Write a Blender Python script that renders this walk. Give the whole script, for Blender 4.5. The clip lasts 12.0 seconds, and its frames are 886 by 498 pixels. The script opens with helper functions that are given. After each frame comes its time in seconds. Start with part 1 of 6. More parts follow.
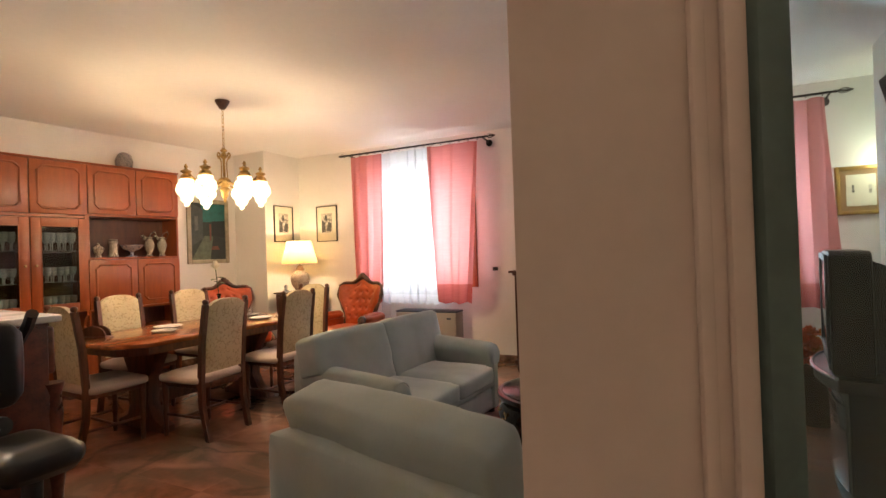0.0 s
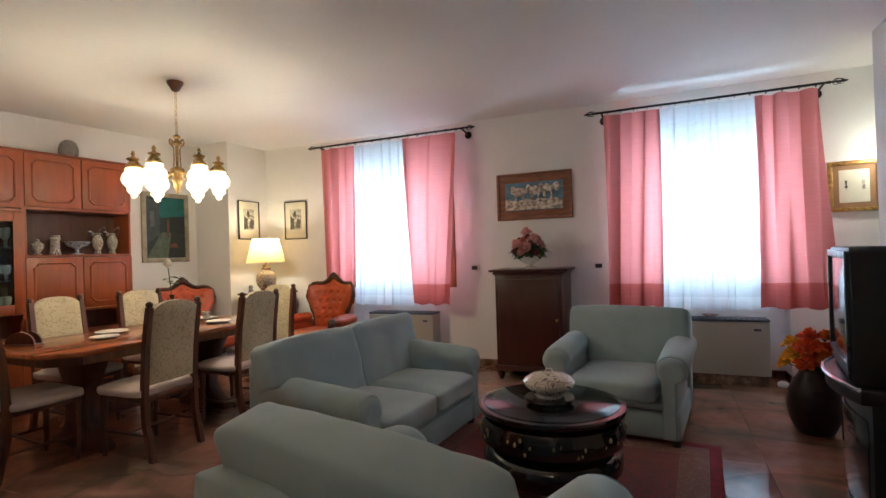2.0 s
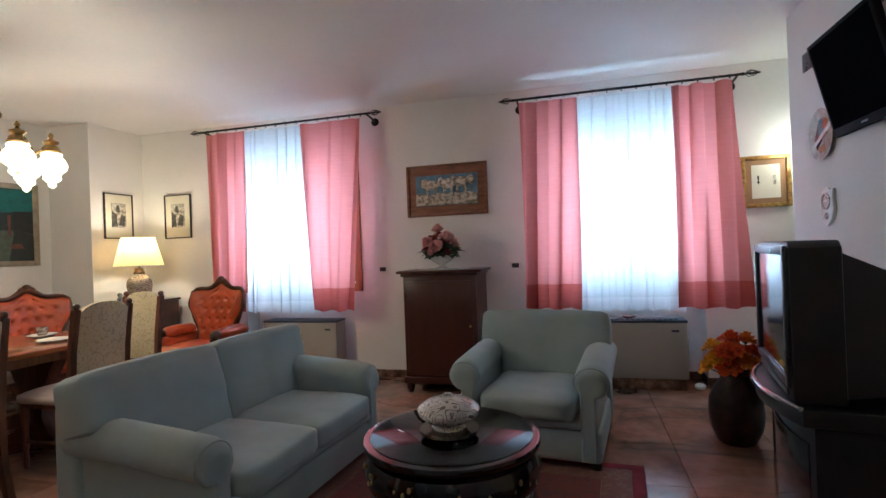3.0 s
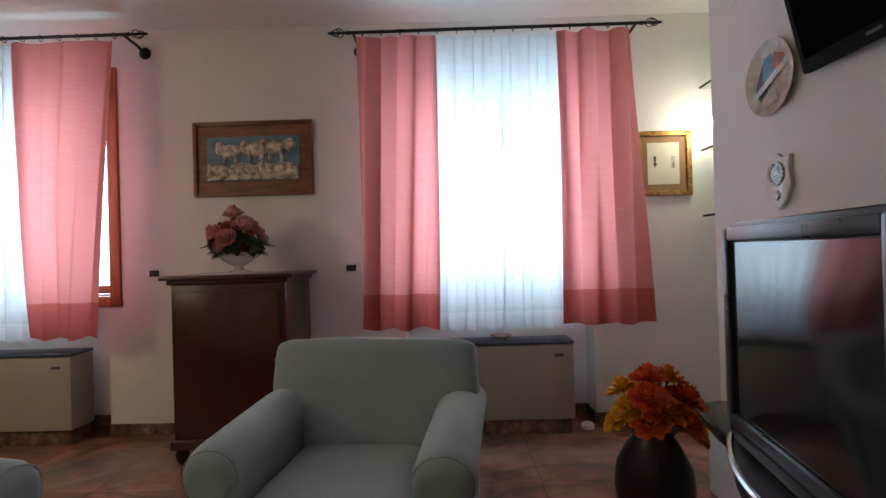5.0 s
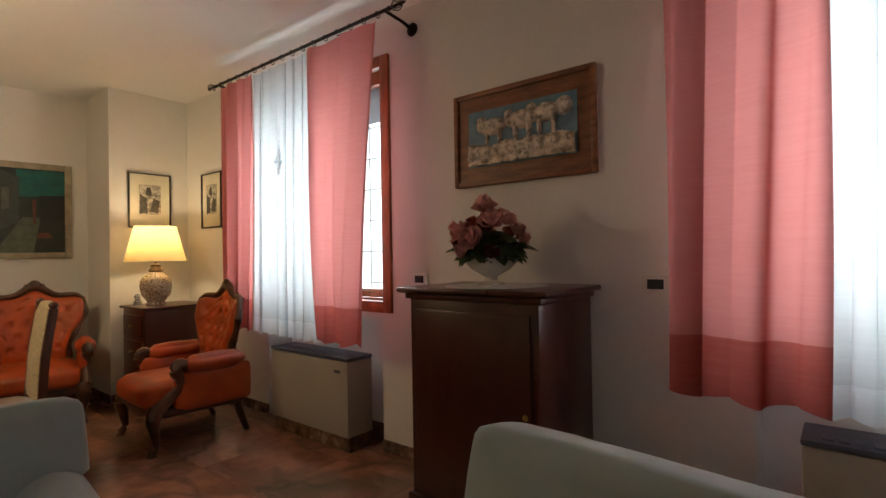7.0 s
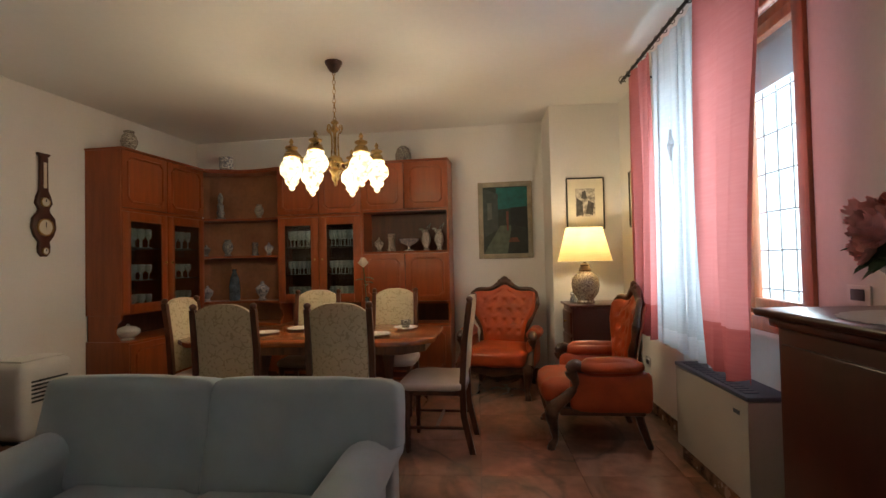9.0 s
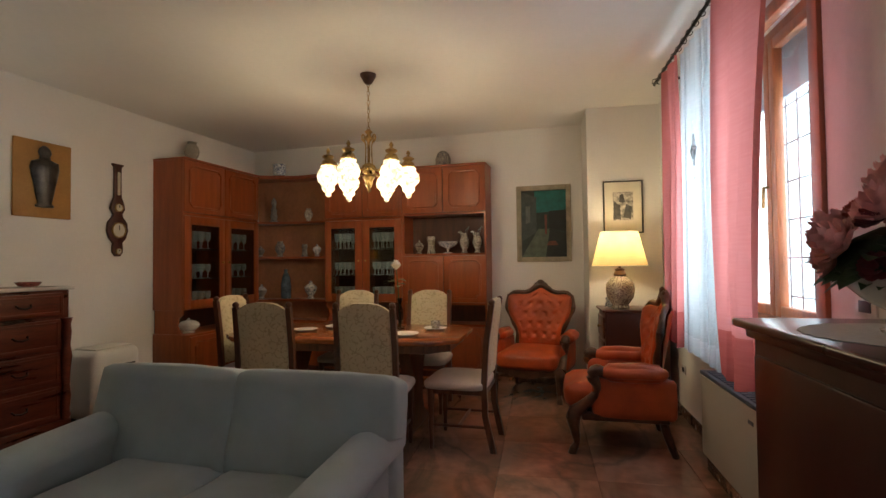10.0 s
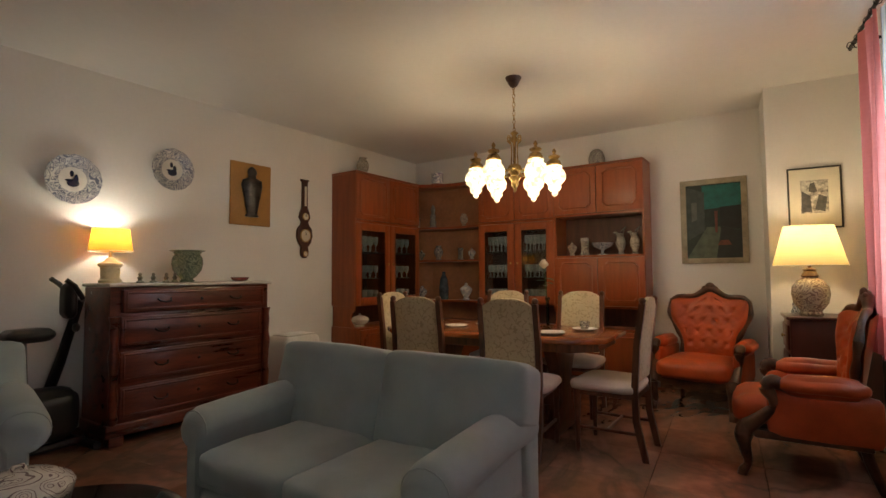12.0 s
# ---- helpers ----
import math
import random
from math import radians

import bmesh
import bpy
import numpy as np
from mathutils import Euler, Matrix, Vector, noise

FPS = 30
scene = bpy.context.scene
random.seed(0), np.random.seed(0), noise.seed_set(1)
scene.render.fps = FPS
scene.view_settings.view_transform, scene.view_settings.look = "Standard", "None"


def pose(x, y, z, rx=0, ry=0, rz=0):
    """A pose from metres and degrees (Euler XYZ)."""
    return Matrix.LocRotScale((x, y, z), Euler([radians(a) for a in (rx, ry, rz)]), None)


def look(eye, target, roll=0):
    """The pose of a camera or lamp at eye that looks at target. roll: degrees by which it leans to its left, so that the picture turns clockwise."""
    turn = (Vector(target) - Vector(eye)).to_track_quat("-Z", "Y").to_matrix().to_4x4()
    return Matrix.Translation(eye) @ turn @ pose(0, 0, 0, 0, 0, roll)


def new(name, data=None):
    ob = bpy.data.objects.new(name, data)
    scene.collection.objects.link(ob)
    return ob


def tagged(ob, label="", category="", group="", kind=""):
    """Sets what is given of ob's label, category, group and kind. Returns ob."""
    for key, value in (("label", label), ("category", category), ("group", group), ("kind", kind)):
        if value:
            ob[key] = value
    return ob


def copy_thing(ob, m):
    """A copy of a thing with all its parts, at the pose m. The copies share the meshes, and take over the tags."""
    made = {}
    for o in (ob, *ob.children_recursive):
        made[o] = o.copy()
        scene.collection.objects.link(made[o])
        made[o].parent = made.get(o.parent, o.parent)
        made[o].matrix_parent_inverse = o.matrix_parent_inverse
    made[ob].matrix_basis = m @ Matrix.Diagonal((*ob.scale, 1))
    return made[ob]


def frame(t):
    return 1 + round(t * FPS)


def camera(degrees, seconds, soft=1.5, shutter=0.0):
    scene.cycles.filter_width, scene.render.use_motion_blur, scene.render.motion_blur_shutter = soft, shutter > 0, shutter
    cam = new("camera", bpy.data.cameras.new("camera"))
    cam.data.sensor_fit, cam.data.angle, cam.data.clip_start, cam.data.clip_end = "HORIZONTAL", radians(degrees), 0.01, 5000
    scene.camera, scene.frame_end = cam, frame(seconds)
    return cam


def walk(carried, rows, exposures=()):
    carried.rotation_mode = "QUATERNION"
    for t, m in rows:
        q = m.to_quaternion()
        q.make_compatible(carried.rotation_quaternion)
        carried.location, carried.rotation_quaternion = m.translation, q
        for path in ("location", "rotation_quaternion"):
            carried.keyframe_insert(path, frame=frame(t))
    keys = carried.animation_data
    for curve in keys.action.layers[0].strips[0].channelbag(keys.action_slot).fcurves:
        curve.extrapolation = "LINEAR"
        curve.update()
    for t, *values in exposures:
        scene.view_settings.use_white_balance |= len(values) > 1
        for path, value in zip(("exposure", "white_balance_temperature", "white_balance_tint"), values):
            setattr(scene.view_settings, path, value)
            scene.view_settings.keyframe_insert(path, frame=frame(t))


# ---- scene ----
cam = camera(82.8, 12.0)
PATH = [
    (0, (0.957, 1.593, 1.341), (0.079, 3.390, 1.360), -1.9),
    (0.5, (0.922, 1.591, 1.347), (0.093, 3.411, 1.363), -1.8),
    (1, (0.893, 1.654, 1.340), (0.089, 3.486, 1.355), -1.8),
    (1.5, (0.88, 1.728, 1.336), (0.08, 3.561, 1.351), -1.8),
    (2, (0.813, 1.91, 1.318), (0.018, 3.745, 1.335), -1.8),
    (2.5, (0.761, 2.165, 1.313), (-0.005, 4.012, 1.33), -2.0),
    (3, (0.816, 2.494, 1.301), (0.293, 4.424, 1.31), -2.2),
    (3.5, (0.848, 2.842, 1.299), (0.531, 4.817, 1.301), -2.1),
    (3.7, (0.869, 2.979, 1.292), (0.595, 4.96, 1.291), -2.1),
    (5.3, (0.897, 4.14, 1.227), (0.886, 6.14, 1.239), -1.6),
    (5.5, (0.885, 4.276, 1.238), (0.861, 6.276, 1.245), -1.5),
    (6, (0.841, 4.574, 1.266), (0.592, 6.558, 1.261), -1.5),
    (6.5, (0.843, 4.875, 1.287), (0.171, 6.759, 1.292), -1.1),
    (7, (0.868, 5.12, 1.28), (-0.384, 6.68, 1.305), -1.0),
    (7.5, (0.865, 5.307, 1.284), (-0.825, 6.376, 1.32), -1.7),
    (7.7, (0.865, 5.429, 1.29), (-0.937, 6.298, 1.325), -2.0),
    (9.3, (0.822, 6.094, 1.298), (-1.162, 5.848, 1.352), -0.9),
    (9.5, (0.862, 6.151, 1.293), (-1.115, 5.857, 1.35), -0.7),
    (10, (0.913, 6.272, 1.314), (-1.052, 5.899, 1.37), -0.7),
    (10.5, (0.859, 6.379, 1.3), (-1.1, 5.981, 1.364), -0.9),
    (11, (0.826, 6.467, 1.275), (-1.102, 5.939, 1.351), -0.7),
    (11.5, (0.873, 6.449, 1.26), (-0.991, 5.729, 1.343), -0.4),
    (12, (0.923, 6.425, 1.217), (-0.819, 5.448, 1.32), -0.4),
]
# exposure and white balance drift as the phone adapts: seconds, stops, kelvin, tint
EXPOSURES = [(0.0, 0.95, 6900, 13), (0.7, 0.93, 6500, 9), (1.5, 0.74, 5750, 4), (2.5, 0.50, 5200, 2), (3.6, 0.43, 5050, 2), (5.4, 0.08, 6000, 3), (6.5, -0.24, 6450, 5), (7.1, -0.32, 7150, 6), (7.6, -0.24, 8300, 12), (8.2, -0.22, 7300, 8), (9.2, -0.17, 6150, 3), (12.0, -0.18, 6450, 4)]
walk(cam, [(t, look(eye, target, roll)) for t, eye, target, roll in PATH], EXPOSURES)

# ---------------------------------------------------------------- light
world = bpy.data.worlds.new("sky_world")
world.use_nodes = True
scene.world = world
wn = world.node_tree.nodes
sky = wn.new("ShaderNodeTexSky")
sky.sky_type, sky.sun_disc = "NISHITA", False
sky.sun_elevation, sky.sun_rotation = radians(50), radians(160)
world.node_tree.links.new(sky.outputs[0], wn["Background"].inputs[0])
wn["Background"].inputs[1].default_value = 0.12
sun = new("sun", bpy.data.lights.new("sun", "SUN"))
sun.data.energy, sun.data.angle, sun.data.color = 2.0, radians(0.6), (1.0, 0.95, 0.88)
sun.matrix_world = look((0, 0, 20), (1.5, 7, 0))


def area_lamp(name, m, w, h, power, color):
    la = bpy.data.lights.new(name, "AREA")
    la.shape, la.size, la.size_y, la.energy, la.color = "RECTANGLE", w, h, power, color
    ob = new(name, la)
    ob.matrix_world = m
    return ob


def bulb_light(name, at, power, color, radius=0.03):
    la = bpy.data.lights.new(name, "POINT")
    la.energy, la.color, la.shadow_soft_size = power, color, radius
    ob = new(name, la)
    ob.location = at
    return ob


WARM = (1.0, 0.76, 0.47)
SKYBLUE = (0.78, 0.90, 1.0)
# daylight in the two window openings, just outside the glass
area_lamp("window_daylight", look((1.235, 8.10, 1.80), (1.235, 6, 1.55)), 1.4, 1.7, 120, SKYBLUE)
area_lamp("window_daylight", look((-2.20, 8.10, 1.80), (-2.20, 6, 1.55)), 1.4, 1.7, 120, SKYBLUE)

# ---------------------------------------------------------------- materials
MATS = {}


def mat(name, color, rough=0.5, metal=0.0, var=0.12, scale=6.0, fine=60.0, bump=0.05, coat=0.0, color2=None, stretch=(1, 1, 1), rand=0.0, sheen=0.0, spec=0.5, rvar=0.1, emit=None):
    """Surface with a broad and a fine noise in colour, gloss and relief."""
    if name in MATS:
        return MATS[name]
    m = bpy.data.materials.new(name)
    m.use_nodes = True
    n, l = m.node_tree.nodes, m.node_tree.links
    b = n["Principled BSDF"]
    tc, mp = n.new("ShaderNodeTexCoord"), n.new("ShaderNodeMapping")
    mp.inputs["Scale"].default_value = stretch
    l.new(tc.outputs["Object"], mp.inputs[0])
    n1, n2 = n.new("ShaderNodeTexNoise"), n.new("ShaderNodeTexNoise")
    n1.inputs["Scale"].default_value, n2.inputs["Scale"].default_value = scale, fine
    n1.inputs["Detail"].default_value = 5
    for k in (n1, n2):
        l.new(mp.outputs[0], k.inputs["Vector"])
    add = n.new("ShaderNodeMath")
    add.operation = "MULTIPLY_ADD"
    add.inputs[1].default_value = 0.35
    l.new(n2.outputs[0], add.inputs[0])
    l.new(n1.outputs[0], add.inputs[2])
    ramp = n.new("ShaderNodeValToRGB")
    c2 = color2 or tuple(c * (1 - 2.2 * var) for c in color)
    c1 = color if color2 else tuple(min(1, c * (1 + var)) for c in color)
    ramp.color_ramp.elements[0].position, ramp.color_ramp.elements[1].position = 0.45, 0.85
    ramp.color_ramp.elements[0].color, ramp.color_ramp.elements[1].color = (*c2, 1), (*c1, 1)
    l.new(add.outputs[0], ramp.inputs[0])
    out = ramp.outputs[0]
    if rand:
        oi, hs = n.new("ShaderNodeObjectInfo"), n.new("ShaderNodeHueSaturation")
        mr = n.new("ShaderNodeMapRange")
        mr.inputs[3].default_value, mr.inputs[4].default_value = 1 - rand, 1 + rand
        l.new(oi.outputs["Random"], mr.inputs[0])
        l.new(mr.outputs[0], hs.inputs["Value"])
        l.new(out, hs.inputs["Color"])
        out = hs.outputs[0]
    l.new(out, b.inputs["Base Color"])
    rr = n.new("ShaderNodeMapRange")
    rr.inputs[3].default_value, rr.inputs[4].default_value = max(0.02, rough - rvar), min(1, rough + rvar)
    l.new(n1.outputs[0], rr.inputs[0])
    l.new(rr.outputs[0], b.inputs["Roughness"])
    b.inputs["Metallic"].default_value = metal
    b.inputs["Coat Weight"].default_value = coat
    b.inputs["Coat Roughness"].default_value = 0.12
    b.inputs["Sheen Weight"].default_value = sheen
    b.inputs["Specular IOR Level"].default_value = spec
    if bump:
        bp = n.new("ShaderNodeBump")
        bp.inputs["Strength"].default_value, bp.inputs["Distance"].default_value = bump, 0.01
        l.new(add.outputs[0], bp.inputs["Height"])
        l.new(bp.outputs[0], b.inputs["Normal"])
    if emit:
        b.inputs["Emission Color"].default_value = (*emit[:3], 1)
        b.inputs["Emission Strength"].default_value = emit[3]
    MATS[name] = m
    return m


def tree(m):
    return m.node_tree.nodes, m.node_tree.links


def cloth_through(name, color, color2, trans, clear=0.0, weave=900):
    """Thin cloth that lets light through."""
    m = bpy.data.materials.new(name)
    m.use_nodes = True
    n, l = tree(m)
    n.remove(n["Principled BSDF"])
    tc, ns, ramp = n.new("ShaderNodeTexCoord"), n.new("ShaderNodeTexNoise"), n.new("ShaderNodeValToRGB")
    mp = n.new("ShaderNodeMapping")
    mp.inputs["Scale"].default_value = (3, 3, 40)
    l.new(tc.outputs["Object"], mp.inputs[0])
    l.new(mp.outputs[0], ns.inputs["Vector"])
    ns.inputs["Scale"].default_value = 2.2
    ramp.color_ramp.elements[0].position, ramp.color_ramp.elements[1].position = 0.35, 0.7
    ramp.color_ramp.elements[0].color, ramp.color_ramp.elements[1].color = (*color2, 1), (*color, 1)
    l.new(ns.outputs[0], ramp.inputs[0])
    d, t, mx = n.new("ShaderNodeBsdfDiffuse"), n.new("ShaderNodeBsdfTranslucent"), n.new("ShaderNodeMixShader")
    l.new(ramp.outputs[0], d.inputs[0])
    l.new(ramp.outputs[0], t.inputs[0])
    mx.inputs[0].default_value = trans
    l.new(d.outputs[0], mx.inputs[1])
    l.new(t.outputs[0], mx.inputs[2])
    out = mx.outputs[0]
    if clear:
        tr, m2 = n.new("ShaderNodeBsdfTransparent"), n.new("ShaderNodeMixShader")
        m2.inputs[0].default_value = clear
        l.new(out, m2.inputs[1])
        l.new(tr.outputs[0], m2.inputs[2])
        out = m2.outputs[0]
    l.new(out, n["Material Output"].inputs[0])
    MATS[name] = m
    return m


def glass_mat(name, color=(1, 1, 1), rough=0.0, mixed=0.85):
    """Clear pane: mostly see-through with a mirror gloss."""
    m = bpy.data.materials.new(name)
    m.use_nodes = True
    n, l = tree(m)
    n.remove(n["Principled BSDF"])
    tr, gl, mx, fr = n.new("ShaderNodeBsdfTransparent"), n.new("ShaderNodeBsdfGlossy"), n.new("ShaderNodeMixShader"), n.new("ShaderNodeLayerWeight")
    tr.inputs[0].default_value = (*color, 1)
    gl.inputs["Roughness"].default_value = rough
    fr.inputs[0].default_value = 0.12
    pw = n.new("ShaderNodeMath")
    pw.operation = "MULTIPLY_ADD"
    pw.inputs[1].default_value, pw.inputs[2].default_value = 0.5, 0.03
    l.new(fr.outputs["Facing"], pw.inputs[0])
    l.new(pw.outputs[0], mx.inputs[0])
    l.new(tr.outputs[0], mx.inputs[1])
    l.new(gl.outputs[0], mx.inputs[2])
    l.new(mx.outputs[0], n["Material Output"].inputs[0])
    MATS[name] = m
    return m


M_WALL = mat("wall_paint", (0.78, 0.76, 0.73), 0.85, var=0.025, scale=1.5, fine=45, bump=0.04)
M_CEIL = mat("ceiling_paint", (0.80, 0.785, 0.76), 0.9, var=0.02, scale=1.0, fine=30, bump=0.03)
M_SKIRT = mat("marble_skirting", (0.20, 0.12, 0.085), 0.25, var=0.35, scale=9, fine=40, bump=0.01)
M_SAGE = mat("sage_fabric", (0.345, 0.415, 0.425), 0.92, var=0.07, scale=4, fine=420, bump=0.10, sheen=0.25)
M_CHERRY = mat("cherry_veneer", (0.30, 0.070, 0.018), 0.33, var=0.10, scale=3, fine=26, bump=0.012, coat=0.2, stretch=(6, 6, 0.7))
# cabinet insides: the shade of the unlit interior is put into this colour
M_CHERRY_SHADED = mat("cherry_lining_shaded", (0.085, 0.028, 0.015), 0.5, var=0.2, scale=3, fine=26, bump=0.012, stretch=(6, 6, 0.7))
M_WALNUT = mat("dark_walnut", (0.062, 0.016, 0.010), 0.28, var=0.09, scale=3, fine=30, bump=0.002, rvar=0.015, spec=0.4, coat=0.06, stretch=(5, 5, 0.8))
M_MAHOG = mat("mahogany", (0.12, 0.026, 0.013), 0.3, var=0.35, scale=2.5, fine=22, bump=0.015, coat=0.35, stretch=(0.8, 6, 6))
M_EBONY = mat("black_lacquer", (0.012, 0.010, 0.010), 0.12, var=0.3, scale=8, fine=70, bump=0.004, coat=0.6)
M_CARVED = mat("carved_walnut", (0.085, 0.034, 0.018), 0.32, var=0.35, scale=8, fine=50, bump=0.05, coat=0.2)
M_LEATHER = mat("orange_leather", (0.46, 0.075, 0.018), 0.36, var=0.16, scale=5, fine=260, bump=0.05, coat=0.15)
M_TABLEWOOD = mat("table_wood", (0.33, 0.10, 0.034), 0.22, var=0.25, scale=2.5, fine=22, bump=0.008, coat=0.4, stretch=(6, 0.8, 6))
M_IRON = mat("wrought_iron", (0.022, 0.018, 0.016), 0.45, metal=0.6, var=0.3, scale=30, fine=150, bump=0.03)
M_BRASS = mat("aged_brass", (0.42, 0.28, 0.11), 0.3, metal=1.0, var=0.25, scale=20, fine=120, bump=0.01)
M_GOLD = mat("gilded_wood", (0.42, 0.24, 0.06), 0.42, metal=0.5, var=0.3, scale=30, fine=140, bump=0.08)
M_COIL = mat("coil_enamel", (0.42, 0.385, 0.34), 0.4, var=0.03, scale=3, fine=80, bump=0.005)
M_COILTOP = mat("coil_dark_plastic", (0.06, 0.07, 0.10), 0.45, var=0.1, scale=10, fine=80, bump=0.01)
M_WHITE = mat("white_enamel", (0.74, 0.73, 0.70), 0.4, var=0.03, scale=3, fine=60, bump=0.01)
M_PORC = mat("porcelain", (0.72, 0.70, 0.66), 0.12, var=0.06, scale=12, fine=60, bump=0.004, coat=0.3)
M_BLACKPL = mat("black_plastic", (0.012, 0.012, 0.014), 0.35, var=0.15, scale=10, fine=200, bump=0.01)
M_GREYPL = mat("grey_plastic", (0.05, 0.056, 0.064), 0.3, var=0.1, scale=8, fine=200, bump=0.006)
M_WINWOOD = mat("window_wood", (0.33, 0.105, 0.038), 0.35, var=0.2, scale=3, fine=30, bump=0.01, coat=0.2, stretch=(6, 6, 0.8))
M_GRILLE = mat("grille_grey_paint", (0.10, 0.105, 0.11), 0.5, var=0.1, scale=20, fine=120, bump=0.02)
M_MARBLE = mat("white_marble", (0.66, 0.63, 0.60), 0.2, var=0.12, scale=5, fine=25, bump=0.003)
M_VASE = mat("dark_clay", (0.034, 0.015, 0.014), 0.33, var=0.35, scale=12, fine=70, bump=0.06)
M_GREEN = mat("leaf_green", (0.045, 0.085, 0.030), 0.55, var=0.3, scale=25, fine=120, bump=0.03)
M_FOOT = mat("dark_foot", (0.03, 0.02, 0.016), 0.5, var=0.2, scale=20, fine=90, bump=0.01)
M_PINK = cloth_through("rose_curtain", (0.63, 0.225, 0.215), (0.61, 0.208, 0.198), 0.36)
M_PINKHEM = cloth_through("rose_curtain_hem", (0.48, 0.115, 0.10), (0.45, 0.10, 0.088), 0.28)
M_SHEER = cloth_through("sheer_curtain", (0.65, 0.68, 0.71), (0.61, 0.645, 0.68), 0.46, clear=0.03)
M_GLASS = glass_mat("clear_glass")
M_TINT = glass_mat("tinted_glass", (0.62, 0.66, 0.66))

# ---------------------------------------------------------------- mesh helpers


def link(name, bm, material, parent=None, label="", smooth=False, m=None):
    me = bpy.data.meshes.new(name)
    bmesh.ops.recalc_face_normals(bm, faces=bm.faces)
    bm.to_mesh(me)
    bm.free()
    if smooth:
        me.polygons.foreach_set("use_smooth", [True] * len(me.polygons))
        me.set_sharp_from_angle(angle=radians(42))
    for k in material if isinstance(material, (list, tuple)) else [material]:
        me.materials.append(k)
    ob = new(name, me)
    if m is not None:
        ob.matrix_world = m
    if parent is not None:
        ob.parent = parent
    if label:
        ob["label"] = label
    return ob


def part(name, bm, material, parent, label="", smooth=True):
    return link(name, bm, material, parent, label, smooth)


def thing(name, label, category, m=None, group=""):
    ob = new(name)
    if m is not None:
        ob.matrix_world = m
    return tagged(ob, label, category, group)


def box(bm, lo, hi, bevel=0.0, seg=2, turn=None):
    """A box from corner to corner, with rounded edges; turn: a matrix laid on it."""
    lo, hi = Vector(lo), Vector(hi)
    c, s = (lo + hi) / 2, hi - lo
    r = bmesh.ops.create_cube(bm, size=1.0, matrix=Matrix.Translation(c) @ Matrix.Diagonal((*s, 1)))
    vs = r["verts"]
    if bevel:
        es = list({e for v in vs for e in v.link_edges})
        r2 = bmesh.ops.bevel(bm, geom=es, offset=min(bevel, min(s) * 0.49), segments=seg, profile=0.5, affect="EDGES")
        vs = r2["verts"]
    if turn is not None:
        bmesh.ops.transform(bm, matrix=turn, verts=list({v for v in vs if v.is_valid}))
    return [v for v in vs if v.is_valid]


def boxed(lo, hi, bevel=0.0, seg=2):
    bm = bmesh.new()
    box(bm, lo, hi, bevel, seg)
    return bm


def cushion(lo, hi, r=0.07, puff=0.03, cuts=5):
    """A soft upholstered block: rounded, bulging, slightly uneven."""
    bm = bmesh.new()
    lo, hi = Vector(lo), Vector(hi)
    c, s = (lo + hi) / 2, (hi - lo)
    bmesh.ops.create_cube(bm, size=2.0)
    bmesh.ops.subdivide_edges(bm, edges=bm.edges[:], cuts=cuts * 2, use_grid_fill=True)
    h = s / 2
    for v in bm.verts:
        p = v.co.copy()
        w = Vector((max(0, 1 - p.x ** 2), max(0, 1 - p.y ** 2), max(0, 1 - p.z ** 2)))
        q = Vector((p.x * h.x, p.y * h.y, p.z * h.z))
        core = Vector([max(-(h[i] - r), min(h[i] - r, q[i])) if h[i] > r else 0.0 for i in range(3)])
        d = q - core
        if d.length > 1e-6:
            q = core + d.normalized() * min(r, max(abs(d.x), abs(d.y), abs(d.z)))
        k = [(w.y * w.z), (w.x * w.z), (w.x * w.y)]
        for i in range(3):
            if abs(p[i]) > 0.999:
                q[i] += math.copysign(puff * k[i] ** 0.6, p[i])
        q += Vector((0, 0, 0.006)) * noise.noise(q * 7 + c * 3)
        v.co = q + c
    return bm


def lathe(profile, seg=24, at=(0, 0, 0), turn=None, wave=None):
    """A turned body from (radius, height) pairs; wave(angle, z) scales the radius."""
    bm = bmesh.new()
    rings = []
    for r, z in profile:
        ring = []
        for i in range(seg):
            a = 2 * math.pi * i / seg
            k = wave(a, z) if wave else 1.0
            p = Vector((r * k * math.cos(a), r * k * math.sin(a), z))
            if turn is not None:
                p = turn @ p
            ring.append(bm.verts.new(p + Vector(at)))
        rings.append(ring)
    for a, b in zip(rings, rings[1:]):
        for i in range(seg):
            j = (i + 1) % seg
            bm.faces.new((a[i], a[j], b[j], b[i]))
    for ring in (rings[0], rings[-1]):
        bm.faces.new(ring)
    return bm


def tube(points, radius, seg=8, bm=None, closed=False):
    """A round bar along points; radius: one number or one for each point."""
    bm = bm or bmesh.new()
    pts = [Vector(p) for p in points]
    rad = radius if isinstance(radius, (list, tuple)) else [radius] * len(pts)
    rings = []
    up = Vector((0.13, 0.27, 0.95))
    for i, p in enumerate(pts):
        a = pts[(i - 1) % len(pts)] if (closed or i) else p
        b = pts[(i + 1) % len(pts)] if (closed or i < len(pts) - 1) else p
        t = (b - a).normalized()
        x = t.cross(up)
        if x.length < 0.05:
            x = t.cross(Vector((1, 0, 0)))
        x.normalize()
        y = t.cross(x)
        rings.append([bm.verts.new(p + rad[i] * (math.cos(q) * x + math.sin(q) * y)) for q in [2 * math.pi * k / seg for k in range(seg)]])
    pairs = list(zip(rings, rings[1:])) + ([(rings[-1], rings[0])] if closed else [])
    for a, b in pairs:
        for i in range(seg):
            bm.faces.new((a[i], a[(i + 1) % seg], b[(i + 1) % seg], b[i]))
    if not closed:
        bm.faces.new(rings[0])
        bm.faces.new(rings[-1])
    return bm


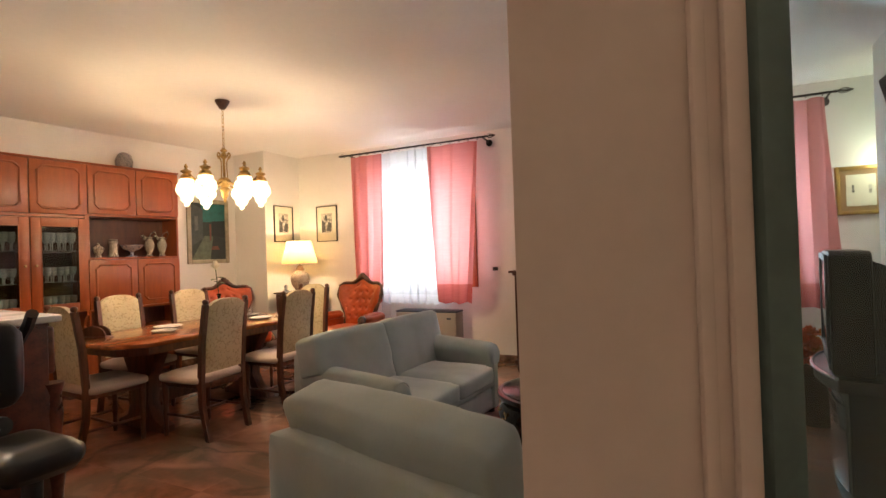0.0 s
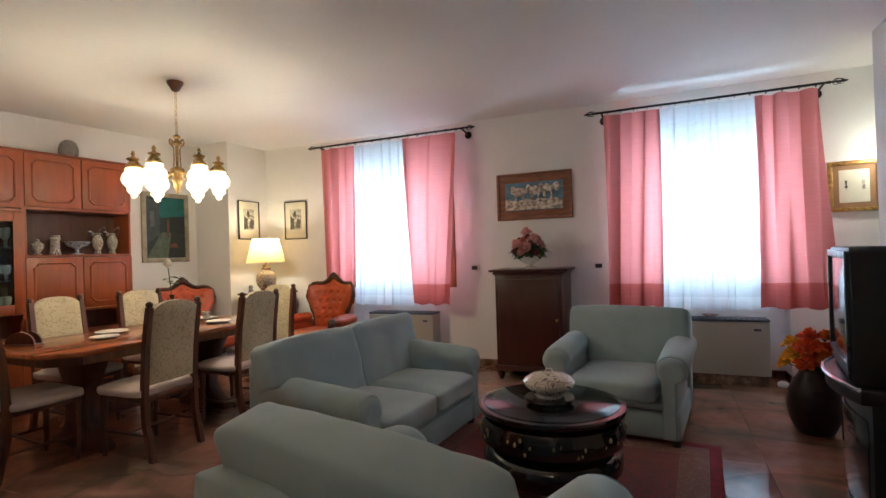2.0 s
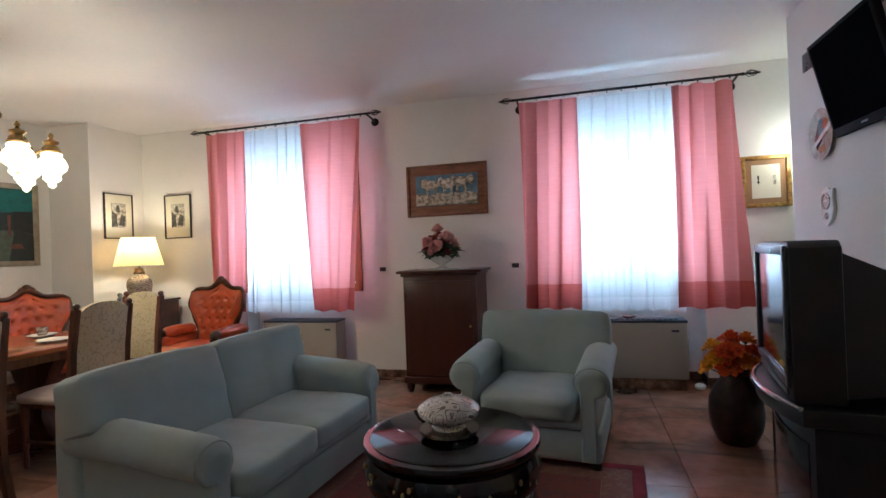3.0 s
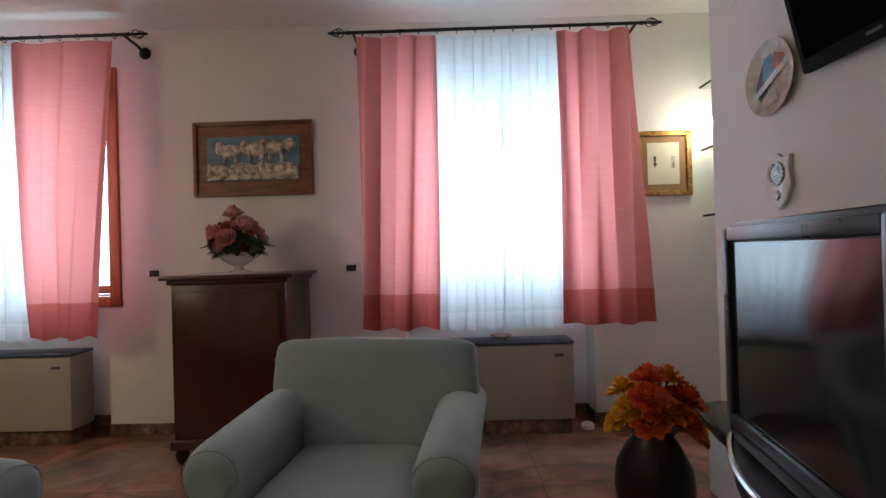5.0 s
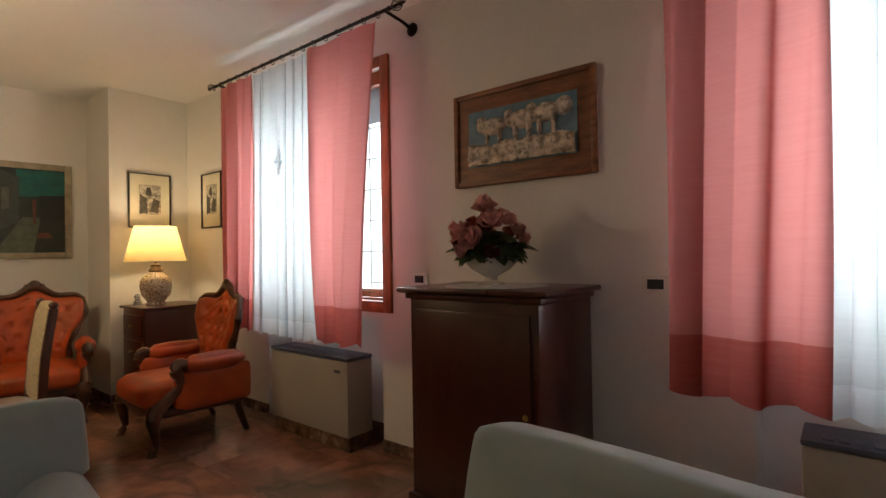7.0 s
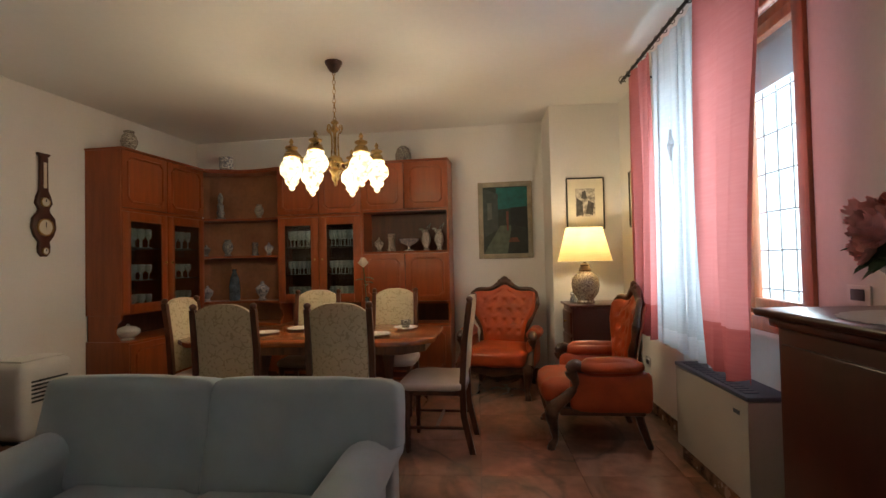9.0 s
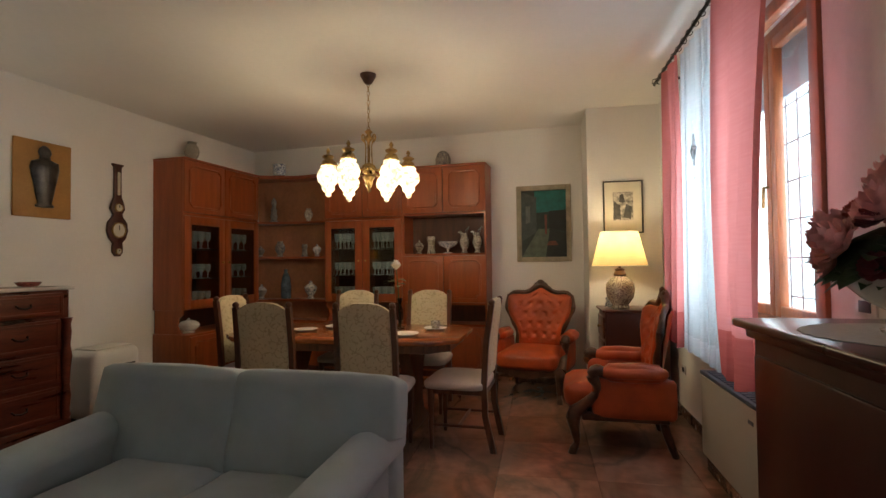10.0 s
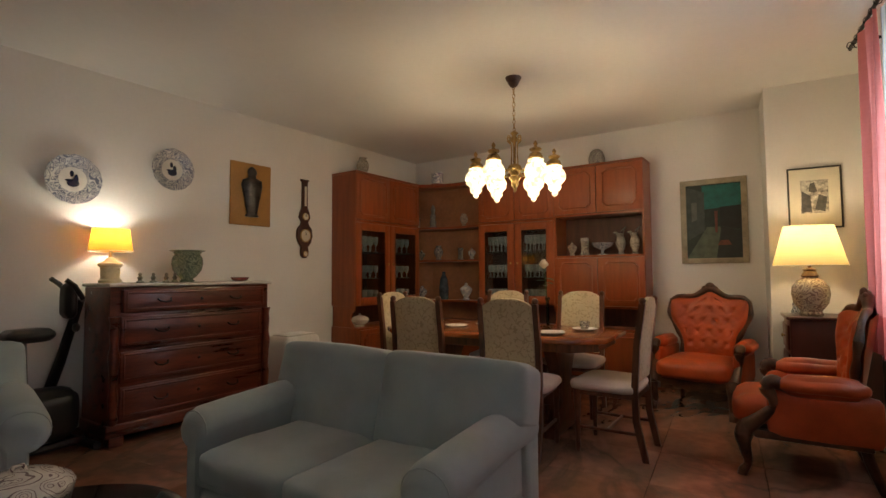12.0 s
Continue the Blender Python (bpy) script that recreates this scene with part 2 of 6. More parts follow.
def carved_bar(points, radii, seg=10, steps=4):
    """A bar whose line and thickness glide from point to point."""
    pts, rad = [], []
    p = [Vector(q) for q in points]
    n = len(p)
    for i in range(n - 1):
        a, b, c, d = p[max(0, i - 1)], p[i], p[i + 1], p[min(n - 1, i + 2)]
        for k in range(steps):
            f = k / steps
            pts.append(0.5 * (2 * b + (c - a) * f + (2 * a - 5 * b + 4 * c - d) * f * f + (3 * b - a - 3 * c + d) * f ** 3))
            g = f * f * (3 - 2 * f)
            rad.append(radii[i] * (1 - g) + radii[i + 1] * g)
    return tube(pts + [p[-1]], rad + [radii[-1]], seg)


def slab(outline, z0, z1, bevel=0.0, axis="z"):
    """A flat piece with the given outline (2D), from z0 to z1 along axis."""
    bm = bmesh.new()
    put = {"z": lambda a, b, c: (a, b, c), "y": lambda a, b, c: (a, c, b), "x": lambda a, b, c: (c, a, b)}[axis]
    lo = [bm.verts.new(put(a, b, z0)) for a, b in outline]
    hi = [bm.verts.new(put(a, b, z1)) for a, b in outline]
    n = len(outline)
    bm.faces.new(lo)
    bm.faces.new(hi)
    for i in range(n):
        bm.faces.new((lo[i], lo[(i + 1) % n], hi[(i + 1) % n], hi[i]))
    if bevel:
        bmesh.ops.recalc_face_normals(bm, faces=bm.faces)
        es = [e for e in bm.edges if (e.verts[0] in lo and e.verts[1] in lo) or (e.verts[0] in hi and e.verts[1] in hi)]
        bmesh.ops.bevel(bm, geom=es, offset=bevel, segments=2, profile=0.5, affect="EDGES")
    return bm


def ball(bm, at, r, sub=2, squash=(1, 1, 1)):
    bmesh.ops.create_icosphere(bm, subdivisions=sub, radius=r, matrix=Matrix.Translation(at) @ Matrix.Diagonal((*squash, 1)))
    return bm


def frame_ring(bm, u0, u1, z0, z1, w, d0, d1, bevel=0.006):
    """Four mitred-looking bars round an opening in the local xz plane, from depth d0 to d1."""
    box(bm, (u0, d0, z0), (u0 + w, d1, z1), bevel)
    box(bm, (u1 - w, d0, z0), (u1, d1, z1), bevel)
    box(bm, (u0 + w, d0, z0), (u1 - w, d1, z0 + w), bevel)
    box(bm, (u0 + w, d0, z1 - w), (u1 - w, d1, z1), bevel)
    return bm


def structure(ob, label=""):
    return tagged(ob, label, kind="structure")


# ---------------------------------------------------------------- the room
CEIL = 2.85
NORTH = 7.455            # inner face of the window wall
SW = pose(-5.286, 2.5, 0, 0, 0, -5.5)   # corner frame: x along the south wall, y along the west wall
EAST = 3.05


def wall(name, pieces, m=None, label=""):
    bm = bmesh.new()
    for lo, hi in pieces:
        box(bm, lo, hi)
    return structure(link(name, bm, M_WALL, m=m), label)


# window wall with two openings: window above, deeper recess below for the convectors
W1, W2 = (-2.93, -1.448), (0.55, 1.92)      # window openings
N1, N2 = (-2.87, -1.53), (0.572, 1.891)    # recesses below the sills
SILL, HEAD = 0.93, 2.60
pieces = [((-5.4, NORTH, 0), (W1[0], NORTH + 0.45, CEIL)), ((W1[1], NORTH, 0), (W2[0], NORTH + 0.45, CEIL)), ((W2[1], NORTH, 0), (EAST + 0.3, NORTH + 0.45, CEIL))]
for (a, b), (c, d) in ((W1, N1), (W2, N2)):
    pieces += [((a, NORTH, HEAD), (b, NORTH + 0.45, CEIL)), ((a, NORTH + 0.22, 0), (b, NORTH + 0.45, SILL)),
               ((a, NORTH, 0), (c, NORTH + 0.22, SILL)), ((d, NORTH, 0), (b, NORTH + 0.22, SILL)), ((c, NORTH + 0.001, SILL - 0.05), (d, NORTH + 0.22, SILL))]
wall("wall_north", pieces, label="white plastered wall with two window openings")
wall("wall_pier", [((-5.4, 6.765, 0), (-4.29, NORTH, CEIL))], label="white plastered corner pier")
wall("wall_west", [((-0.30, -0.3, 0), (0, 4.38, CEIL))], SW, "white plastered wall behind the cabinets")
DOOR_U = (4.75, 6.50)     # opening of the south wall, along it
wall("wall_south", [((-0.3, -0.16, 0), (DOOR_U[0], 0, CEIL)), ((DOOR_U[0], -0.16, 2.35), (DOOR_U[1], 0, CEIL)), ((DOOR_U[1], -0.16, 0), (8.7, 0, CEIL))], SW, "white plastered wall with a wide doorway")
wall("wall_east", [((EAST, 0.5, 0), (EAST + 0.3, NORTH, CEIL))], label="white plastered wall")
wall("wall_hall", [((-2.2, -1.2, 0), (3.6, -1.0, CEIL)), ((-2.4, -1.2, 0), (-2.2, 2.06, CEIL)), ((EAST, -1.0, 0), (EAST + 0.3, 0.5, CEIL))], label="plain white walls of the hall")
CH = 2.29                 # face of the chimney breast
wall("wall_chimney", [((CH, 3.9, 0), (EAST, 5.50, CEIL)), ((CH, 6.44, 0), (EAST, 6.57, CEIL)), ((CH, 5.50, 1.085), (EAST, 6.44, CEIL)), ((CH + 0.5, 5.50, 0), (EAST, 6.44, 1.085))], label="white chimney breast with a fireplace opening")
bm = boxed((-5.9, -1.3, CEIL), (3.5, 8.0, CEIL + 0.2))
structure(link("ceiling", bm, M_CEIL), "white painted ceiling")

# base under the floor slabs, skirting
bm = boxed((-5.9, -1.2, -0.20), (3.4, 7.9, -0.012))
floor = structure(link("floor", bm, mat("floor_joint", (0.15, 0.095, 0.07), 0.7, var=0.2, scale=20, bump=0.02)), "polished reddish-brown marble floor slabs")


def skirting(pieces, m=None):
    bm = bmesh.new()
    for lo, hi in pieces:
        box(bm, lo, hi, 0.004, 1)
    return structure(link("baseboard", bm, M_SKIRT, m=m), "dark reddish marble skirting")


T = 0.013
skirting([((-4.29, NORTH - T, 0), (N1[0], NORTH, 0.08)), ((N1[1], NORTH - T, 0), (N2[0], NORTH, 0.08)), ((N2[1], NORTH - T, 0), (EAST, NORTH, 0.08)),
          ((N1[0], NORTH + 0.22 - T, 0), (N1[1], NORTH + 0.22, 0.08)), ((N2[0], NORTH + 0.22 - T, 0), (N2[1], NORTH + 0.22, 0.08)),
          ((N1[1] - T, NORTH, 0), (N1[1], NORTH + 0.2, 0.08)), ((N2[1] - T, NORTH, 0), (N2[1], NORTH + 0.2, 0.08)),
          ((-4.29, 6.77, 0), (-4.29 + T, NORTH - T, 0.08)), ((-4.86, 6.765 - T, 0), (-4.29 + T, 6.765, 0.08)), ((CH, 6.57, 0), (EAST, 6.57 + T, 0.08))])
skirting([((0, 3.3, 0), (T, 4.25, 0.08)), ((1.7, 0, 0), (DOOR_U[0], T, 0.08)), ((DOOR_U[1], 0, 0), (8.3, T, 0.08))], SW)

# ---------------------------------------------------------------- sage sofa and easy chairs


def arm_outline(s):
    """Section of a rolled arm on a slim post, outer side towards s, as (x, z)."""
    pts = [(-0.060 * s, 0.07), (0.040 * s, 0.07), (0.040 * s, 0.462)]
    for k in range(13):
        a = radians(-58 + k * 250 / 12)
        pts.append((s * (0.016 + 0.104 * math.cos(a)), 0.545 + 0.088 * math.sin(a)))
    pts.append((-0.060 * s, 0.475))
    return pts


def seating(name, label, category, m, width, seats, group="", front=-0.48, inset=0.045, arm_drop=0.0):
    """Upholstered seat that faces its own -y: plinth, arms, seat and back cushions."""
    t = thing(name, label, category, m, group)
    d0, d1, h = front, 0.43, width / 2
    part("plinth", boxed((-h + 0.06, d0 + 0.05, 0.05), (h - 0.06, d1 - 0.02, 0.235), 0.03, 3), M_SAGE, t)
    part("seat_base", boxed((-h + 0.08, d0 + 0.035, 0.238), (h - 0.08, d1 - 0.10, 0.29), 0.02, 3), M_SAGE, t)
    part("back_shell", cushion((-h + 0.055, d1 - 0.15, 0.06), (h - 0.055, d1, 0.70), 0.03, 0.004), M_SAGE, t)
    for s in (-1, 1):
        bm = bmesh.new()
        prof = arm_outline(s)
        n, rings = len(prof), []
        for q, (y, k) in enumerate([(d0 + 0.032, 0.50), (d0 + 0.030, 0.66), (d0 + 0.038, 0.83), (d0 + 0.058, 0.95), (d0 + 0.095, 1.0), (-0.2, 1.0), (0.1, 0.98), (d1 - 0.12, 0.96)]):
            drop = arm_drop + 0.045 * max(0.0, 1 - (y - d0) / 0.55) - 0.01 + 0.028 * max(0.0, 1 - (y - d0 - 0.03) / 0.07) ** 2
            rings.append([bm.verts.new((s * (h - 0.12) + (x * k), y, 0.545 + (z - 0.545) * k - drop if z > 0.08 else z)) for x, z in prof])
        for a, b in zip(rings, rings[1:]):
            for i in range(n):
                bm.faces.new((a[i], a[(i + 1) % n], b[(i + 1) % n], b[i]))
        bm.faces.new(rings[0])
        bm.faces.new(rings[-1])
        arm = part("arm", bm, M_SAGE, t)
        part("arm_piping", tube([(s * (h - 0.12) + x * 0.96, d0 + 0.057, 0.545 + (z - 0.545) * 0.96 - 0.040 - arm_drop) for x, z in prof[3:16]], 0.003, 6), M_SAGE, arm)
    inner = width - 0.41
    w = inner / seats
    for i in range(seats):
        x0 = -inner / 2 + i * w
        bm = cushion((x0 + 0.003, d0, 0.275), (x0 + w - 0.003, d1 - 0.20, 0.425), 0.045, 0.016)
        part("seat_cushion", bm, M_SAGE, t)
    w = (width - 2 * inset) / seats
    for i in range(seats):
        x0 = -(width - 2 * inset) / 2 + i * w
        bm = cushion((x0 + 0.002, -0.100, 0.0), (x0 + w - 0.002, 0.100, 0.455), 0.034, 0.016, 8)
        for v in bm.verts:      # narrows down to the seat between the arms; slack, creased cloth
            if v.co.z < 0.21:
                k = 1 - min(1.0, (0.21 - v.co.z) / 0.10) * (0.34 / width)
                v.co.x *= k
            v.co.y += 0.010 * noise.noise(v.co * 5.5 + Vector((i * 3.1, width, 0))) + 0.004 * noise.noise(v.co * 19)
        bmesh.ops.transform(bm, matrix=pose(0, d1 - 0.265, 0.372, -14), verts=bm.verts)
        part("back_cushion", bm, M_SAGE, t)
    for sx in (-1, 1):
        for y in (d0 + 0.1, d1 - 0.08):
            part("foot", lathe([(0.028, 0.0), (0.032, 0.05)], 12, (sx * (h - 0.1), y, 0)), M_FOOT, t)
    return t


seating("loveseat", "sage green fabric two-seat sofa with rolled arms", "sofa", pose(-1.00, 4.89, 0, 0, 0, 86), 1.56, 2, inset=0.005, arm_drop=0.015)
seating("easy_chair", "sage green fabric easy chair standing before the radiator", "armchair", pose(0.525, 5.94, 0, 0, 0, -7) @ Matrix.Diagonal((1, 1, 1.02, 1)), 0.98, 1, "sage easy chairs")
seating("easy_chair", "sage green fabric easy chair with its back to the doorway", "armchair", pose(0.14, 3.20, 0, 0, 0, 165) @ Matrix.Diagonal((1, 1, 1.06, 1)), 1.0, 1, "sage easy chairs")

# ---------------------------------------------------------------- dining group
def floral(name, base, ink, scale=55.0):
    """Woven cloth with small scrolling flowers."""
    m = mat(name, base, 0.9, var=0.06, scale=5, fine=300, bump=0.08, sheen=0.2)
    n, l = tree(m)
    b = n["Principled BSDF"]
    src = b.inputs["Base Color"].links[0].from_socket
    tc, vo, wv, nz = n.new("ShaderNodeTexCoord"), n.new("ShaderNodeTexVoronoi"), n.new("ShaderNodeMath"), n.new("ShaderNodeTexNoise")
    mixv = n.new("ShaderNodeVectorMath")
    mixv.operation = "MULTIPLY_ADD"
    nz.inputs["Scale"].default_value = 22
    l.new(tc.outputs["Object"], nz.inputs["Vector"])
    l.new(nz.outputs["Color"], mixv.inputs[0])
    mixv.inputs[1].default_value = (0.05, 0.05, 0.05)
    l.new(tc.outputs["Object"], mixv.inputs[2])
    vo.feature = "DISTANCE_TO_EDGE"
    vo.inputs["Scale"].default_value = scale * 0.42
    l.new(mixv.outputs[0], vo.inputs["Vector"])
    ramp = n.new("ShaderNodeValToRGB")
    ramp.color_ramp.elements[0].position, ramp.color_ramp.elements[1].position = 0.05, 0.11
    ramp.color_ramp.elements[0].color, ramp.color_ramp.elements[1].color = (1, 1, 1, 1), (0, 0, 0, 1)
    l.new(vo.outputs["Distance"], ramp.inputs[0])
    n2 = n.new("ShaderNodeTexNoise")
    n2.inputs["Scale"].default_value = scale * 0.8
    l.new(tc.outputs["Object"], n2.inputs["Vector"])
    gt = n.new("ShaderNodeMath")
    gt.operation = "GREATER_THAN"
    gt.inputs[1].default_value = 0.50
    l.new(n2.outputs[0], gt.inputs[0])
    mul = n.new("ShaderNodeMath")
    mul.operation = "MULTIPLY"
    l.new(ramp.outputs[0], mul.inputs[0])
    l.new(gt.outputs[0], mul.inputs[1])
    fac = n.new("ShaderNodeMath")
    fac.operation = "MULTIPLY"
    fac.inputs[1].default_value = 0.45
    l.new(mul.outputs[0], fac.inputs[0])
    mx = n.new("ShaderNodeMix")
    mx.data_type = "RGBA"
    l.new(fac.outputs[0], mx.inputs[0])
    l.new(src, mx.inputs[6])
    mx.inputs[7].default_value = (*ink, 1)
    l.new(mx.outputs[2], b.inputs["Base Color"])
    return m


M_FLORAL = floral("floral_tapestry", (0.56, 0.47, 0.30), (0.22, 0.16, 0.07))
M_SEATCLOTH = mat("pale_seat_cloth", (0.55, 0.44, 0.40), 0.9, var=0.07, scale=6, fine=300, bump=0.08, sheen=0.2)
M_CHAIRWOOD = mat("chair_wood", (0.115, 0.040, 0.020), 0.35, var=0.3, scale=4, fine=30, bump=0.015, coat=0.2, stretch=(6, 6, 0.8))


def dining_chair():
    """High-backed chair that faces its own +y."""
    t = thing("dining_chair", "high-backed dark wooden dining chair with floral tapestry back", "chair", group="dining chairs")
    for s in (-1, 1):
        pts = [(s * 0.195, -0.215 - 0.03, 0.0), (s * 0.20, -0.19, 0.25), (s * 0.20, -0.185, 0.46), (s * 0.20, -0.205, 0.75), (s * 0.195, -0.245, 1.02)]
        bm = bmesh.new()
        for a, b in zip(pts, pts[1:]):
            a, b = Vector(a), Vector(b)
            vs = [bm.verts.new(p + Vector((dx, dy, 0))) for p in (a, b) for dx, dy in ((-0.018, -0.02), (0.018, -0.02), (0.018, 0.02), (-0.018, 0.02))]
            for i in range(4):
                bm.faces.new((vs[i], vs[(i + 1) % 4], vs[4 + (i + 1) % 4], vs[4 + i]))
            bm.faces.new(vs[:4])
            bm.faces.new(vs[4:])
        bmesh.ops.remove_doubles(bm, verts=bm.verts, dist=0.0005)
        post = part("back_post", bm, M_CHAIRWOOD, t, smooth=False)
        part("finial", lathe([(0.014, 1.018), (0.022, 1.03), (0.024, 1.042), (0.016, 1.055), (0.004, 1.06)], 10, (s * 0.195, -0.245, 0)), M_CHAIRWOOD, post)
        part("leg", lathe([(0.014, 0.0), (0.018, 0.04), (0.015, 0.10), (0.022, 0.18), (0.017, 0.22), (0.024, 0.32), (0.026, 0.43)], 12, (s * 0.20, 0.20, 0)), M_CHAIRWOOD, t)
        part("stretcher", tube([(s * 0.197, -0.21, 0.17), (s * 0.20, 0.20, 0.17)], 0.011), M_CHAIRWOOD, t)
    part("cross_stretcher", tube([(-0.197, 0.0, 0.17), (0.197, 0.0, 0.17)], 0.011), M_CHAIRWOOD, t)
    bm = bmesh.new()
    box(bm, (-0.215, -0.20, 0.39), (0.215, 0.225, 0.43), 0.008)
    part("seat_frame", bm, M_CHAIRWOOD, t)
    part("seat", cushion((-0.232, -0.185, 0.415), (0.232, 0.245, 0.485), 0.03, 0.018, 4), M_SEATCLOTH, t)
    # upholstered back with an arched top, leaning like the posts
    bm = bmesh.new()
    nx, nz = 10, 14
    for face in (0, 1):
        grid = []
        for j in range(nz + 1):
            row = []
            for i in range(nx + 1):
                x = (i / nx - 0.5) * 0.352
                top = 1.055 - 0.055 * abs(2 * i / nx - 1) ** 3
                z = 0.50 + (top - 0.50) * j / nz
                yc = -0.185 - 0.02 * max(0, (z - 0.46) / 0.29) if z < 0.75 else -0.205 - 0.04 * (z - 0.75) / 0.27
                e = min(1, 4 * min(i / nx, 1 - i / nx, j / nz, 1 - j / nz))
                row.append(bm.verts.new((x, yc + (0.016 + 0.016 * e ** 0.5) * (1 if face else -1), z)))
            grid.append(row)
        for j in range(nz):
            for i in range(nx):
                bm.faces.new((grid[j][i], grid[j][i + 1], grid[j + 1][i + 1], grid[j + 1][i]))
        if face == 0:
            back = grid
        else:
            rim = [back[0][i] for i in range(nx + 1)] + [back[j][nx] for j in range(1, nz + 1)] + [back[nz][i] for i in range(nx - 1, -1, -1)] + [back[j][0] for j in range(nz - 1, 0, -1)]
            rim2 = [grid[0][i] for i in range(nx + 1)] + [grid[j][nx] for j in range(1, nz + 1)] + [grid[nz][i] for i in range(nx - 1, -1, -1)] + [grid[j][0] for j in range(nz - 1, 0, -1)]
            for i in range(len(rim)):
                j = (i + 1) % len(rim)
                bm.faces.new((rim[i], rim[j], rim2[j], rim2[i]))
    part("backrest", bm, M_FLORAL, t)
    return t


dc = dining_chair()
dc.matrix_world = pose(-2.545, 4.36, 0, 0, 0, 93)
for x, y, r in ((-2.50, 5.13, 91), (-2.80, 5.715, 176), (-3.62, 4.50, -88), (-3.62, 5.22, -92), (-3.07, 3.86, -4)):
    copy_thing(dc, pose(x, y, 0, 0, 0, r))

# table: octagonal top on two shaped pedestals joined by a beam
t = thing("dining_table", "polished reddish wooden dining table with cut corners on pedestals", "table", pose(-3.07, 4.74, 0, 0, 0, -2))
a, b, c = 0.49, 0.96, 0.17
part("tabletop", slab([(-a, -b + c), (-a + c, -b), (a - c, -b), (a, -b + c), (a, b - c), (a - c, b), (-a + c, b), (-a, b - c)], 0.725, 0.76, 0.008), M_TABLEWOOD, t)
part("apron", slab([(-a + 0.07, -b + c + 0.05), (-a + c + 0.05, -b + 0.07), (a - c - 0.05, -b + 0.07), (a - 0.07, -b + c + 0.05), (a - 0.07, b - c - 0.05), (a - c - 0.05, b - 0.07), (-a + c + 0.05, b - 0.07), (-a + 0.07, b - c - 0.05)], 0.66, 0.725), M_CHAIRWOOD, t, smooth=False)
for s in (-1, 1):
    out = [(-0.30, 0.0), (0.30, 0.0), (0.30, 0.05), (0.18, 0.10), (0.11, 0.22), (0.13, 0.42), (0.21, 0.56), (0.27, 0.66), (-0.27, 0.66), (-0.21, 0.56), (-0.13, 0.42), (-0.11, 0.22), (-0.18, 0.10), (-0.30, 0.05)]
    bm = slab(out, s * 0.52 - 0.05, s * 0.52 + 0.05, 0.008, "y")
    part("pedestal", bm, M_CHAIRWOOD, t)
part("beam", boxed((-0.05, -0.47, 0.18), (0.05, 0.47, 0.28), 0.01), M_CHAIRWOOD, t)

# ---------------------------------------------------------------- coffee table, rug
rug_base = floral("rug_pile", (0.20, 0.030, 0.028), (0.035, 0.03, 0.05), 30)
M_RUGBORDER = floral("rug_border_pile", (0.22, 0.075, 0.055), (0.30, 0.20, 0.13), 45)
M_RUGRED = mat("rug_red_pile", (0.24, 0.014, 0.022), 0.95, var=0.15, scale=20, fine=500, bump=0.15)
t = thing("rug", "red oriental wool rug with patterned border under the coffee table", "rug", pose(0.16, 4.76, 0, 0, 0, -4))
part("field", boxed((-0.68, -0.68, 0.004), (0.68, 0.68, 0.013), 0.002, 1), rug_base, t)
for k, (o, w, mm) in enumerate(((0.68, 0.16, M_RUGBORDER), (0.84, 0.07, M_RUGRED))):
    bm = bmesh.new()
    q = o + w
    box(bm, (-q, -q, 0.004), (q, -o, 0.012), 0.002, 1)
    box(bm, (-q, o, 0.004), (q, q, 0.012), 0.002, 1)
    box(bm, (-q, -o, 0.004), (-o, o, 0.012), 0.002, 1)
    box(bm, (o, -o, 0.004), (q, o, 0.012), 0.002, 1)
    part("border", bm, mm, t)

t = thing("coffee_table", "round black lacquered oriental coffee table with drum body", "table", pose(0.225, 4.70, 0.012))
part("body", lathe([(0.30, 0.10), (0.345, 0.105), (0.37, 0.14), (0.375, 0.19), (0.35, 0.235), (0.325, 0.245), (0.335, 0.255), (0.385, 0.285), (0.395, 0.34), (0.37, 0.40), (0.335, 0.415), (0.335, 0.43)], 56), M_EBONY, t)
part("tabletop", lathe([(0.36, 0.43), (0.395, 0.436), (0.40, 0.45), (0.395, 0.464), (0.37, 0.468)], 56), M_EBONY, t)
part("glass_plate", lathe([(0.362, 0.4685), (0.366, 0.472), (0.362, 0.4755)], 56), M_TINT, t, "clear glass plate")
for k in range(4):
    a = radians(45 + 90 * k)
    part("leg", tube([(0.33 * math.cos(a), 0.33 * math.sin(a), 0.16), (0.385 * math.cos(a), 0.385 * math.sin(a), 0.09), (0.37 * math.cos(a), 0.37 * math.sin(a), 0.03), (0.40 * math.cos(a), 0.40 * math.sin(a), 0.0)], [0.05, 0.045, 0.028, 0.035], 10), M_EBONY, t)
M_INLAY = mat("pearl_inlay", (0.45, 0.33, 0.15), 0.35, metal=0.3, var=0.3, scale=40, fine=200, bump=0.02)
for k in range(9):
    a = radians(k * 40 + 15)
    bm = bmesh.new()
    for j in range(5):
        q, z = a + random.uniform(-0.22, 0.22), 0.34 + random.uniform(-0.035, 0.035)
        ball(bm, (0.394 * math.cos(q), 0.394 * math.sin(q), z), random.uniform(0.008, 0.017), 1, (0.5, 0.5, 0.9))
    part("inlay", bm, M_INLAY, t, "gilt flower inlay")

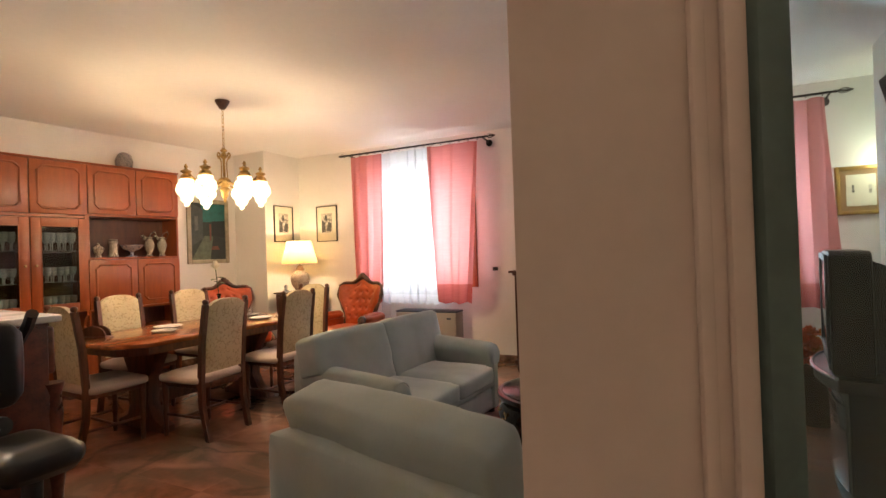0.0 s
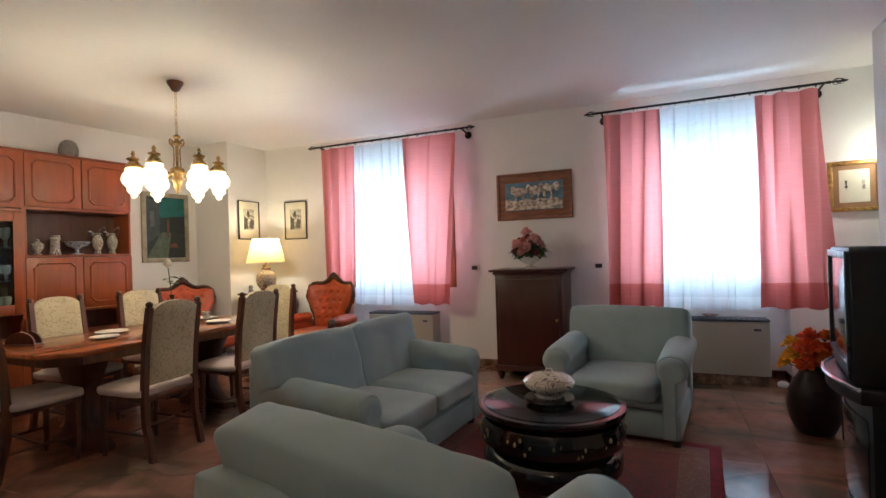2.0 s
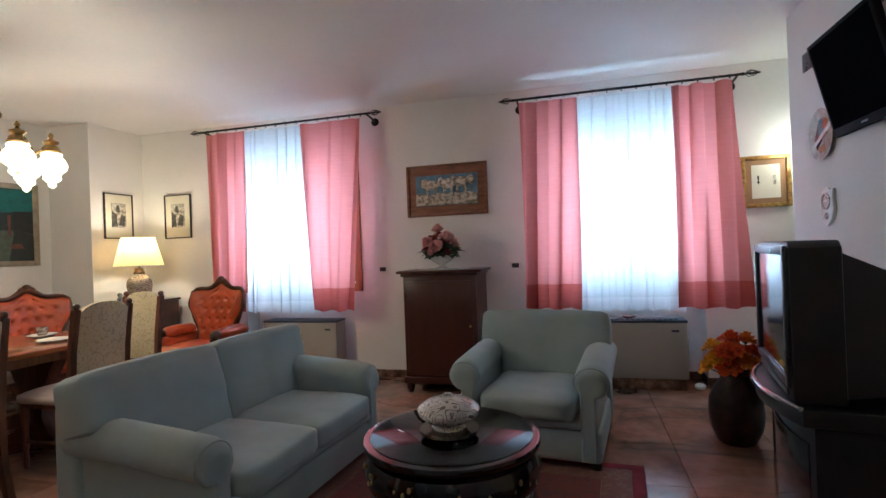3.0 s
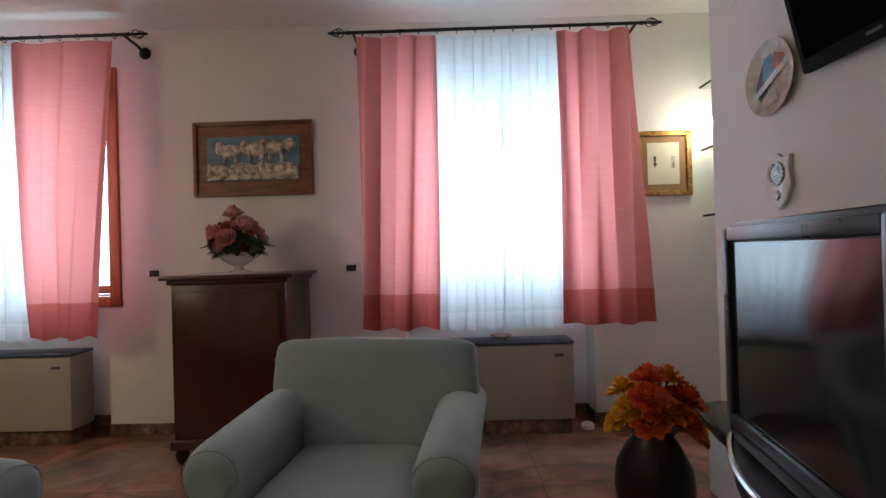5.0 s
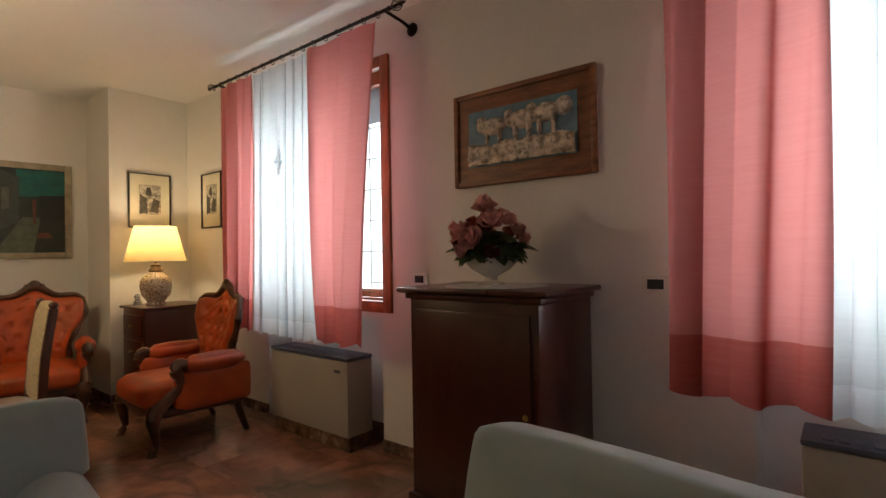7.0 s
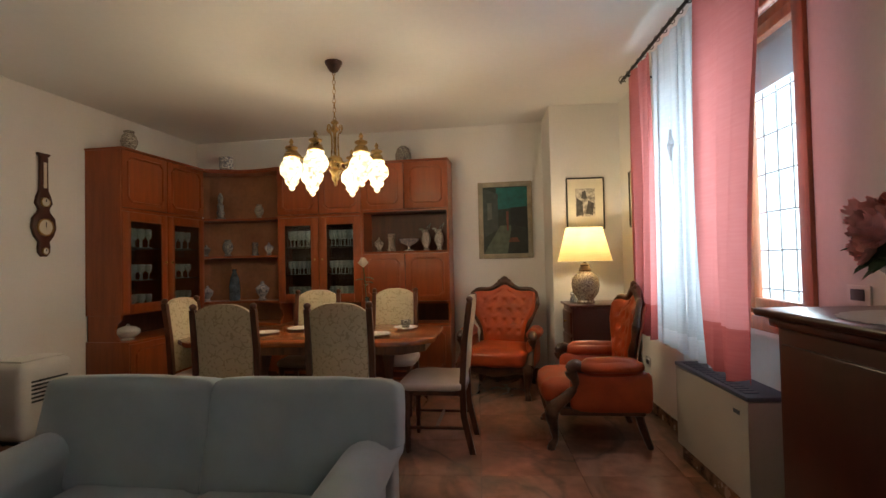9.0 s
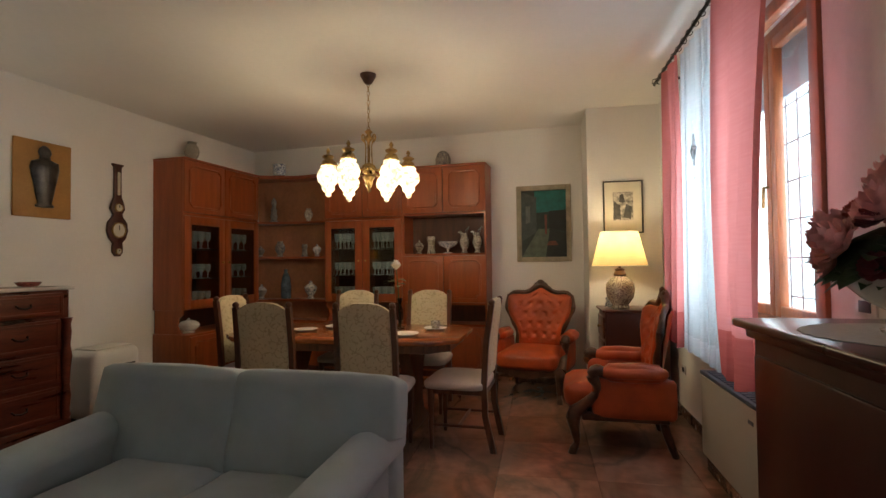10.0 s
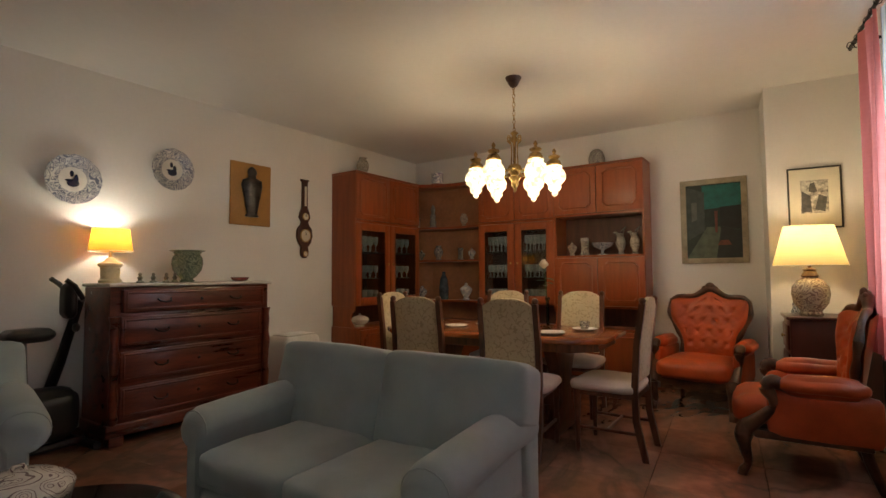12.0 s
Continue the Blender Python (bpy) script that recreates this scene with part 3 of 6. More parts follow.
# ---------------------------------------------------------------- window side: commode
t = thing("tall_cupboard", "dark walnut one-door cupboard with moulded top, against the wall", "cupboard", pose(-0.435, 7.16, 0))
hw, f, bk = 0.345, -0.245, 0.275
part("body", boxed((-hw, f, 0.13), (hw, bk, 1.095), 0.006), M_WALNUT, t)
part("top", boxed((-hw - 0.055, f - 0.045, 1.105), (hw + 0.055, bk, 1.13), 0.009, 3), M_WALNUT, t)
part("cornice", boxed((-hw - 0.02, f - 0.018, 1.075), (hw + 0.02, bk, 1.105), 0.008), M_WALNUT, t)
part("plinth", boxed((-hw - 0.02, f - 0.02, 0.09), (hw + 0.02, bk, 0.15), 0.01, 3), M_WALNUT, t)
door = part("door", boxed((-hw + 0.035, f - 0.016, 0.17), (hw - 0.035, f - 0.0005, 1.03), 0.006), M_WALNUT, t)
part("keyhole", lathe([(0.011, 0), (0.013, 0.003), (0.004, 0.006)], 12, (hw - 0.06, f - 0.016, 0.62), Matrix.Rotation(radians(90), 4, "X")), M_BRASS, door)
for sx in (-1, 1):
    for y in (f + 0.03, bk - 0.05):
        part("foot", lathe([(0.022, 0.0), (0.034, 0.025), (0.042, 0.055), (0.03, 0.085), (0.036, 0.095)], 14, (sx * (hw - 0.03), y, 0)), M_WALNUT, t)


def convector(label, m, width):
    t = thing("fan_convector", label, "heater", m, "convectors")
    h = width / 2
    part("body", boxed((-h, -0.11, 0.10), (h, 0.11, 0.595), 0.012), M_COIL, t)
    part("top_panel", boxed((-h - 0.002, -0.113, 0.597), (h + 0.002, 0.11, 0.62), 0.006), M_COILTOP, t, "dark blue-grey plastic top")
    for k in range(int(width / 0.045)):
        x = -h + 0.06 + k * 0.045
        if x < h - 0.06:
            part("grille_slat", boxed((x, -0.09, 0.6205), (x + 0.03, -0.02, 0.627), 0.002, 1), M_COILTOP, t)
    part("badge", boxed((h - 0.13, -0.114, 0.515), (h - 0.07, -0.1105, 0.535), 0.001, 1), M_COILTOP, t, "small dark badge")
    part("plinth", boxed((-h + 0.015, -0.085, 0.0), (h - 0.015, 0.10, 0.0985), 0.004), M_SKIRT, t, "dark recessed base")
    return t


convector("beige metal fan convector in the window recess", pose(1.215, 7.375, 0), 0.97)
convector("beige metal fan convector in the window recess", pose(-2.10, 7.375, 0), 0.87)

# ---------------------------------------------------------------- windows and curtains
M_GLOW = mat("bright_outdoors", (0.85, 0.88, 0.92), 0.9, var=0.05, scale=0.6, fine=3, bump=0, emit=(0.84, 0.93, 1.0, 2.2))
structure(link("backdrop", boxed((-26, 12.0, -1), (20, 12.1, 8), 0), M_GLOW), "bright hazy outdoors")
M_SHUTTER = mat("shutter_slats", (0.33, 0.40, 0.46), 0.5, var=0.06, scale=4, fine=60, bump=0.01)


def window(name, x0, x1):
    t = structure(new(name), "brown wooden casement window with outside iron grille")
    bm = bmesh.new()
    frame_ring(bm, x0 - 0.02, x1 + 0.02, SILL - 0.02, HEAD + 0.0, 0.075, NORTH - 0.022, NORTH + 0.03)
    part("casing", bm, M_WINWOOD, t)
    bm = bmesh.new()
    frame_ring(bm, x0, x1, SILL, HEAD, 0.06, NORTH + 0.12, NORTH + 0.18)
    part("window_frame", bm, M_WINWOOD, t)
    mid = (x0 + x1) / 2
    for a, b in ((x0 + 0.062, mid - 0.002), (mid + 0.002, x1 - 0.062)):
        bm = bmesh.new()
        frame_ring(bm, a, b, SILL + 0.065, HEAD - 0.065, 0.06, NORTH + 0.105, NORTH + 0.155)
        sash = part("sash", bm, M_WINWOOD, t)
        pane = part("pane", boxed((a + 0.06, NORTH + 0.128, SILL + 0.125), (b - 0.06, NORTH + 0.133, HEAD - 0.125)), M_GLASS, sash, smooth=False)
        pane.visible_shadow = False
    part("window_sill", boxed((x0, NORTH + 0.19, SILL - 0.01), (x1, NORTH + 0.50, SILL + 0.02), 0.005), M_MARBLE, t)
    part("shutter_box", boxed((x0, NORTH + 0.26, HEAD - 0.33), (x1, NORTH + 0.285, HEAD), 0.003), M_SHUTTER, t, "raised grey-blue roller shutter")
    for k in range(int((x1 - x0) / 0.14)):
        x = x0 + 0.08 + k * 0.14
        part("grille_bar", tube([(x, NORTH + 0.36, SILL), (x, NORTH + 0.36, HEAD)], 0.0055, 6), M_GRILLE, t)
    for k in range(7):
        z = SILL + 0.15 + k * 0.24
        part("grille_bar", tube([(x0, NORTH + 0.372, z), (x1, NORTH + 0.372, z)], 0.005, 6), M_GRILLE, t)
    part("handle", tube([(mid - 0.02, NORTH + 0.10, 1.72), (mid - 0.02, NORTH + 0.075, 1.72), (mid - 0.02, NORTH + 0.07, 1.60)], 0.009, 8), M_BRASS, t)
    return t


window("window_1", *W1)
window("window_2", *W2)


def drape(top, bottom, z0, z1, folds, depth, y, hem=0.0, bulge=0.0, seed=0, cols=72, rows=34):
    """Hanging cloth between two x spans with gathers; hem: height of the band in the second material."""
    bm = bmesh.new()
    rnd = random.Random(seed)
    ph = [rnd.uniform(0, 6.28) for _ in range(4)]
    grid = []
    for j in range(rows + 1):
        f = j / rows
        z = z1 + (z0 - z1) * f
        row = []
        for i in range(cols + 1):
            u = i / cols
            x = (top[0] + (bottom[0] - top[0]) * f ** 1.4) * (1 - u) + (top[1] + (bottom[1] - top[1]) * f ** 1.4) * u
            w = math.sin(u * folds * 6.283 + ph[0] + 0.9 * math.sin(f * 2.3 + ph[1]) + 1.2 * math.sin(u * 4 + ph[3])) + 0.4 * math.sin(u * folds * 11.1 + ph[2] + 2 * f)
            yy = y + depth * (0.55 + 0.45 * f) * w - bulge * math.sin(min(1, f * 1.05) * 3.14 * 0.62) * (0.35 + 0.65 * u)
            drop = 0.012 * math.sin(u * folds * 6.283 + ph[3]) * f if j == rows else (-0.010 * abs(math.sin(u * folds * 3.14)) if j == 0 else 0)
            row.append(bm.verts.new((x + 0.012 * math.sin(u * folds * 12.6 + f * 3), yy, z + drop)))
        grid.append(row)
    for j in range(rows):
        for i in range(cols):
            fc = bm.faces.new((grid[j][i], grid[j][i + 1], grid[j + 1][i + 1], grid[j + 1][i]))
            if hem and z1 + (z0 - z1) * (j + 0.5) / rows < z0 + hem:
                fc.material_index = 1
    return bm


M_SHEERHEM = cloth_through("sheer_hem", (0.80, 0.82, 0.86), (0.74, 0.77, 0.82), 0.5, clear=0.04)
M_LACE = mat("lace_motif", (0.60, 0.60, 0.60), 0.9, var=0.05, scale=60, fine=300, bump=0.1)


ROD_Y = 7.21             # the rods stand well off the wall


def curtain_set(x0, x1, panels, sheer, seed, label_w, height):
    """Iron rod with finials and brackets, two rose panels and a sheer between them."""
    z = height
    rod = thing("curtain_rod", "black wrought-iron curtain rod with twisted cage finials", "curtain rod", group="curtain rods")
    part("bar", tube([(x0 + 0.12, ROD_Y, z), (x1 - 0.12, ROD_Y, z)], 0.011, 10), M_IRON, rod)
    for s, xe in ((-1, x0), (1, x1)):
        fin = part("finial", lathe([(0.012, 0.0), (0.016, 0.01), (0.008, 0.02), (0.010, 0.125), (0.003, 0.14)], 10, (xe - s * 0.13, ROD_Y, z), Matrix.Rotation(radians(90 * s), 4, "Y")), M_IRON, rod)
        for k in range(4):
            pts = []
            for q in range(9):
                a = k * math.pi / 2 + q / 8 * 1.9
                r = 0.030 * math.sin(math.pi * q / 8)
                pts.append((xe - s * (0.13 - 0.02 - 0.10 * q / 8), ROD_Y + r * math.cos(a), z + r * math.sin(a)))
            part("cage_wire", tube(pts, 0.0035, 5), M_IRON, fin)
        xb = xe - s * 0.16
        part("bracket", tube([(xb, ROD_Y, z), (xb, 7.36, z - 0.012), (xb, NORTH - 0.012, z - 0.03)], 0.010, 8), M_IRON, rod)
        part("bracket_rose", lathe([(0.042, 0), (0.042, 0.006), (0.03, 0.012), (0.012, 0.018)], 18, (xb, NORTH, z - 0.03), Matrix.Rotation(radians(90), 4, "X")), M_IRON, rod)
    n = int((x1 - x0 - 0.4) / 0.115)
    for k in range(n):
        x = x0 + 0.22 + k * (x1 - x0 - 0.44) / (n - 1)
        part("ring", tube([(x, ROD_Y + 0.019 * math.cos(a), z - 0.006 + 0.019 * math.sin(a)) for a in [0.628 * q for q in range(10)]], 0.003, 5, closed=True), M_IRON, rod)
    for k, (top, bottom, bulge) in enumerate(panels):
        link_ob = link("curtain", drape(top, bottom, 0.735, z - 0.03, 2.4, 0.030, ROD_Y - 0.005, 0.215, bulge, seed + k), [M_PINK, M_PINKHEM], smooth=True)
        tagged(link_ob, "rose pink curtain with darker hem, " + label_w, "curtain", "rose curtains")
    sh = thing("sheer_curtain", "white sheer curtain with a small lace motif", "curtain", group="sheer curtains")
    part("cloth", drape(sheer, (sheer[0] - 0.02, sheer[1] + 0.02), 0.715, z - 0.03, 7, 0.017, ROD_Y + 0.02, 0.11, 0.0, seed + 9, 110), [M_SHEER, M_SHEERHEM], sh)
    bm = bmesh.new()
    c = (sheer[0] + sheer[1]) / 2
    for q in (1.0, 0.62, 0.28):      # nested openwork lozenges with drops above and below
        pts = [(c + 0.055 * q * dx, ROD_Y - 0.022, 1.97 + 0.095 * q * dz) for dx, dz in ((0, 1), (0.35, 0.55), (1, 0), (0.35, -0.55), (0, -1), (-0.35, -0.55), (-1, 0), (-0.35, 0.55))]
        tube(pts, 0.0035, 5, bm, closed=True)
    for dz in (0.13, 0.165, -0.13, -0.165):
        ball(bm, (c, ROD_Y - 0.022, 1.97 + dz), 0.007, 1, (0.8, 0.4, 1.8))
    part("lace_motif", bm, M_SHEERHEM, sh)


curtain_set(-3.34, -1.06, [((-3.15, -2.62), (-3.10, -2.69), 0.0), ((-1.97, -1.27), (-1.86, -1.41), 0.06)], (-2.67, -1.90), 3, "hanging from an iron rod", 2.725)
curtain_set(0.144, 2.314, [((0.322, 0.855), (0.322, 0.81), 0.02), ((1.635, 2.114), (1.62, 2.19), 0.03)], (0.825, 1.665), 40, "hanging from an iron rod", 2.685)

# wall switches
for x in (-1.19, 0.205):
    t = thing("wall_switch", "small white wall plate with dark switch insert", "switch", pose(x, NORTH, 1.135), "wall switches")
    part("plate", boxed((-0.06, -0.010, -0.036), (0.06, 0, 0.036), 0.004), M_WHITE, t)
    part("insert", boxed((-0.035, -0.014, -0.022), (0.035, -0.0102, 0.022), 0.003), M_BLACKPL, t)
t = thing("wall_socket", "small white wall socket above the skirting", "socket", pose(-3.62, NORTH, 0.40))
part("plate", boxed((-0.05, -0.010, -0.036), (0.05, 0, 0.036), 0.004), M_WHITE, t)
part("insert", boxed((-0.03, -0.014, -0.02), (0.03, -0.0102, 0.02), 0.003), M_BLACKPL, t)

# ---------------------------------------------------------------- pictures


def plain(name, color, rough=0.6):
    return mat("paint_" + name, color, rough, var=0.15, scale=18, fine=120, bump=0.03)


def picture(name, label, m, w, h, fw, fmat, mat_board=None, board=0.0, depth=0.025, category="picture"):
    """Framed picture on a wall: local x along the wall, z up, -y out of it; origin at its centre."""
    t = thing(name, label, category, m)
    bm = bmesh.new()
    frame_ring(bm, -w / 2, w / 2, -h / 2, h / 2, fw, -depth, -0.001, 0.005)
    part("frame", bm, fmat, t)
    if mat_board:
        part("mount", boxed((-w / 2 + fw, -depth * 0.45, -h / 2 + fw), (w / 2 - fw, -0.002, h / 2 - fw)), mat_board, t, smooth=False)
    return t


def patch(t, name, pts, y, material, th=0.002, label=""):
    return part(name, slab(pts, y - th, y, 0, "y"), material, t, label, smooth=False)


# relief of a harvest scene, silver on a wooden board
M_RELWOOD = mat("relief_wood", (0.24, 0.095, 0.045), 0.4, var=0.2, scale=5, fine=40, bump=0.02, stretch=(1, 1, 6))
M_SILVER = mat("silver_relief", (0.62, 0.53, 0.44), 0.28, metal=0.15, var=0.25, scale=25, fine=120, bump=0.2)
t = picture("relief_panel", "silver relief of oxen and harvest on wooden framed board", pose(-0.465, NORTH, 1.925), 0.845, 0.525, 0.028, M_RELWOOD, M_RELWOOD, depth=0.03)
patch(t, "sky", [(-0.325, -0.155), (0.325, -0.155), (0.325, 0.155), (-0.325, 0.155)], -0.0145, plain("relief_sky", (0.14, 0.25, 0.36), 0.45))
def relief_height(x, z):
    """Oxen in a row on a heap of sheaves, as depth out of the board."""
    h = 0.0
    for cx, cz, rx, rz, d in ((-0.16, 0.055, 0.085, 0.045, 0.026), (-0.235, 0.075, 0.035, 0.045, 0.022), (0.02, 0.065, 0.085, 0.050, 0.030), (0.155, 0.075, 0.090, 0.048, 0.028), (0.255, 0.090, 0.045, 0.045, 0.026), (0.075, 0.090, 0.030, 0.050, 0.030), (-0.06, 0.085, 0.025, 0.045, 0.028),
                              (-0.20, 0.0, 0.012, 0.045, 0.016), (-0.12, 0.0, 0.012, 0.045, 0.016), (-0.02, 0.0, 0.014, 0.05, 0.018), (0.06, 0.0, 0.014, 0.05, 0.020), (0.12, 0.01, 0.012, 0.05, 0.018), (0.20, 0.01, 0.014, 0.05, 0.018)):
        q = ((x - cx) / rx) ** 2 + ((z - cz) / rz) ** 2
        if q < 1:
            h = max(h, d * (1 - q) ** 0.5 + 0.004 * noise.noise(Vector((x * 60, z * 60, 1))))
    ground = -0.035 + 0.025 * noise.noise(Vector((x * 8, 0, 5.1)))
    if z < ground:
        h = max(h, min(1.0, (ground - z) / 0.02) * (0.012 + 0.022 * abs(noise.noise(Vector((x * 16, z * 22, 0.4)))) + 0.006 * noise.noise(Vector((x * 50, z * 50, 2)))))
    return h


bm = bmesh.new()
nx, nz = 110, 52
g = [[bm.verts.new((x, -0.0185 - h if h > 0.001 else -0.0140, z)) for x, z, h in [(-0.32 + 0.64 * i / nx, -0.15 + 0.30 * j / nz, relief_height(-0.32 + 0.64 * i / nx, -0.15 + 0.30 * j / nz)) for i in range(nx + 1)]] for j in range(nz + 1)]
for j in range(nz):
    for i in range(nx):
        bm.faces.new((g[j][i], g[j][i + 1], g[j + 1][i + 1], g[j + 1][i]))
part("relief", bm, M_SILVER, t, "embossed cream and silver scene")
# two small prints
M_BLACKFR = mat("black_frame", (0.02, 0.016, 0.013), 0.35, var=0.2, scale=10, bump=0.01)
M_PASS = mat("cream_mount", (0.66, 0.62, 0.50), 0.8, var=0.03, scale=8, fine=100, bump=0.01)
M_INK = mat("etching_grey", (0.42, 0.39, 0.33), 0.8, var=0.45, scale=26, fine=90, bump=0)
M_INKDARK = mat("etching_dark", (0.06, 0.055, 0.05), 0.8, var=0.3, scale=30, fine=90, bump=0)
for at, lab in ((pose(-3.775, NORTH, 1.835), "small black-framed etching of a tower on cream mount"), (pose(-4.29, 7.10, 1.845, 0, 0, 90), "small black-framed etching of figures on cream mount")):
    t = picture("framed_print", lab, at, 0.375, 0.52, 0.013, M_BLACKFR, M_PASS)
    patch(t, "etching", [(-0.095, -0.13), (0.095, -0.13), (0.095, 0.15), (-0.095, 0.15)], -0.0118, M_INK)
    for k, pts in enumerate(([(-0.09, -0.12), (-0.02, -0.12), (-0.03, 0.02), (-0.09, 0.06)], [(0.0, -0.1), (0.07, -0.12), (0.085, 0.0), (0.03, 0.03)], [(-0.04, 0.05), (0.02, 0.05), (0.0, 0.13), (-0.03, 0.12)])):
        patch(t, "ink_shape", pts, -0.0142, M_INKDARK, 0.001)
# gilt certificate
t = picture("gilt_picture", "gilded carved frame with a cream certificate, beside the curtain", pose(2.40, NORTH, 1.80), 0.385, 0.45, 0.035, M_GOLD, mat("tan_mount", (0.30, 0.17, 0.08), 0.8, var=0.08, scale=9, bump=0.02), depth=0.035)
for i in range(12):
    a = radians(45 + 90 * (i // 3)) + radians(9) * (i % 3 - 1)
    k = 1 / max(abs(math.cos(a)) / 0.180, abs(math.sin(a)) / 0.212)
    part("ornament", lathe([(0.002, -0.006), (0.009, -0.003), (0.010, 0.0), (0.006, 0.005), (0.002, 0.007)], 8, (k * math.cos(a), -0.033, k * math.sin(a)), Matrix.Rotation(radians(90), 4, "X")), M_GOLD, t)
patch(t, "certificate", [(-0.110, -0.145), (0.110, -0.145), (0.110, 0.145), (-0.110, 0.145)], -0.0165, M_PASS)
patch(t, "medal", [(-0.072, -0.005), (-0.062, -0.016), (-0.060, -0.03), (-0.054, -0.016), (-0.044, -0.005), (-0.054, 0.004), (-0.050, 0.05), (-0.068, 0.05), (-0.062, 0.004)], -0.0190, M_INKDARK, 0.002)
patch(t, "medal", [(0.055, -0.03), (0.078, -0.03), (0.078, 0.05), (0.055, 0.05)], -0.0190, M_INK, 0.002)
# painting of an empty street, on the west wall
def on_west(v, z):
    return SW @ pose(0, v, z, 0, 0, 90)


def on_south(u, z):
    return SW @ pose(u, 0, z, 0, 0, 180)


M_GREYFR = mat("limed_frame", (0.36, 0.31, 0.22), 0.55, var=0.15, scale=9, fine=60, bump=0.04)
t = picture("street_painting", "dark oil painting of a street in a limed frame", on_west(3.855, 1.75), 0.61, 0.87, 0.055, M_GREYFR, plain("night_green", (0.022, 0.035, 0.030)), depth=0.03)
for nm, pts, col, dy in (("sky", [(-0.10, 0.12), (0.25, 0.15), (0.25, 0.37), (-0.10, 0.37)], (0.012, 0.13, 0.12), 0), ("house", [(-0.25, -0.20), (-0.08, -0.10), (-0.08, 0.30), (-0.25, 0.37)], (0.05, 0.065, 0.06), 1), ("house", [(0.06, -0.05), (0.25, -0.10), (0.25, 0.15), (0.06, 0.14)], (0.015, 0.02, 0.02), 1),
                         ("street", [(-0.25, -0.38), (0.10, -0.38), (0.06, -0.06), (-0.06, -0.06)], (0.09, 0.12, 0.085), 1), ("shadow", [(0.02, -0.38), (0.25, -0.38), (0.25, -0.12), (0.07, -0.06)], (0.02, 0.026, 0.024), 2), ("figure", [(0.015, -0.12), (0.035, -0.12), (0.04, 0.10), (0.01, 0.10)], (0.16, 0.05, 0.035), 3), ("car", [(0.03, -0.25), (0.16, -0.25), (0.13, -0.20), (0.06, -0.20)], (0.16, 0.05, 0.03), 3), ("window", [(-0.20, 0.0), (-0.15, 0.02), (-0.15, 0.2), (-0.20, 0.2)], (0.11, 0.12, 0.11), 2)):
    patch(t, nm, pts, -0.0145 - 0.002 * dy, plain("street_" + nm + str(len(bpy.data.materials)), col), 0.0018)
# bronze figure on an ochre panel
t = thing("ochre_panel", "ochre board with a small dark bronze figure on it", "picture", on_south(2.755, 2.045))
part("board", boxed((-0.228, -0.022, -0.315), (0.228, -0.001, 0.315), 0.003), mat("ochre_board", (0.40, 0.205, 0.055), 0.6, var=0.08, scale=5, fine=60, bump=0.02), t)
M_BRONZE = mat("dark_bronze", (0.055, 0.05, 0.05), 0.35, metal=0.5, var=0.3, scale=15, fine=80, bump=0.1)
bm = lathe([(0.004, -0.235), (0.075, -0.23), (0.080, -0.215), (0.060, -0.20), (0.072, -0.12), (0.088, -0.04), (0.100, 0.03), (0.112, 0.09), (0.104, 0.14), (0.050, 0.165), (0.044, 0.19), (0.054, 0.22), (0.048, 0.25), (0.020, 0.275), (0.003, 0.28)], 28, wave=lambda a, z: 1 + 0.07 * math.sin(a * 4 + z * 30) + 0.05 * math.sin(z * 70 + a * 2))
bmesh.ops.transform(bm, matrix=Matrix.Translation((0, -0.034, 0)) @ Matrix.Diagonal((1, 0.42, 1, 1)), verts=bm.verts)
part("bronze_relief", bm, M_BRONZE, t, "dark bronze standing shape")

# banjo barometer
t = thing("barometer", "dark wooden banjo barometer with brass dials", "barometer", on_south(2.075, 0))
out = []
for z, w in ((2.30, 0.055), (2.285, 0.055), (2.27, 0.035), (2.20, 0.033), (1.98, 0.036), (1.93, 0.06), (1.87, 0.075), (1.82, 0.045), (1.79, 0.055), (1.74, 0.098), (1.66, 0.108), (1.59, 0.085), (1.54, 0.045), (1.50, 0.052), (1.45, 0.05), (1.415, 0.02)):
    out.append((w, z))
part("body", slab(out + [(-w, z) for w, z in reversed(out)], -0.035, -0.001, 0.006, "y"), M_WALNUT, t)
RX = Matrix.Rotation(radians(90), 4, "X")
for z, r in ((1.665, 0.075), (1.88, 0.042), (1.462, 0.03)):
    part("dial", lathe([(r, 0), (r, 0.012), (r * 0.86, 0.014), (r * 0.85, 0.008), (0.004, 0.008)], 24, (0, -0.035, z), RX), M_BRASS, t)
    part("face", lathe([(r * 0.84, 0.0085), (r * 0.83, 0.0095), (0.003, 0.0095)], 24, (0, -0.035, z), RX), M_PASS, t, "pale gilt dial face")
    part("hand", boxed((-0.003, -0.050, z), (0.003, -0.047, z + r * 0.6)), M_BLACKPL, t)
part("thermometer", boxed((-0.014, -0.041, 2.0), (0.014, -0.0355, 2.22), 0.002), M_PASS, t)

# ---------------------------------------------------------------- painted plates


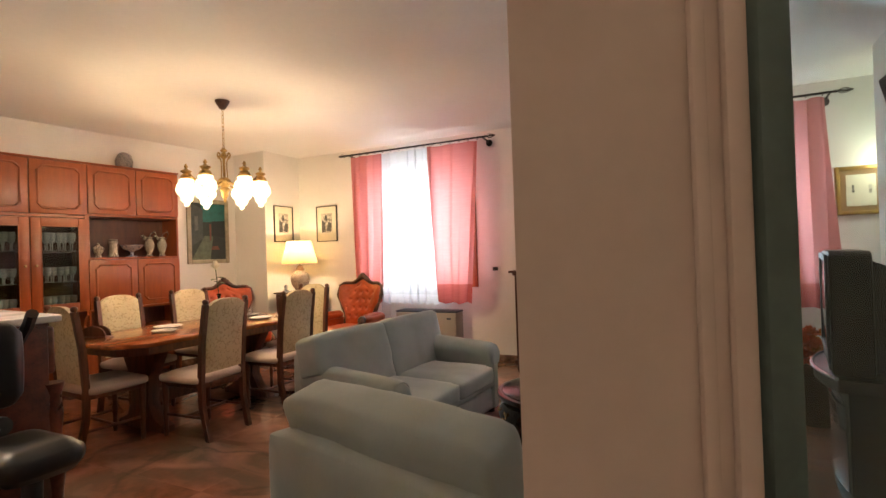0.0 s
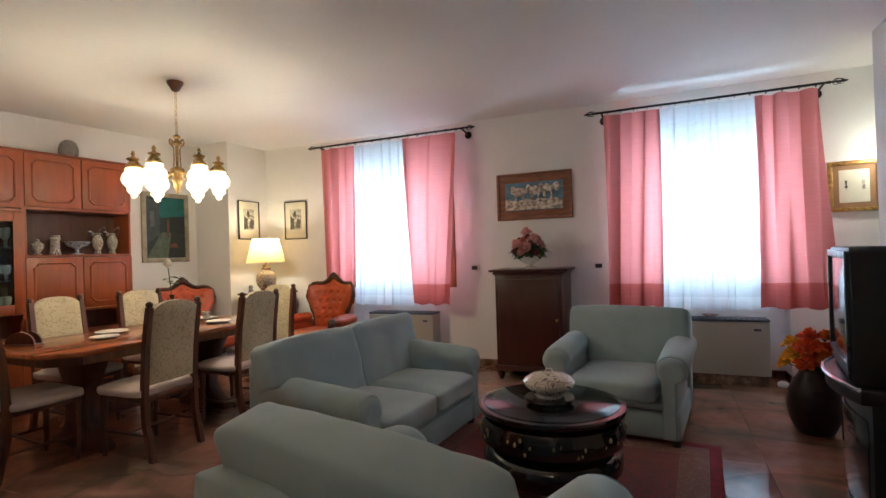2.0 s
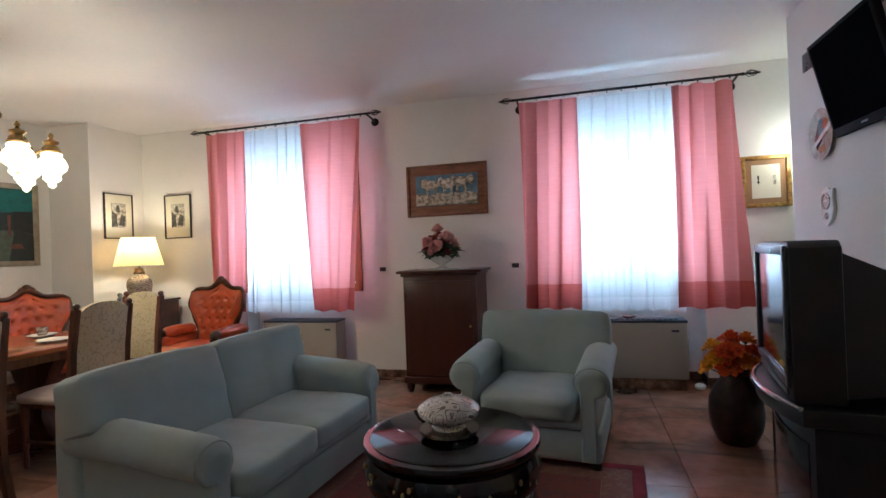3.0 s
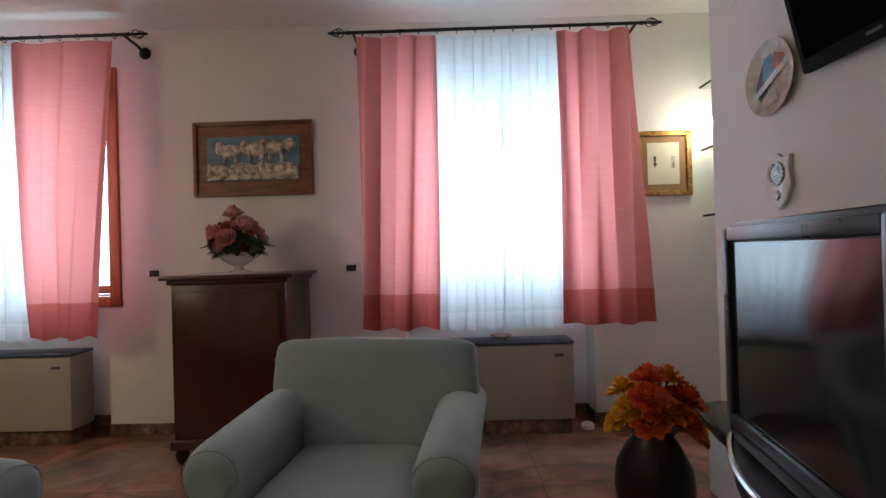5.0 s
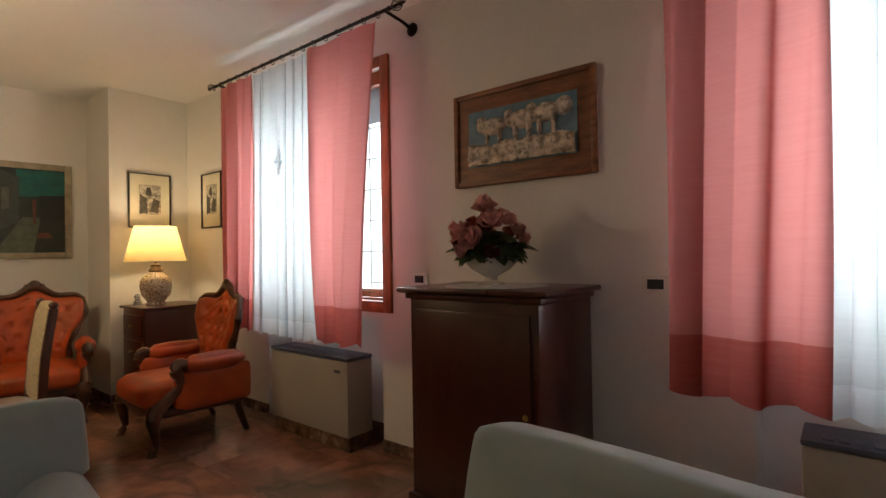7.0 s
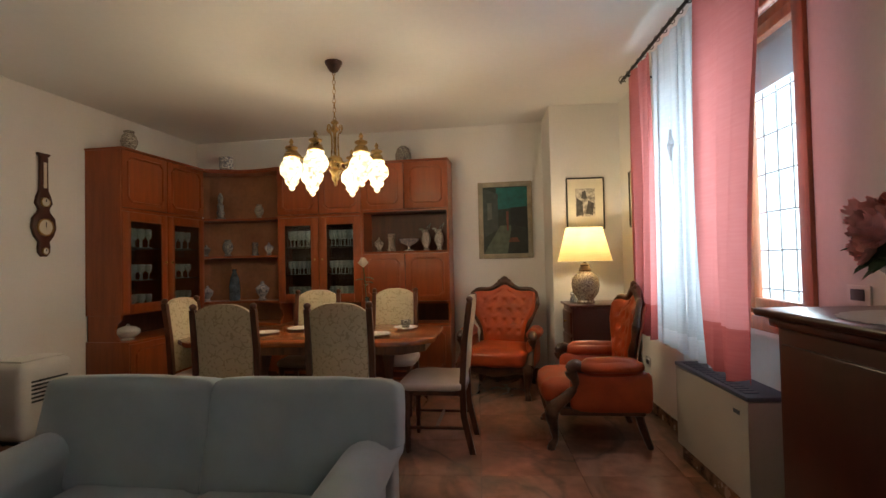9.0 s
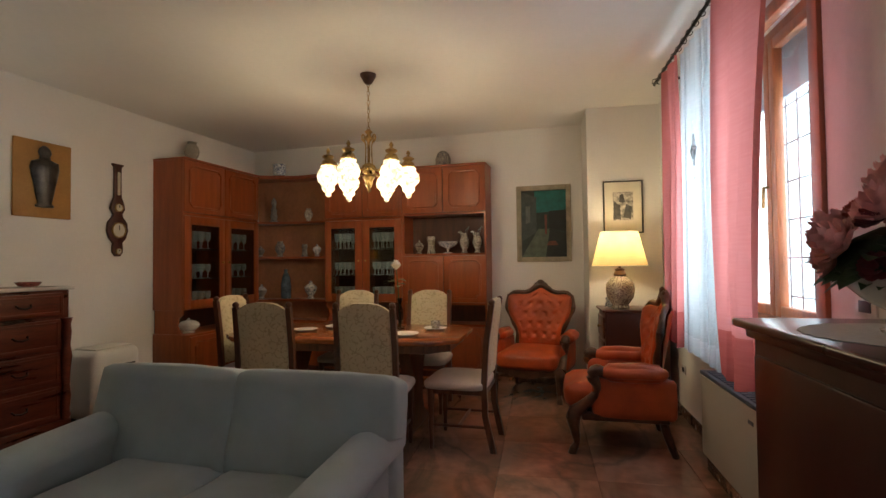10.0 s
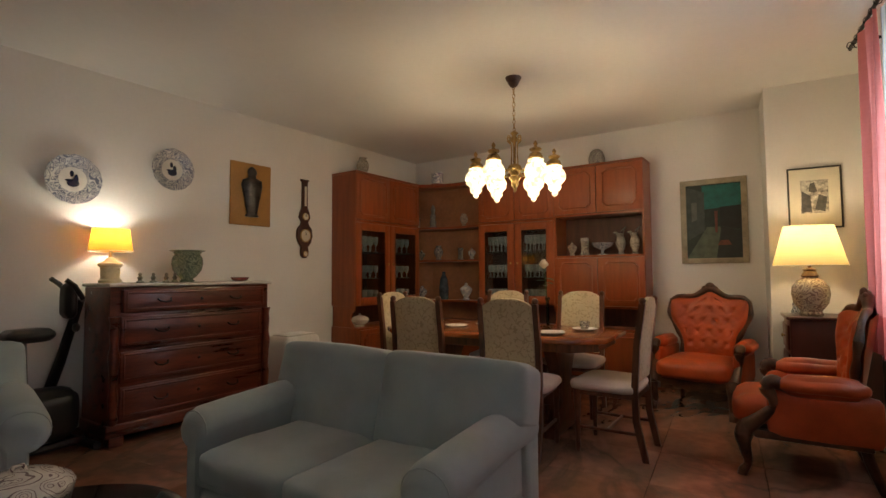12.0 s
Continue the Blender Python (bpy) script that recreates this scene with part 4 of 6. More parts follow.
def plate_mat(name, base, ink, cut=0.15, size=26):
    """Glazed plate with a scalloped ornament round the rim and a dark motif."""
    m = mat(name, base, 0.18, var=0.08, scale=14, fine=70, bump=0.004, coat=0.3)
    n, l = tree(m)
    b = n["Principled BSDF"]
    src = b.inputs["Base Color"].links[0].from_socket
    tc, vo = n.new("ShaderNodeTexCoord"), n.new("ShaderNodeTexVoronoi")
    vo.feature = "SMOOTH_F1"
    vo.inputs["Scale"].default_value = size
    l.new(tc.outputs["Object"], vo.inputs["Vector"])
    wv = n.new("ShaderNodeMath")
    wv.operation = "SINE"
    mu = n.new("ShaderNodeMath")
    mu.operation = "MULTIPLY"
    mu.inputs[1].default_value = 38
    l.new(vo.outputs["Distance"], mu.inputs[0])
    l.new(mu.outputs[0], wv.inputs[0])
    gt = n.new("ShaderNodeMath")
    gt.operation = "GREATER_THAN"
    gt.inputs[1].default_value = cut
    l.new(wv.outputs[0], gt.inputs[0])
    f = n.new("ShaderNodeMath")
    f.operation = "MULTIPLY"
    f.inputs[1].default_value = 0.8
    l.new(gt.outputs[0], f.inputs[0])
    mx = n.new("ShaderNodeMix")
    mx.data_type = "RGBA"
    l.new(f.outputs[0], mx.inputs[0])
    l.new(src, mx.inputs[6])
    mx.inputs[7].default_value = (*ink, 1)
    l.new(mx.outputs[2], b.inputs["Base Color"])
    return m


M_BLUEWARE = plate_mat("blue_white_ware", (0.60, 0.60, 0.60), (0.045, 0.06, 0.14))
M_PAINTEDWARE = plate_mat("painted_ware", (0.56, 0.52, 0.44), (0.07, 0.045, 0.05), 0.0, 30)
M_FLOWERWARE = plate_mat("flower_painted_ware", (0.70, 0.66, 0.58), (0.14, 0.08, 0.10), 0.78, 20)
M_NAVY = mat("navy_glaze", (0.012, 0.016, 0.045), 0.2, var=0.2, scale=20, bump=0)


def wall_plate(label, m, r, motif=True):
    t = thing("wall_plate", label, "plate", m, "wall plates")
    part("dish", lathe([(r * 0.35, 0.002), (r * 0.62, 0.008), (r * 0.98, 0.034), (r, 0.040), (r * 0.97, 0.042), (r * 0.64, 0.018), (r * 0.55, 0.014), (0.01, 0.014)], 40, (0, 0, 0), RX, lambda a, z: 1 + 0.012 * math.cos(a * 12)), M_BLUEWARE, t)
    part("centre", lathe([(r * 0.50, 0.0145), (r * 0.49, 0.0165), (0.005, 0.0165)], 32, (0, 0, 0), RX), M_PORC, t)
    bm = bmesh.new()
    for x, z, q, sx, sz in ((0, -0.03, 0.045, 1, 0.7), (0.02, 0.0, 0.03, 0.6, 1.5), (-0.01, 0.045, 0.022, 0.7, 1.2), (-0.03, -0.01, 0.02, 1.4, 0.5)):
        ball(bm, (x * r / 0.2, -0.017, z * r / 0.2), q * r / 0.2, 2, (sx, 0.12, sz))
    part("motif", bm, M_NAVY, t, "dark blue painted motif")
    return t


wall_plate("blue and white painted ceramic plate with scalloped rim", on_south(4.29, 1.965), 0.19)
wall_plate("blue and white painted ceramic plate hung on the wall", on_south(3.545, 2.165), 0.185)

# ---------------------------------------------------------------- chest of drawers
t = thing("chest_of_drawers", "mahogany four-drawer chest with a white marble top", "chest", SW @ pose(3.535, 0.03, 0, 0, 0, 180))
w2, dp = 0.66, 0.44
part("body", boxed((-w2, -dp, 0.10), (w2, 0, 1.145), 0.006), M_MAHOG, t)
part("marble_top", boxed((-w2 - 0.02, -dp - 0.035, 1.147), (w2 + 0.02, 0, 1.172), 0.006, 3), M_MARBLE, t, "white marble slab")
part("plinth", boxed((-w2 - 0.015, -dp - 0.02, 0.07), (w2 + 0.015, 0, 0.16), 0.012, 3), M_MAHOG, t)
for z0, z1, proud in ((0.955, 1.125, 0.045), (0.70, 0.925, 0.016), (0.445, 0.675, 0.016), (0.185, 0.42, 0.016)):
    d = part("drawer", boxed((-w2 + 0.07, -dp - proud, z0), (w2 - 0.07, -dp - 0.0005, z1), 0.010, 3), M_MAHOG, t)
    bm = bmesh.new()
    frame_ring(bm, -w2 + 0.09, w2 - 0.09, z0 + 0.02, z1 - 0.02, 0.014, -dp - proud - 0.007, -dp - proud - 0.0005, 0.003)
    part("moulding", bm, M_MAHOG, d)
    for x in (-0.30, 0.30):
        part("handle", tube([(x - 0.05, -dp - proud - 0.004, (z0 + z1) / 2 + 0.012), (x - 0.04, -dp - proud - 0.022, (z0 + z1) / 2 - 0.006), (x, -dp - proud - 0.026, (z0 + z1) / 2 - 0.014), (x + 0.04, -dp - proud - 0.022, (z0 + z1) / 2 - 0.006), (x + 0.05, -dp - proud - 0.004, (z0 + z1) / 2 + 0.012)], 0.007, 8), M_IRON, d)
    part("keyhole", lathe([(0.013, 0), (0.011, 0.004), (0.004, 0.006)], 12, (0, -dp - proud - 0.001, (z0 + z1) / 2), RX), M_IRON, d)
for s in (-1, 1):
    part("corner_column", lathe([(0.022, 0.16), (0.034, 0.19), (0.026, 0.24), (0.034, 0.34), (0.024, 0.42), (0.030, 0.55), (0.040, 0.64), (0.026, 0.72), (0.034, 0.82), (0.028, 0.88), (0.040, 0.93)], 16, (s * (w2 - 0.028), -dp - 0.014, 0)), M_MAHOG, t)
    for y in (-dp + 0.04, -0.06):
        part("foot", boxed((s * (w2 - 0.06) - 0.05, y - 0.05, 0.0), (s * (w2 - 0.06) + 0.05, y + 0.05, 0.075), 0.012), M_MAHOG, t)

# ---------------------------------------------------------------- lamps
M_SHADE = cloth_through("lit_shade", (0.86, 0.68, 0.33), (0.82, 0.64, 0.30), 0.50)
M_SHADE_AMBER = cloth_through("amber_shade", (0.80, 0.36, 0.045), (0.74, 0.32, 0.04), 0.42)


def shade(t, r0, r1, z0, z1, material):
    bm = bmesh.new()
    n = 48
    a = [bm.verts.new((r0 * math.cos(6.2832 * i / n), r0 * math.sin(6.2832 * i / n), z0)) for i in range(n)]
    b = [bm.verts.new((r1 * math.cos(6.2832 * i / n), r1 * math.sin(6.2832 * i / n), z1)) for i in range(n)]
    for i in range(n):
        bm.faces.new((a[i], a[(i + 1) % n], b[(i + 1) % n], b[i]))
    sh = part("shade", bm, material, t, "glowing pleated cream shade")
    for r, z in ((r0, z0), (r1, z1)):
        part("shade_rim", tube([(r * math.cos(6.2832 * i / n), r * math.sin(6.2832 * i / n), z) for i in range(n)], 0.004, 5, closed=True), M_PASS, sh)
    return sh


# bedside-like stand in the corner with the big porcelain lamp
t = thing("side_stand", "dark walnut two-drawer side stand in the corner", "side table", pose(-3.98, 7.10, 0))
part("body", boxed((-0.235, -0.255, 0.06), (0.235, 0.28, 0.855), 0.006), M_WALNUT, t)
part("top", boxed((-0.26, -0.28, 0.857), (0.26, 0.285, 0.88), 0.007, 3), M_WALNUT, t)
for z0, z1 in ((0.62, 0.81), (0.40, 0.59), (0.12, 0.37)):
    d = part("drawer", boxed((-0.20, -0.27, z0), (0.20, -0.2555, z1), 0.006), M_WALNUT, t)
    part("knob", lathe([(0.008, 0), (0.008, 0.012), (0.015, 0.018), (0.012, 0.027)], 12, (0, -0.27, (z0 + z1) / 2), RX), M_BRASS, d)
for sx in (-1, 1):
    for y in (-0.22, 0.24):
        part("foot", lathe([(0.018, 0), (0.03, 0.03), (0.024, 0.06)], 12, (sx * 0.2, y, 0)), M_WALNUT, t)
t = thing("table_lamp", "lit lamp with painted porcelain base and wide cream shade", "lamp", pose(-3.91, 7.0, 0.88))
part("base", lathe([(0.075, 0.0), (0.08, 0.02), (0.07, 0.03), (0.072, 0.04), (0.115, 0.10), (0.128, 0.17), (0.122, 0.225), (0.09, 0.27), (0.055, 0.29), (0.05, 0.30)], 32), plate_mat("lamp_ware", (0.50, 0.43, 0.33), (0.17, 0.11, 0.09), 0.2, 21), t)
part("cap", lathe([(0.055, 0.30), (0.06, 0.31), (0.04, 0.345), (0.046, 0.36), (0.03, 0.365), (0.012, 0.375), (0.012, 0.50)], 20), M_CARVED, t)
shade(t, 0.245, 0.165, 0.39, 0.70, M_SHADE)
M_BULB = mat("lit_bulb", (0.9, 0.8, 0.6), 0.4, var=0.02, bump=0, emit=(1.0, 0.74, 0.40, 14))
part("bulb", ball(bmesh.new(), (0, 0, 0.54), 0.032), M_BULB, t, "glowing bulb")
bulb_light("lamp_light", (-3.91, 7.0, 1.49), 13, WARM, 0.05)
t = thing("small_figurine", "small painted porcelain ornament beside the lamp", "ornament", pose(-4.10, 6.92, 0.88))
part("body", lathe([(0.03, 0), (0.035, 0.02), (0.02, 0.05), (0.028, 0.08), (0.012, 0.10)], 14), M_BLUEWARE, t)

t = thing("small_table_lamp", "lit small lamp with cream base and amber shade on the chest", "lamp", SW @ pose(4.08, 0.17, 1.172))
part("base", lathe([(0.075, 0.0), (0.078, 0.02), (0.062, 0.035), (0.066, 0.12), (0.085, 0.135), (0.082, 0.15), (0.04, 0.17), (0.03, 0.19), (0.012, 0.20), (0.012, 0.27)], 28), mat("cream_ceramic", (0.66, 0.57, 0.36), 0.3, var=0.08, scale=12, bump=0.01), t)
shade(t, 0.15, 0.125, 0.245, 0.42, M_SHADE_AMBER)
part("bulb", ball(bmesh.new(), (0, 0, 0.33), 0.028), M_BULB, t, "glowing bulb")
p = SW @ Vector((4.08, 0.17, 1.172 + 0.375))
bulb_light("chest_lamp_light", p, 9.5, (1.0, 0.90, 0.74), 0.03)

# ---------------------------------------------------------------- chandelier
M_OPAL = mat("lit_opal_glass", (0.9, 0.85, 0.75), 0.25, var=0.03, scale=20, bump=0.02, emit=(1.0, 0.78, 0.46, 2.6))
_n, _l = tree(M_OPAL)
_tc, _vo, _mr = _n.new("ShaderNodeTexCoord"), _n.new("ShaderNodeTexVoronoi"), _n.new("ShaderNodeMapRange")
_vo.inputs["Scale"].default_value = 52
_l.new(_tc.outputs["Object"], _vo.inputs["Vector"])
_l.new(_vo.outputs["Distance"], _mr.inputs[0])
_mr.inputs[1].default_value, _mr.inputs[2].default_value = 0.15, 0.75
_mr.inputs[3].default_value, _mr.inputs[4].default_value = 5.0, 0.45
_l.new(_mr.outputs[0], _n["Principled BSDF"].inputs["Emission Strength"])
CX, CY = -2.94, 4.94
t = thing("chandelier", "brass six-arm chandelier with lit opal glass lanterns", "chandelier", pose(CX, CY, 0))
part("ceiling_rose", lathe([(0.012, 2.765), (0.03, 2.775), (0.05, 2.81), (0.065, 2.835), (0.066, 2.85)], 24), M_CARVED, t)
for k in range(11):
    z = 2.765 - k * 0.036
    ring = [(0.011 * math.cos(a), 0, 0.021 * math.sin(a)) for a in [0.7854 * q for q in range(8)]]
    part("chain_link", tube([(x, y, z + zz) if k % 2 else (y, x, z + zz) for x, y, zz in ring], 0.0032, 5, closed=True), M_BRASS, t)
part("column", lathe([(0.006, 2.405), (0.018, 2.395), (0.034, 2.38), (0.014, 2.36), (0.030, 2.335), (0.034, 2.32), (0.012, 2.30), (0.011, 2.13), (0.05, 2.11), (0.058, 2.09), (0.05, 2.06), (0.03, 2.03), (0.05, 2.015), (0.028, 1.975), (0.032, 1.955), (0.012, 1.92), (0.014, 1.905), (0.003, 1.885)], 24), M_BRASS, t)
for k in range(6):
    a = radians(60 * k + 20)
    c, s = math.cos(a), math.sin(a)
    part("cage_rod", tube([(0.032 * c, 0.032 * s, 2.115), (0.027 * c, 0.027 * s, 2.20), (0.027 * c, 0.027 * s, 2.27), (0.036 * c, 0.036 * s, 2.30)], 0.005, 6), M_BRASS, t)
    part("scroll", carved_bar([(0.036 * c, 0.036 * s, 2.30), (0.062 * c, 0.062 * s, 2.325), (0.056 * c, 0.056 * s, 2.355), (0.036 * c, 0.036 * s, 2.345), (0.044 * c, 0.044 * s, 2.325)], [0.006, 0.006, 0.005, 0.004, 0.005], 6), M_BRASS, t)
for k in range(6):
    a = radians(60 * k + 51)
    c, s = math.cos(a), math.sin(a)
    pts = []
    for q in range(9):
        f = q / 8
        r = 0.045 + 0.275 * f
        pts.append((r * c, r * s, 2.085 - 0.055 * math.sin(f * 3.14) + 0.10 * f * f))
    arm = part("arm", tube(pts, 0.009, 8), M_BRASS, t)
    at = (0.32 * c, 0.32 * s, 0)
    part("cap", lathe([(0.052, 2.098), (0.060, 2.106), (0.052, 2.120), (0.044, 2.138), (0.026, 2.150), (0.040, 2.160), (0.048, 2.168), (0.046, 2.176), (0.016, 2.190), (0.010, 2.202), (0.018, 2.214), (0.010, 2.232), (0.003, 2.240)], 18, at), M_BRASS, arm)
    lantern = part("lantern_glass", lathe([(0.050, 2.097), (0.060, 2.085), (0.052, 2.072), (0.074, 2.045), (0.086, 2.010), (0.080, 1.975), (0.054, 1.948), (0.046, 1.932), (0.050, 1.912), (0.034, 1.892), (0.018, 1.882), (0.024, 1.868), (0.012, 1.852), (0.003, 1.846)], 32, at, None, lambda q, z: 1 + 0.09 * math.cos(8 * q)), M_OPAL, arm, "glowing opal glass lantern")
    lantern.visible_shadow = False      # thin glass lets its own bulb shine out
    bulb_light("chandelier_light", (CX + at[0], CY + at[1], 2.0), 6.2, WARM, 0.03)

# ---------------------------------------------------------------- corner cabinet wall, three units


def octagon_moulding(parent, x0, x1, z0, z1, y, material):
    """Raised line with notched corners on a door face."""
    c = 0.045
    pts = [(x0 + c, z0), (x1 - c, z0), (x1 - c + 0.012, z0 + 0.012), (x1, z0 + c), (x1, z1 - c), (x1 - c + 0.012, z1 - 0.012), (x1 - c, z1), (x0 + c, z1), (x0 + c - 0.012, z1 - 0.012), (x0, z1 - c), (x0, z0 + c), (x0 + c - 0.012, z0 + 0.012)]
    return part("moulding", tube([(x, y, z) for x, z in pts], 0.012, 6, closed=True), material, parent)


def solid_door(t, x0, x1, z0, z1, y, knob=None):
    d = part("door", boxed((x0 + 0.004, y - 0.020, z0 + 0.004), (x1 - 0.004, y - 0.0005, z1 - 0.004), 0.005), M_CHERRY, t)
    octagon_moulding(d, x0 + 0.07, x1 - 0.07, z0 + 0.06, z1 - 0.06, y - 0.021, M_CHERRY)
    return d


def glass_door(t, x0, x1, z0, z1, y, knob_right):
    bm = bmesh.new()
    frame_ring(bm, x0 + 0.004, x1 - 0.004, z0 + 0.004, z1 - 0.004, 0.085, y - 0.022, y - 0.0005)
    d = part("door", bm, M_CHERRY, t)
    bm = bmesh.new()
    frame_ring(bm, x0 + 0.085, x1 - 0.085, z0 + 0.085, z1 - 0.085, 0.010, y - 0.028, y - 0.0225, 0.003)
    part("moulding", bm, M_CHERRY, d)
    pane = part("pane", boxed((x0 + 0.087, y - 0.012, z0 + 0.087), (x1 - 0.087, y - 0.008, z1 - 0.087)), M_TINT, d, "clear glass pane", smooth=False)
    pane.visible_shadow = False
    xk = x1 - 0.045 if knob_right else x0 + 0.045
    part("knob", lathe([(0.006, 0), (0.006, 0.012), (0.012, 0.017), (0.009, 0.024)], 12, (xk, y - 0.022, (z0 + z1) / 2), RX), M_BRASS, d)
    return d


def carcass(t, x0, x1, z0, z1, y0, y1, th=0.022, back=True):
    """Open box of boards: sides, bottom, top and back; front towards -y (y0)."""
    part("side_panel", boxed((x0, y0, z0), (x0 + th, y1, z1), 0.002, 1), M_CHERRY, t)
    part("side_panel", boxed((x1 - th, y0, z0), (x1, y1, z1), 0.002, 1), M_CHERRY, t)
    part("bottom_board", boxed((x0 + th, y0 + 0.002, z0), (x1 - th, y1, z0 + th), 0.002, 1), M_CHERRY, t)
    part("top_board", boxed((x0 + th, y0 + 0.002, z1 - th), (x1 - th, y1, z1), 0.002, 1), M_CHERRY, t)
    if back:
        part("back_board", boxed((x0 + th, y1 - 0.012, z0 + th), (x1 - th, y1, z1 - th)), M_CHERRY_SHADED, t, smooth=False)


M_SHELFGLASS = glass_mat("shelf_glass", (0.85, 0.92, 0.90))


def glass_unit(label, m, width, depth):
    """Cabinet with glass doors over a recess and a base; front towards local -y, back on y = 0."""
    t = thing("display_cabinet", label, "cabinet", m, "cabinet wall units")
    h, y = width / 2, -depth
    carcass(t, -h, h, 0.86, 2.415, y, -0.002)
    part("mid_board", boxed((-h + 0.022, y + 0.002, 1.84), (h - 0.022, -0.014, 1.868), 0.002, 1), M_CHERRY, t)
    part("divider", boxed((-0.012, y + 0.002, 0.882), (0.012, -0.014, 1.84), 0.002, 1), M_CHERRY, t)
    for z in (1.17, 1.49):
        part("shelf", boxed((-h + 0.024, y + 0.04, z), (h - 0.024, -0.016, z + 0.010)), M_CHERRY_SHADED, t, smooth=False)
    for s in (0, 1):
        solid_door(t, -h + s * h, s * h, 1.868, 2.412, y)
        glass_door(t, -h + s * h, s * h, 0.868, 1.838, y, s == 0)
    part("cornice", boxed((-h - 0.008, y - 0.030, 2.415), (h + 0.008, 0 - 0.002, 2.435), 0.006), M_CHERRY, t)
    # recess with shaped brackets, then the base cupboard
    # recess back in the darker colour that carries the shade inside the unit
    part("recess_back", boxed((-h + 0.02, -0.03, 0.62), (h - 0.02, -0.002, 0.858)), M_CHERRY_SHADED, t, smooth=False)
    for s in (-1, 1):
        out = [(y, 0.86), (y, 0.82), (y + 0.05, 0.78), (y + 0.07, 0.70), (y + 0.03, 0.64), (y, 0.62), (-0.032, 0.62), (-0.032, 0.86)]
        part("bracket", slab(out, s * (h - 0.011) - 0.011, s * (h - 0.011) + 0.011, 0, "x"), M_CHERRY, t, smooth=False)
    base = part("base_body", boxed((-h, y - 0.08, 0.07), (h, -0.002, 0.618), 0.004), M_CHERRY, t)
    part("plinth", boxed((-h + 0.01, y - 0.05, 0.0), (h - 0.01, -0.002, 0.07)), M_WALNUT, t, smooth=False)
    for s in (0, 1):
        solid_door(t, -h + s * h, s * h, 0.09, 0.60, y - 0.08)
    return t


CAB_L = SW @ pose(1.05, 0, 0, 0, 0, 180)
CAB_R = SW @ pose(0, 1.755, 0, 0, 0, 90)
CAB_S = SW @ pose(0, 2.755, 0, 0, 0, 90)
glass_unit("cherry wood display cabinet with glass doors and glassware", CAB_L, 1.20, 0.38)
glass_unit("cherry wood display cabinet with glass doors beside curved shelves", CAB_R, 1.01, 0.32)

t = thing("sideboard_unit", "cherry wood cabinet with an open shelf and panelled doors", "cabinet", CAB_S, "cabinet wall units")
h, y = 0.495, -0.32
carcass(t, -h, h, 0.0, 2.415, y, -0.002)
for z in (1.40, 1.865, 0.84, 0.60):
    part("shelf", boxed((-h + 0.022, y + 0.002, z), (h - 0.022, -0.014, z + 0.024), 0.002, 1), M_CHERRY, t)
for s in (0, 1):
    solid_door(t, -h + s * h, s * h, 1.889, 2.412, y)
    solid_door(t, -h + s * h, s * h, 0.866, 1.400, y)
    solid_door(t, -h + s * h, s * h, 0.09, 0.60, y)
part("cornice", boxed((-h - 0.008, y - 0.030, 2.415), (h + 0.008, -0.002, 2.435), 0.006), M_CHERRY, t)

# concave corner shelves between the two runs
t = thing("corner_shelf", "cherry wood corner unit with concave curved shelves", "shelf", SW, "cabinet wall units")


def corner_outline(inset=0.0, n=14):
    """From the left run's end to the right run's end, bowed inwards."""
    p0, p1 = Vector((0.45, 0.38 - inset)), Vector((0.32 - inset, 1.25))
    out = [(0.004, 0.004), (0.448, 0.004)]
    for i in range(n + 1):
        f = i / n
        p = p0.lerp(p1, f)
        dip = 0.13 * math.sin(math.pi * f)
        out.append((p.x - dip * 0.95 - (0.002 if i == 0 else 0), p.y - dip * 0.15 - (0.002 if i == n else 0)))
    out.append((0.004, 1.248))
    return out


for z, nm in ((0.60, "shelf"), (0.86, "shelf"), (1.39, "shelf"), (1.83, "shelf"), (2.395, "top_board")):
    part(nm, slab(corner_outline(), z, z + 0.026), M_CHERRY, t, smooth=False)
part("cornice", slab(corner_outline(-0.02), 2.421, 2.437), M_CHERRY, t, smooth=False)
pts = [(0.44, 0.02)] + [(0.03 + 0.41 * (1 - math.sin(a)) ** 1.3, 0.02 + 1.21 * (1 - math.cos(a)) ** 1.0) for a in [math.pi / 2 * k / 12 for k in range(1, 13)]]
back = [(x + 0.008, yv + 0.008) for x, yv in reversed(pts)]
part("back_board", slab(pts + back, 0.63, 2.395), mat("corner_lining", (0.33, 0.15, 0.075), 0.6, var=0.12, scale=3, fine=26, bump=0.01), t, smooth=False)
part("base_body", slab(corner_outline(), 0.07, 0.60), M_CHERRY, t, smooth=False)
part("plinth", slab(corner_outline(0.03), 0.0, 0.07), M_WALNUT, t, smooth=False)

# ---------------------------------------------------------------- ware


def ware(name, label, category, m, profile, material, group="", seg=20, extra=None):
    ob = link(name, lathe(profile, seg), material, smooth=True, m=m)
    return tagged(ob, label, category, group)


def scaled(profile, k, kz=None):
    return [(r * k, z * (kz or k)) for r, z in profile]


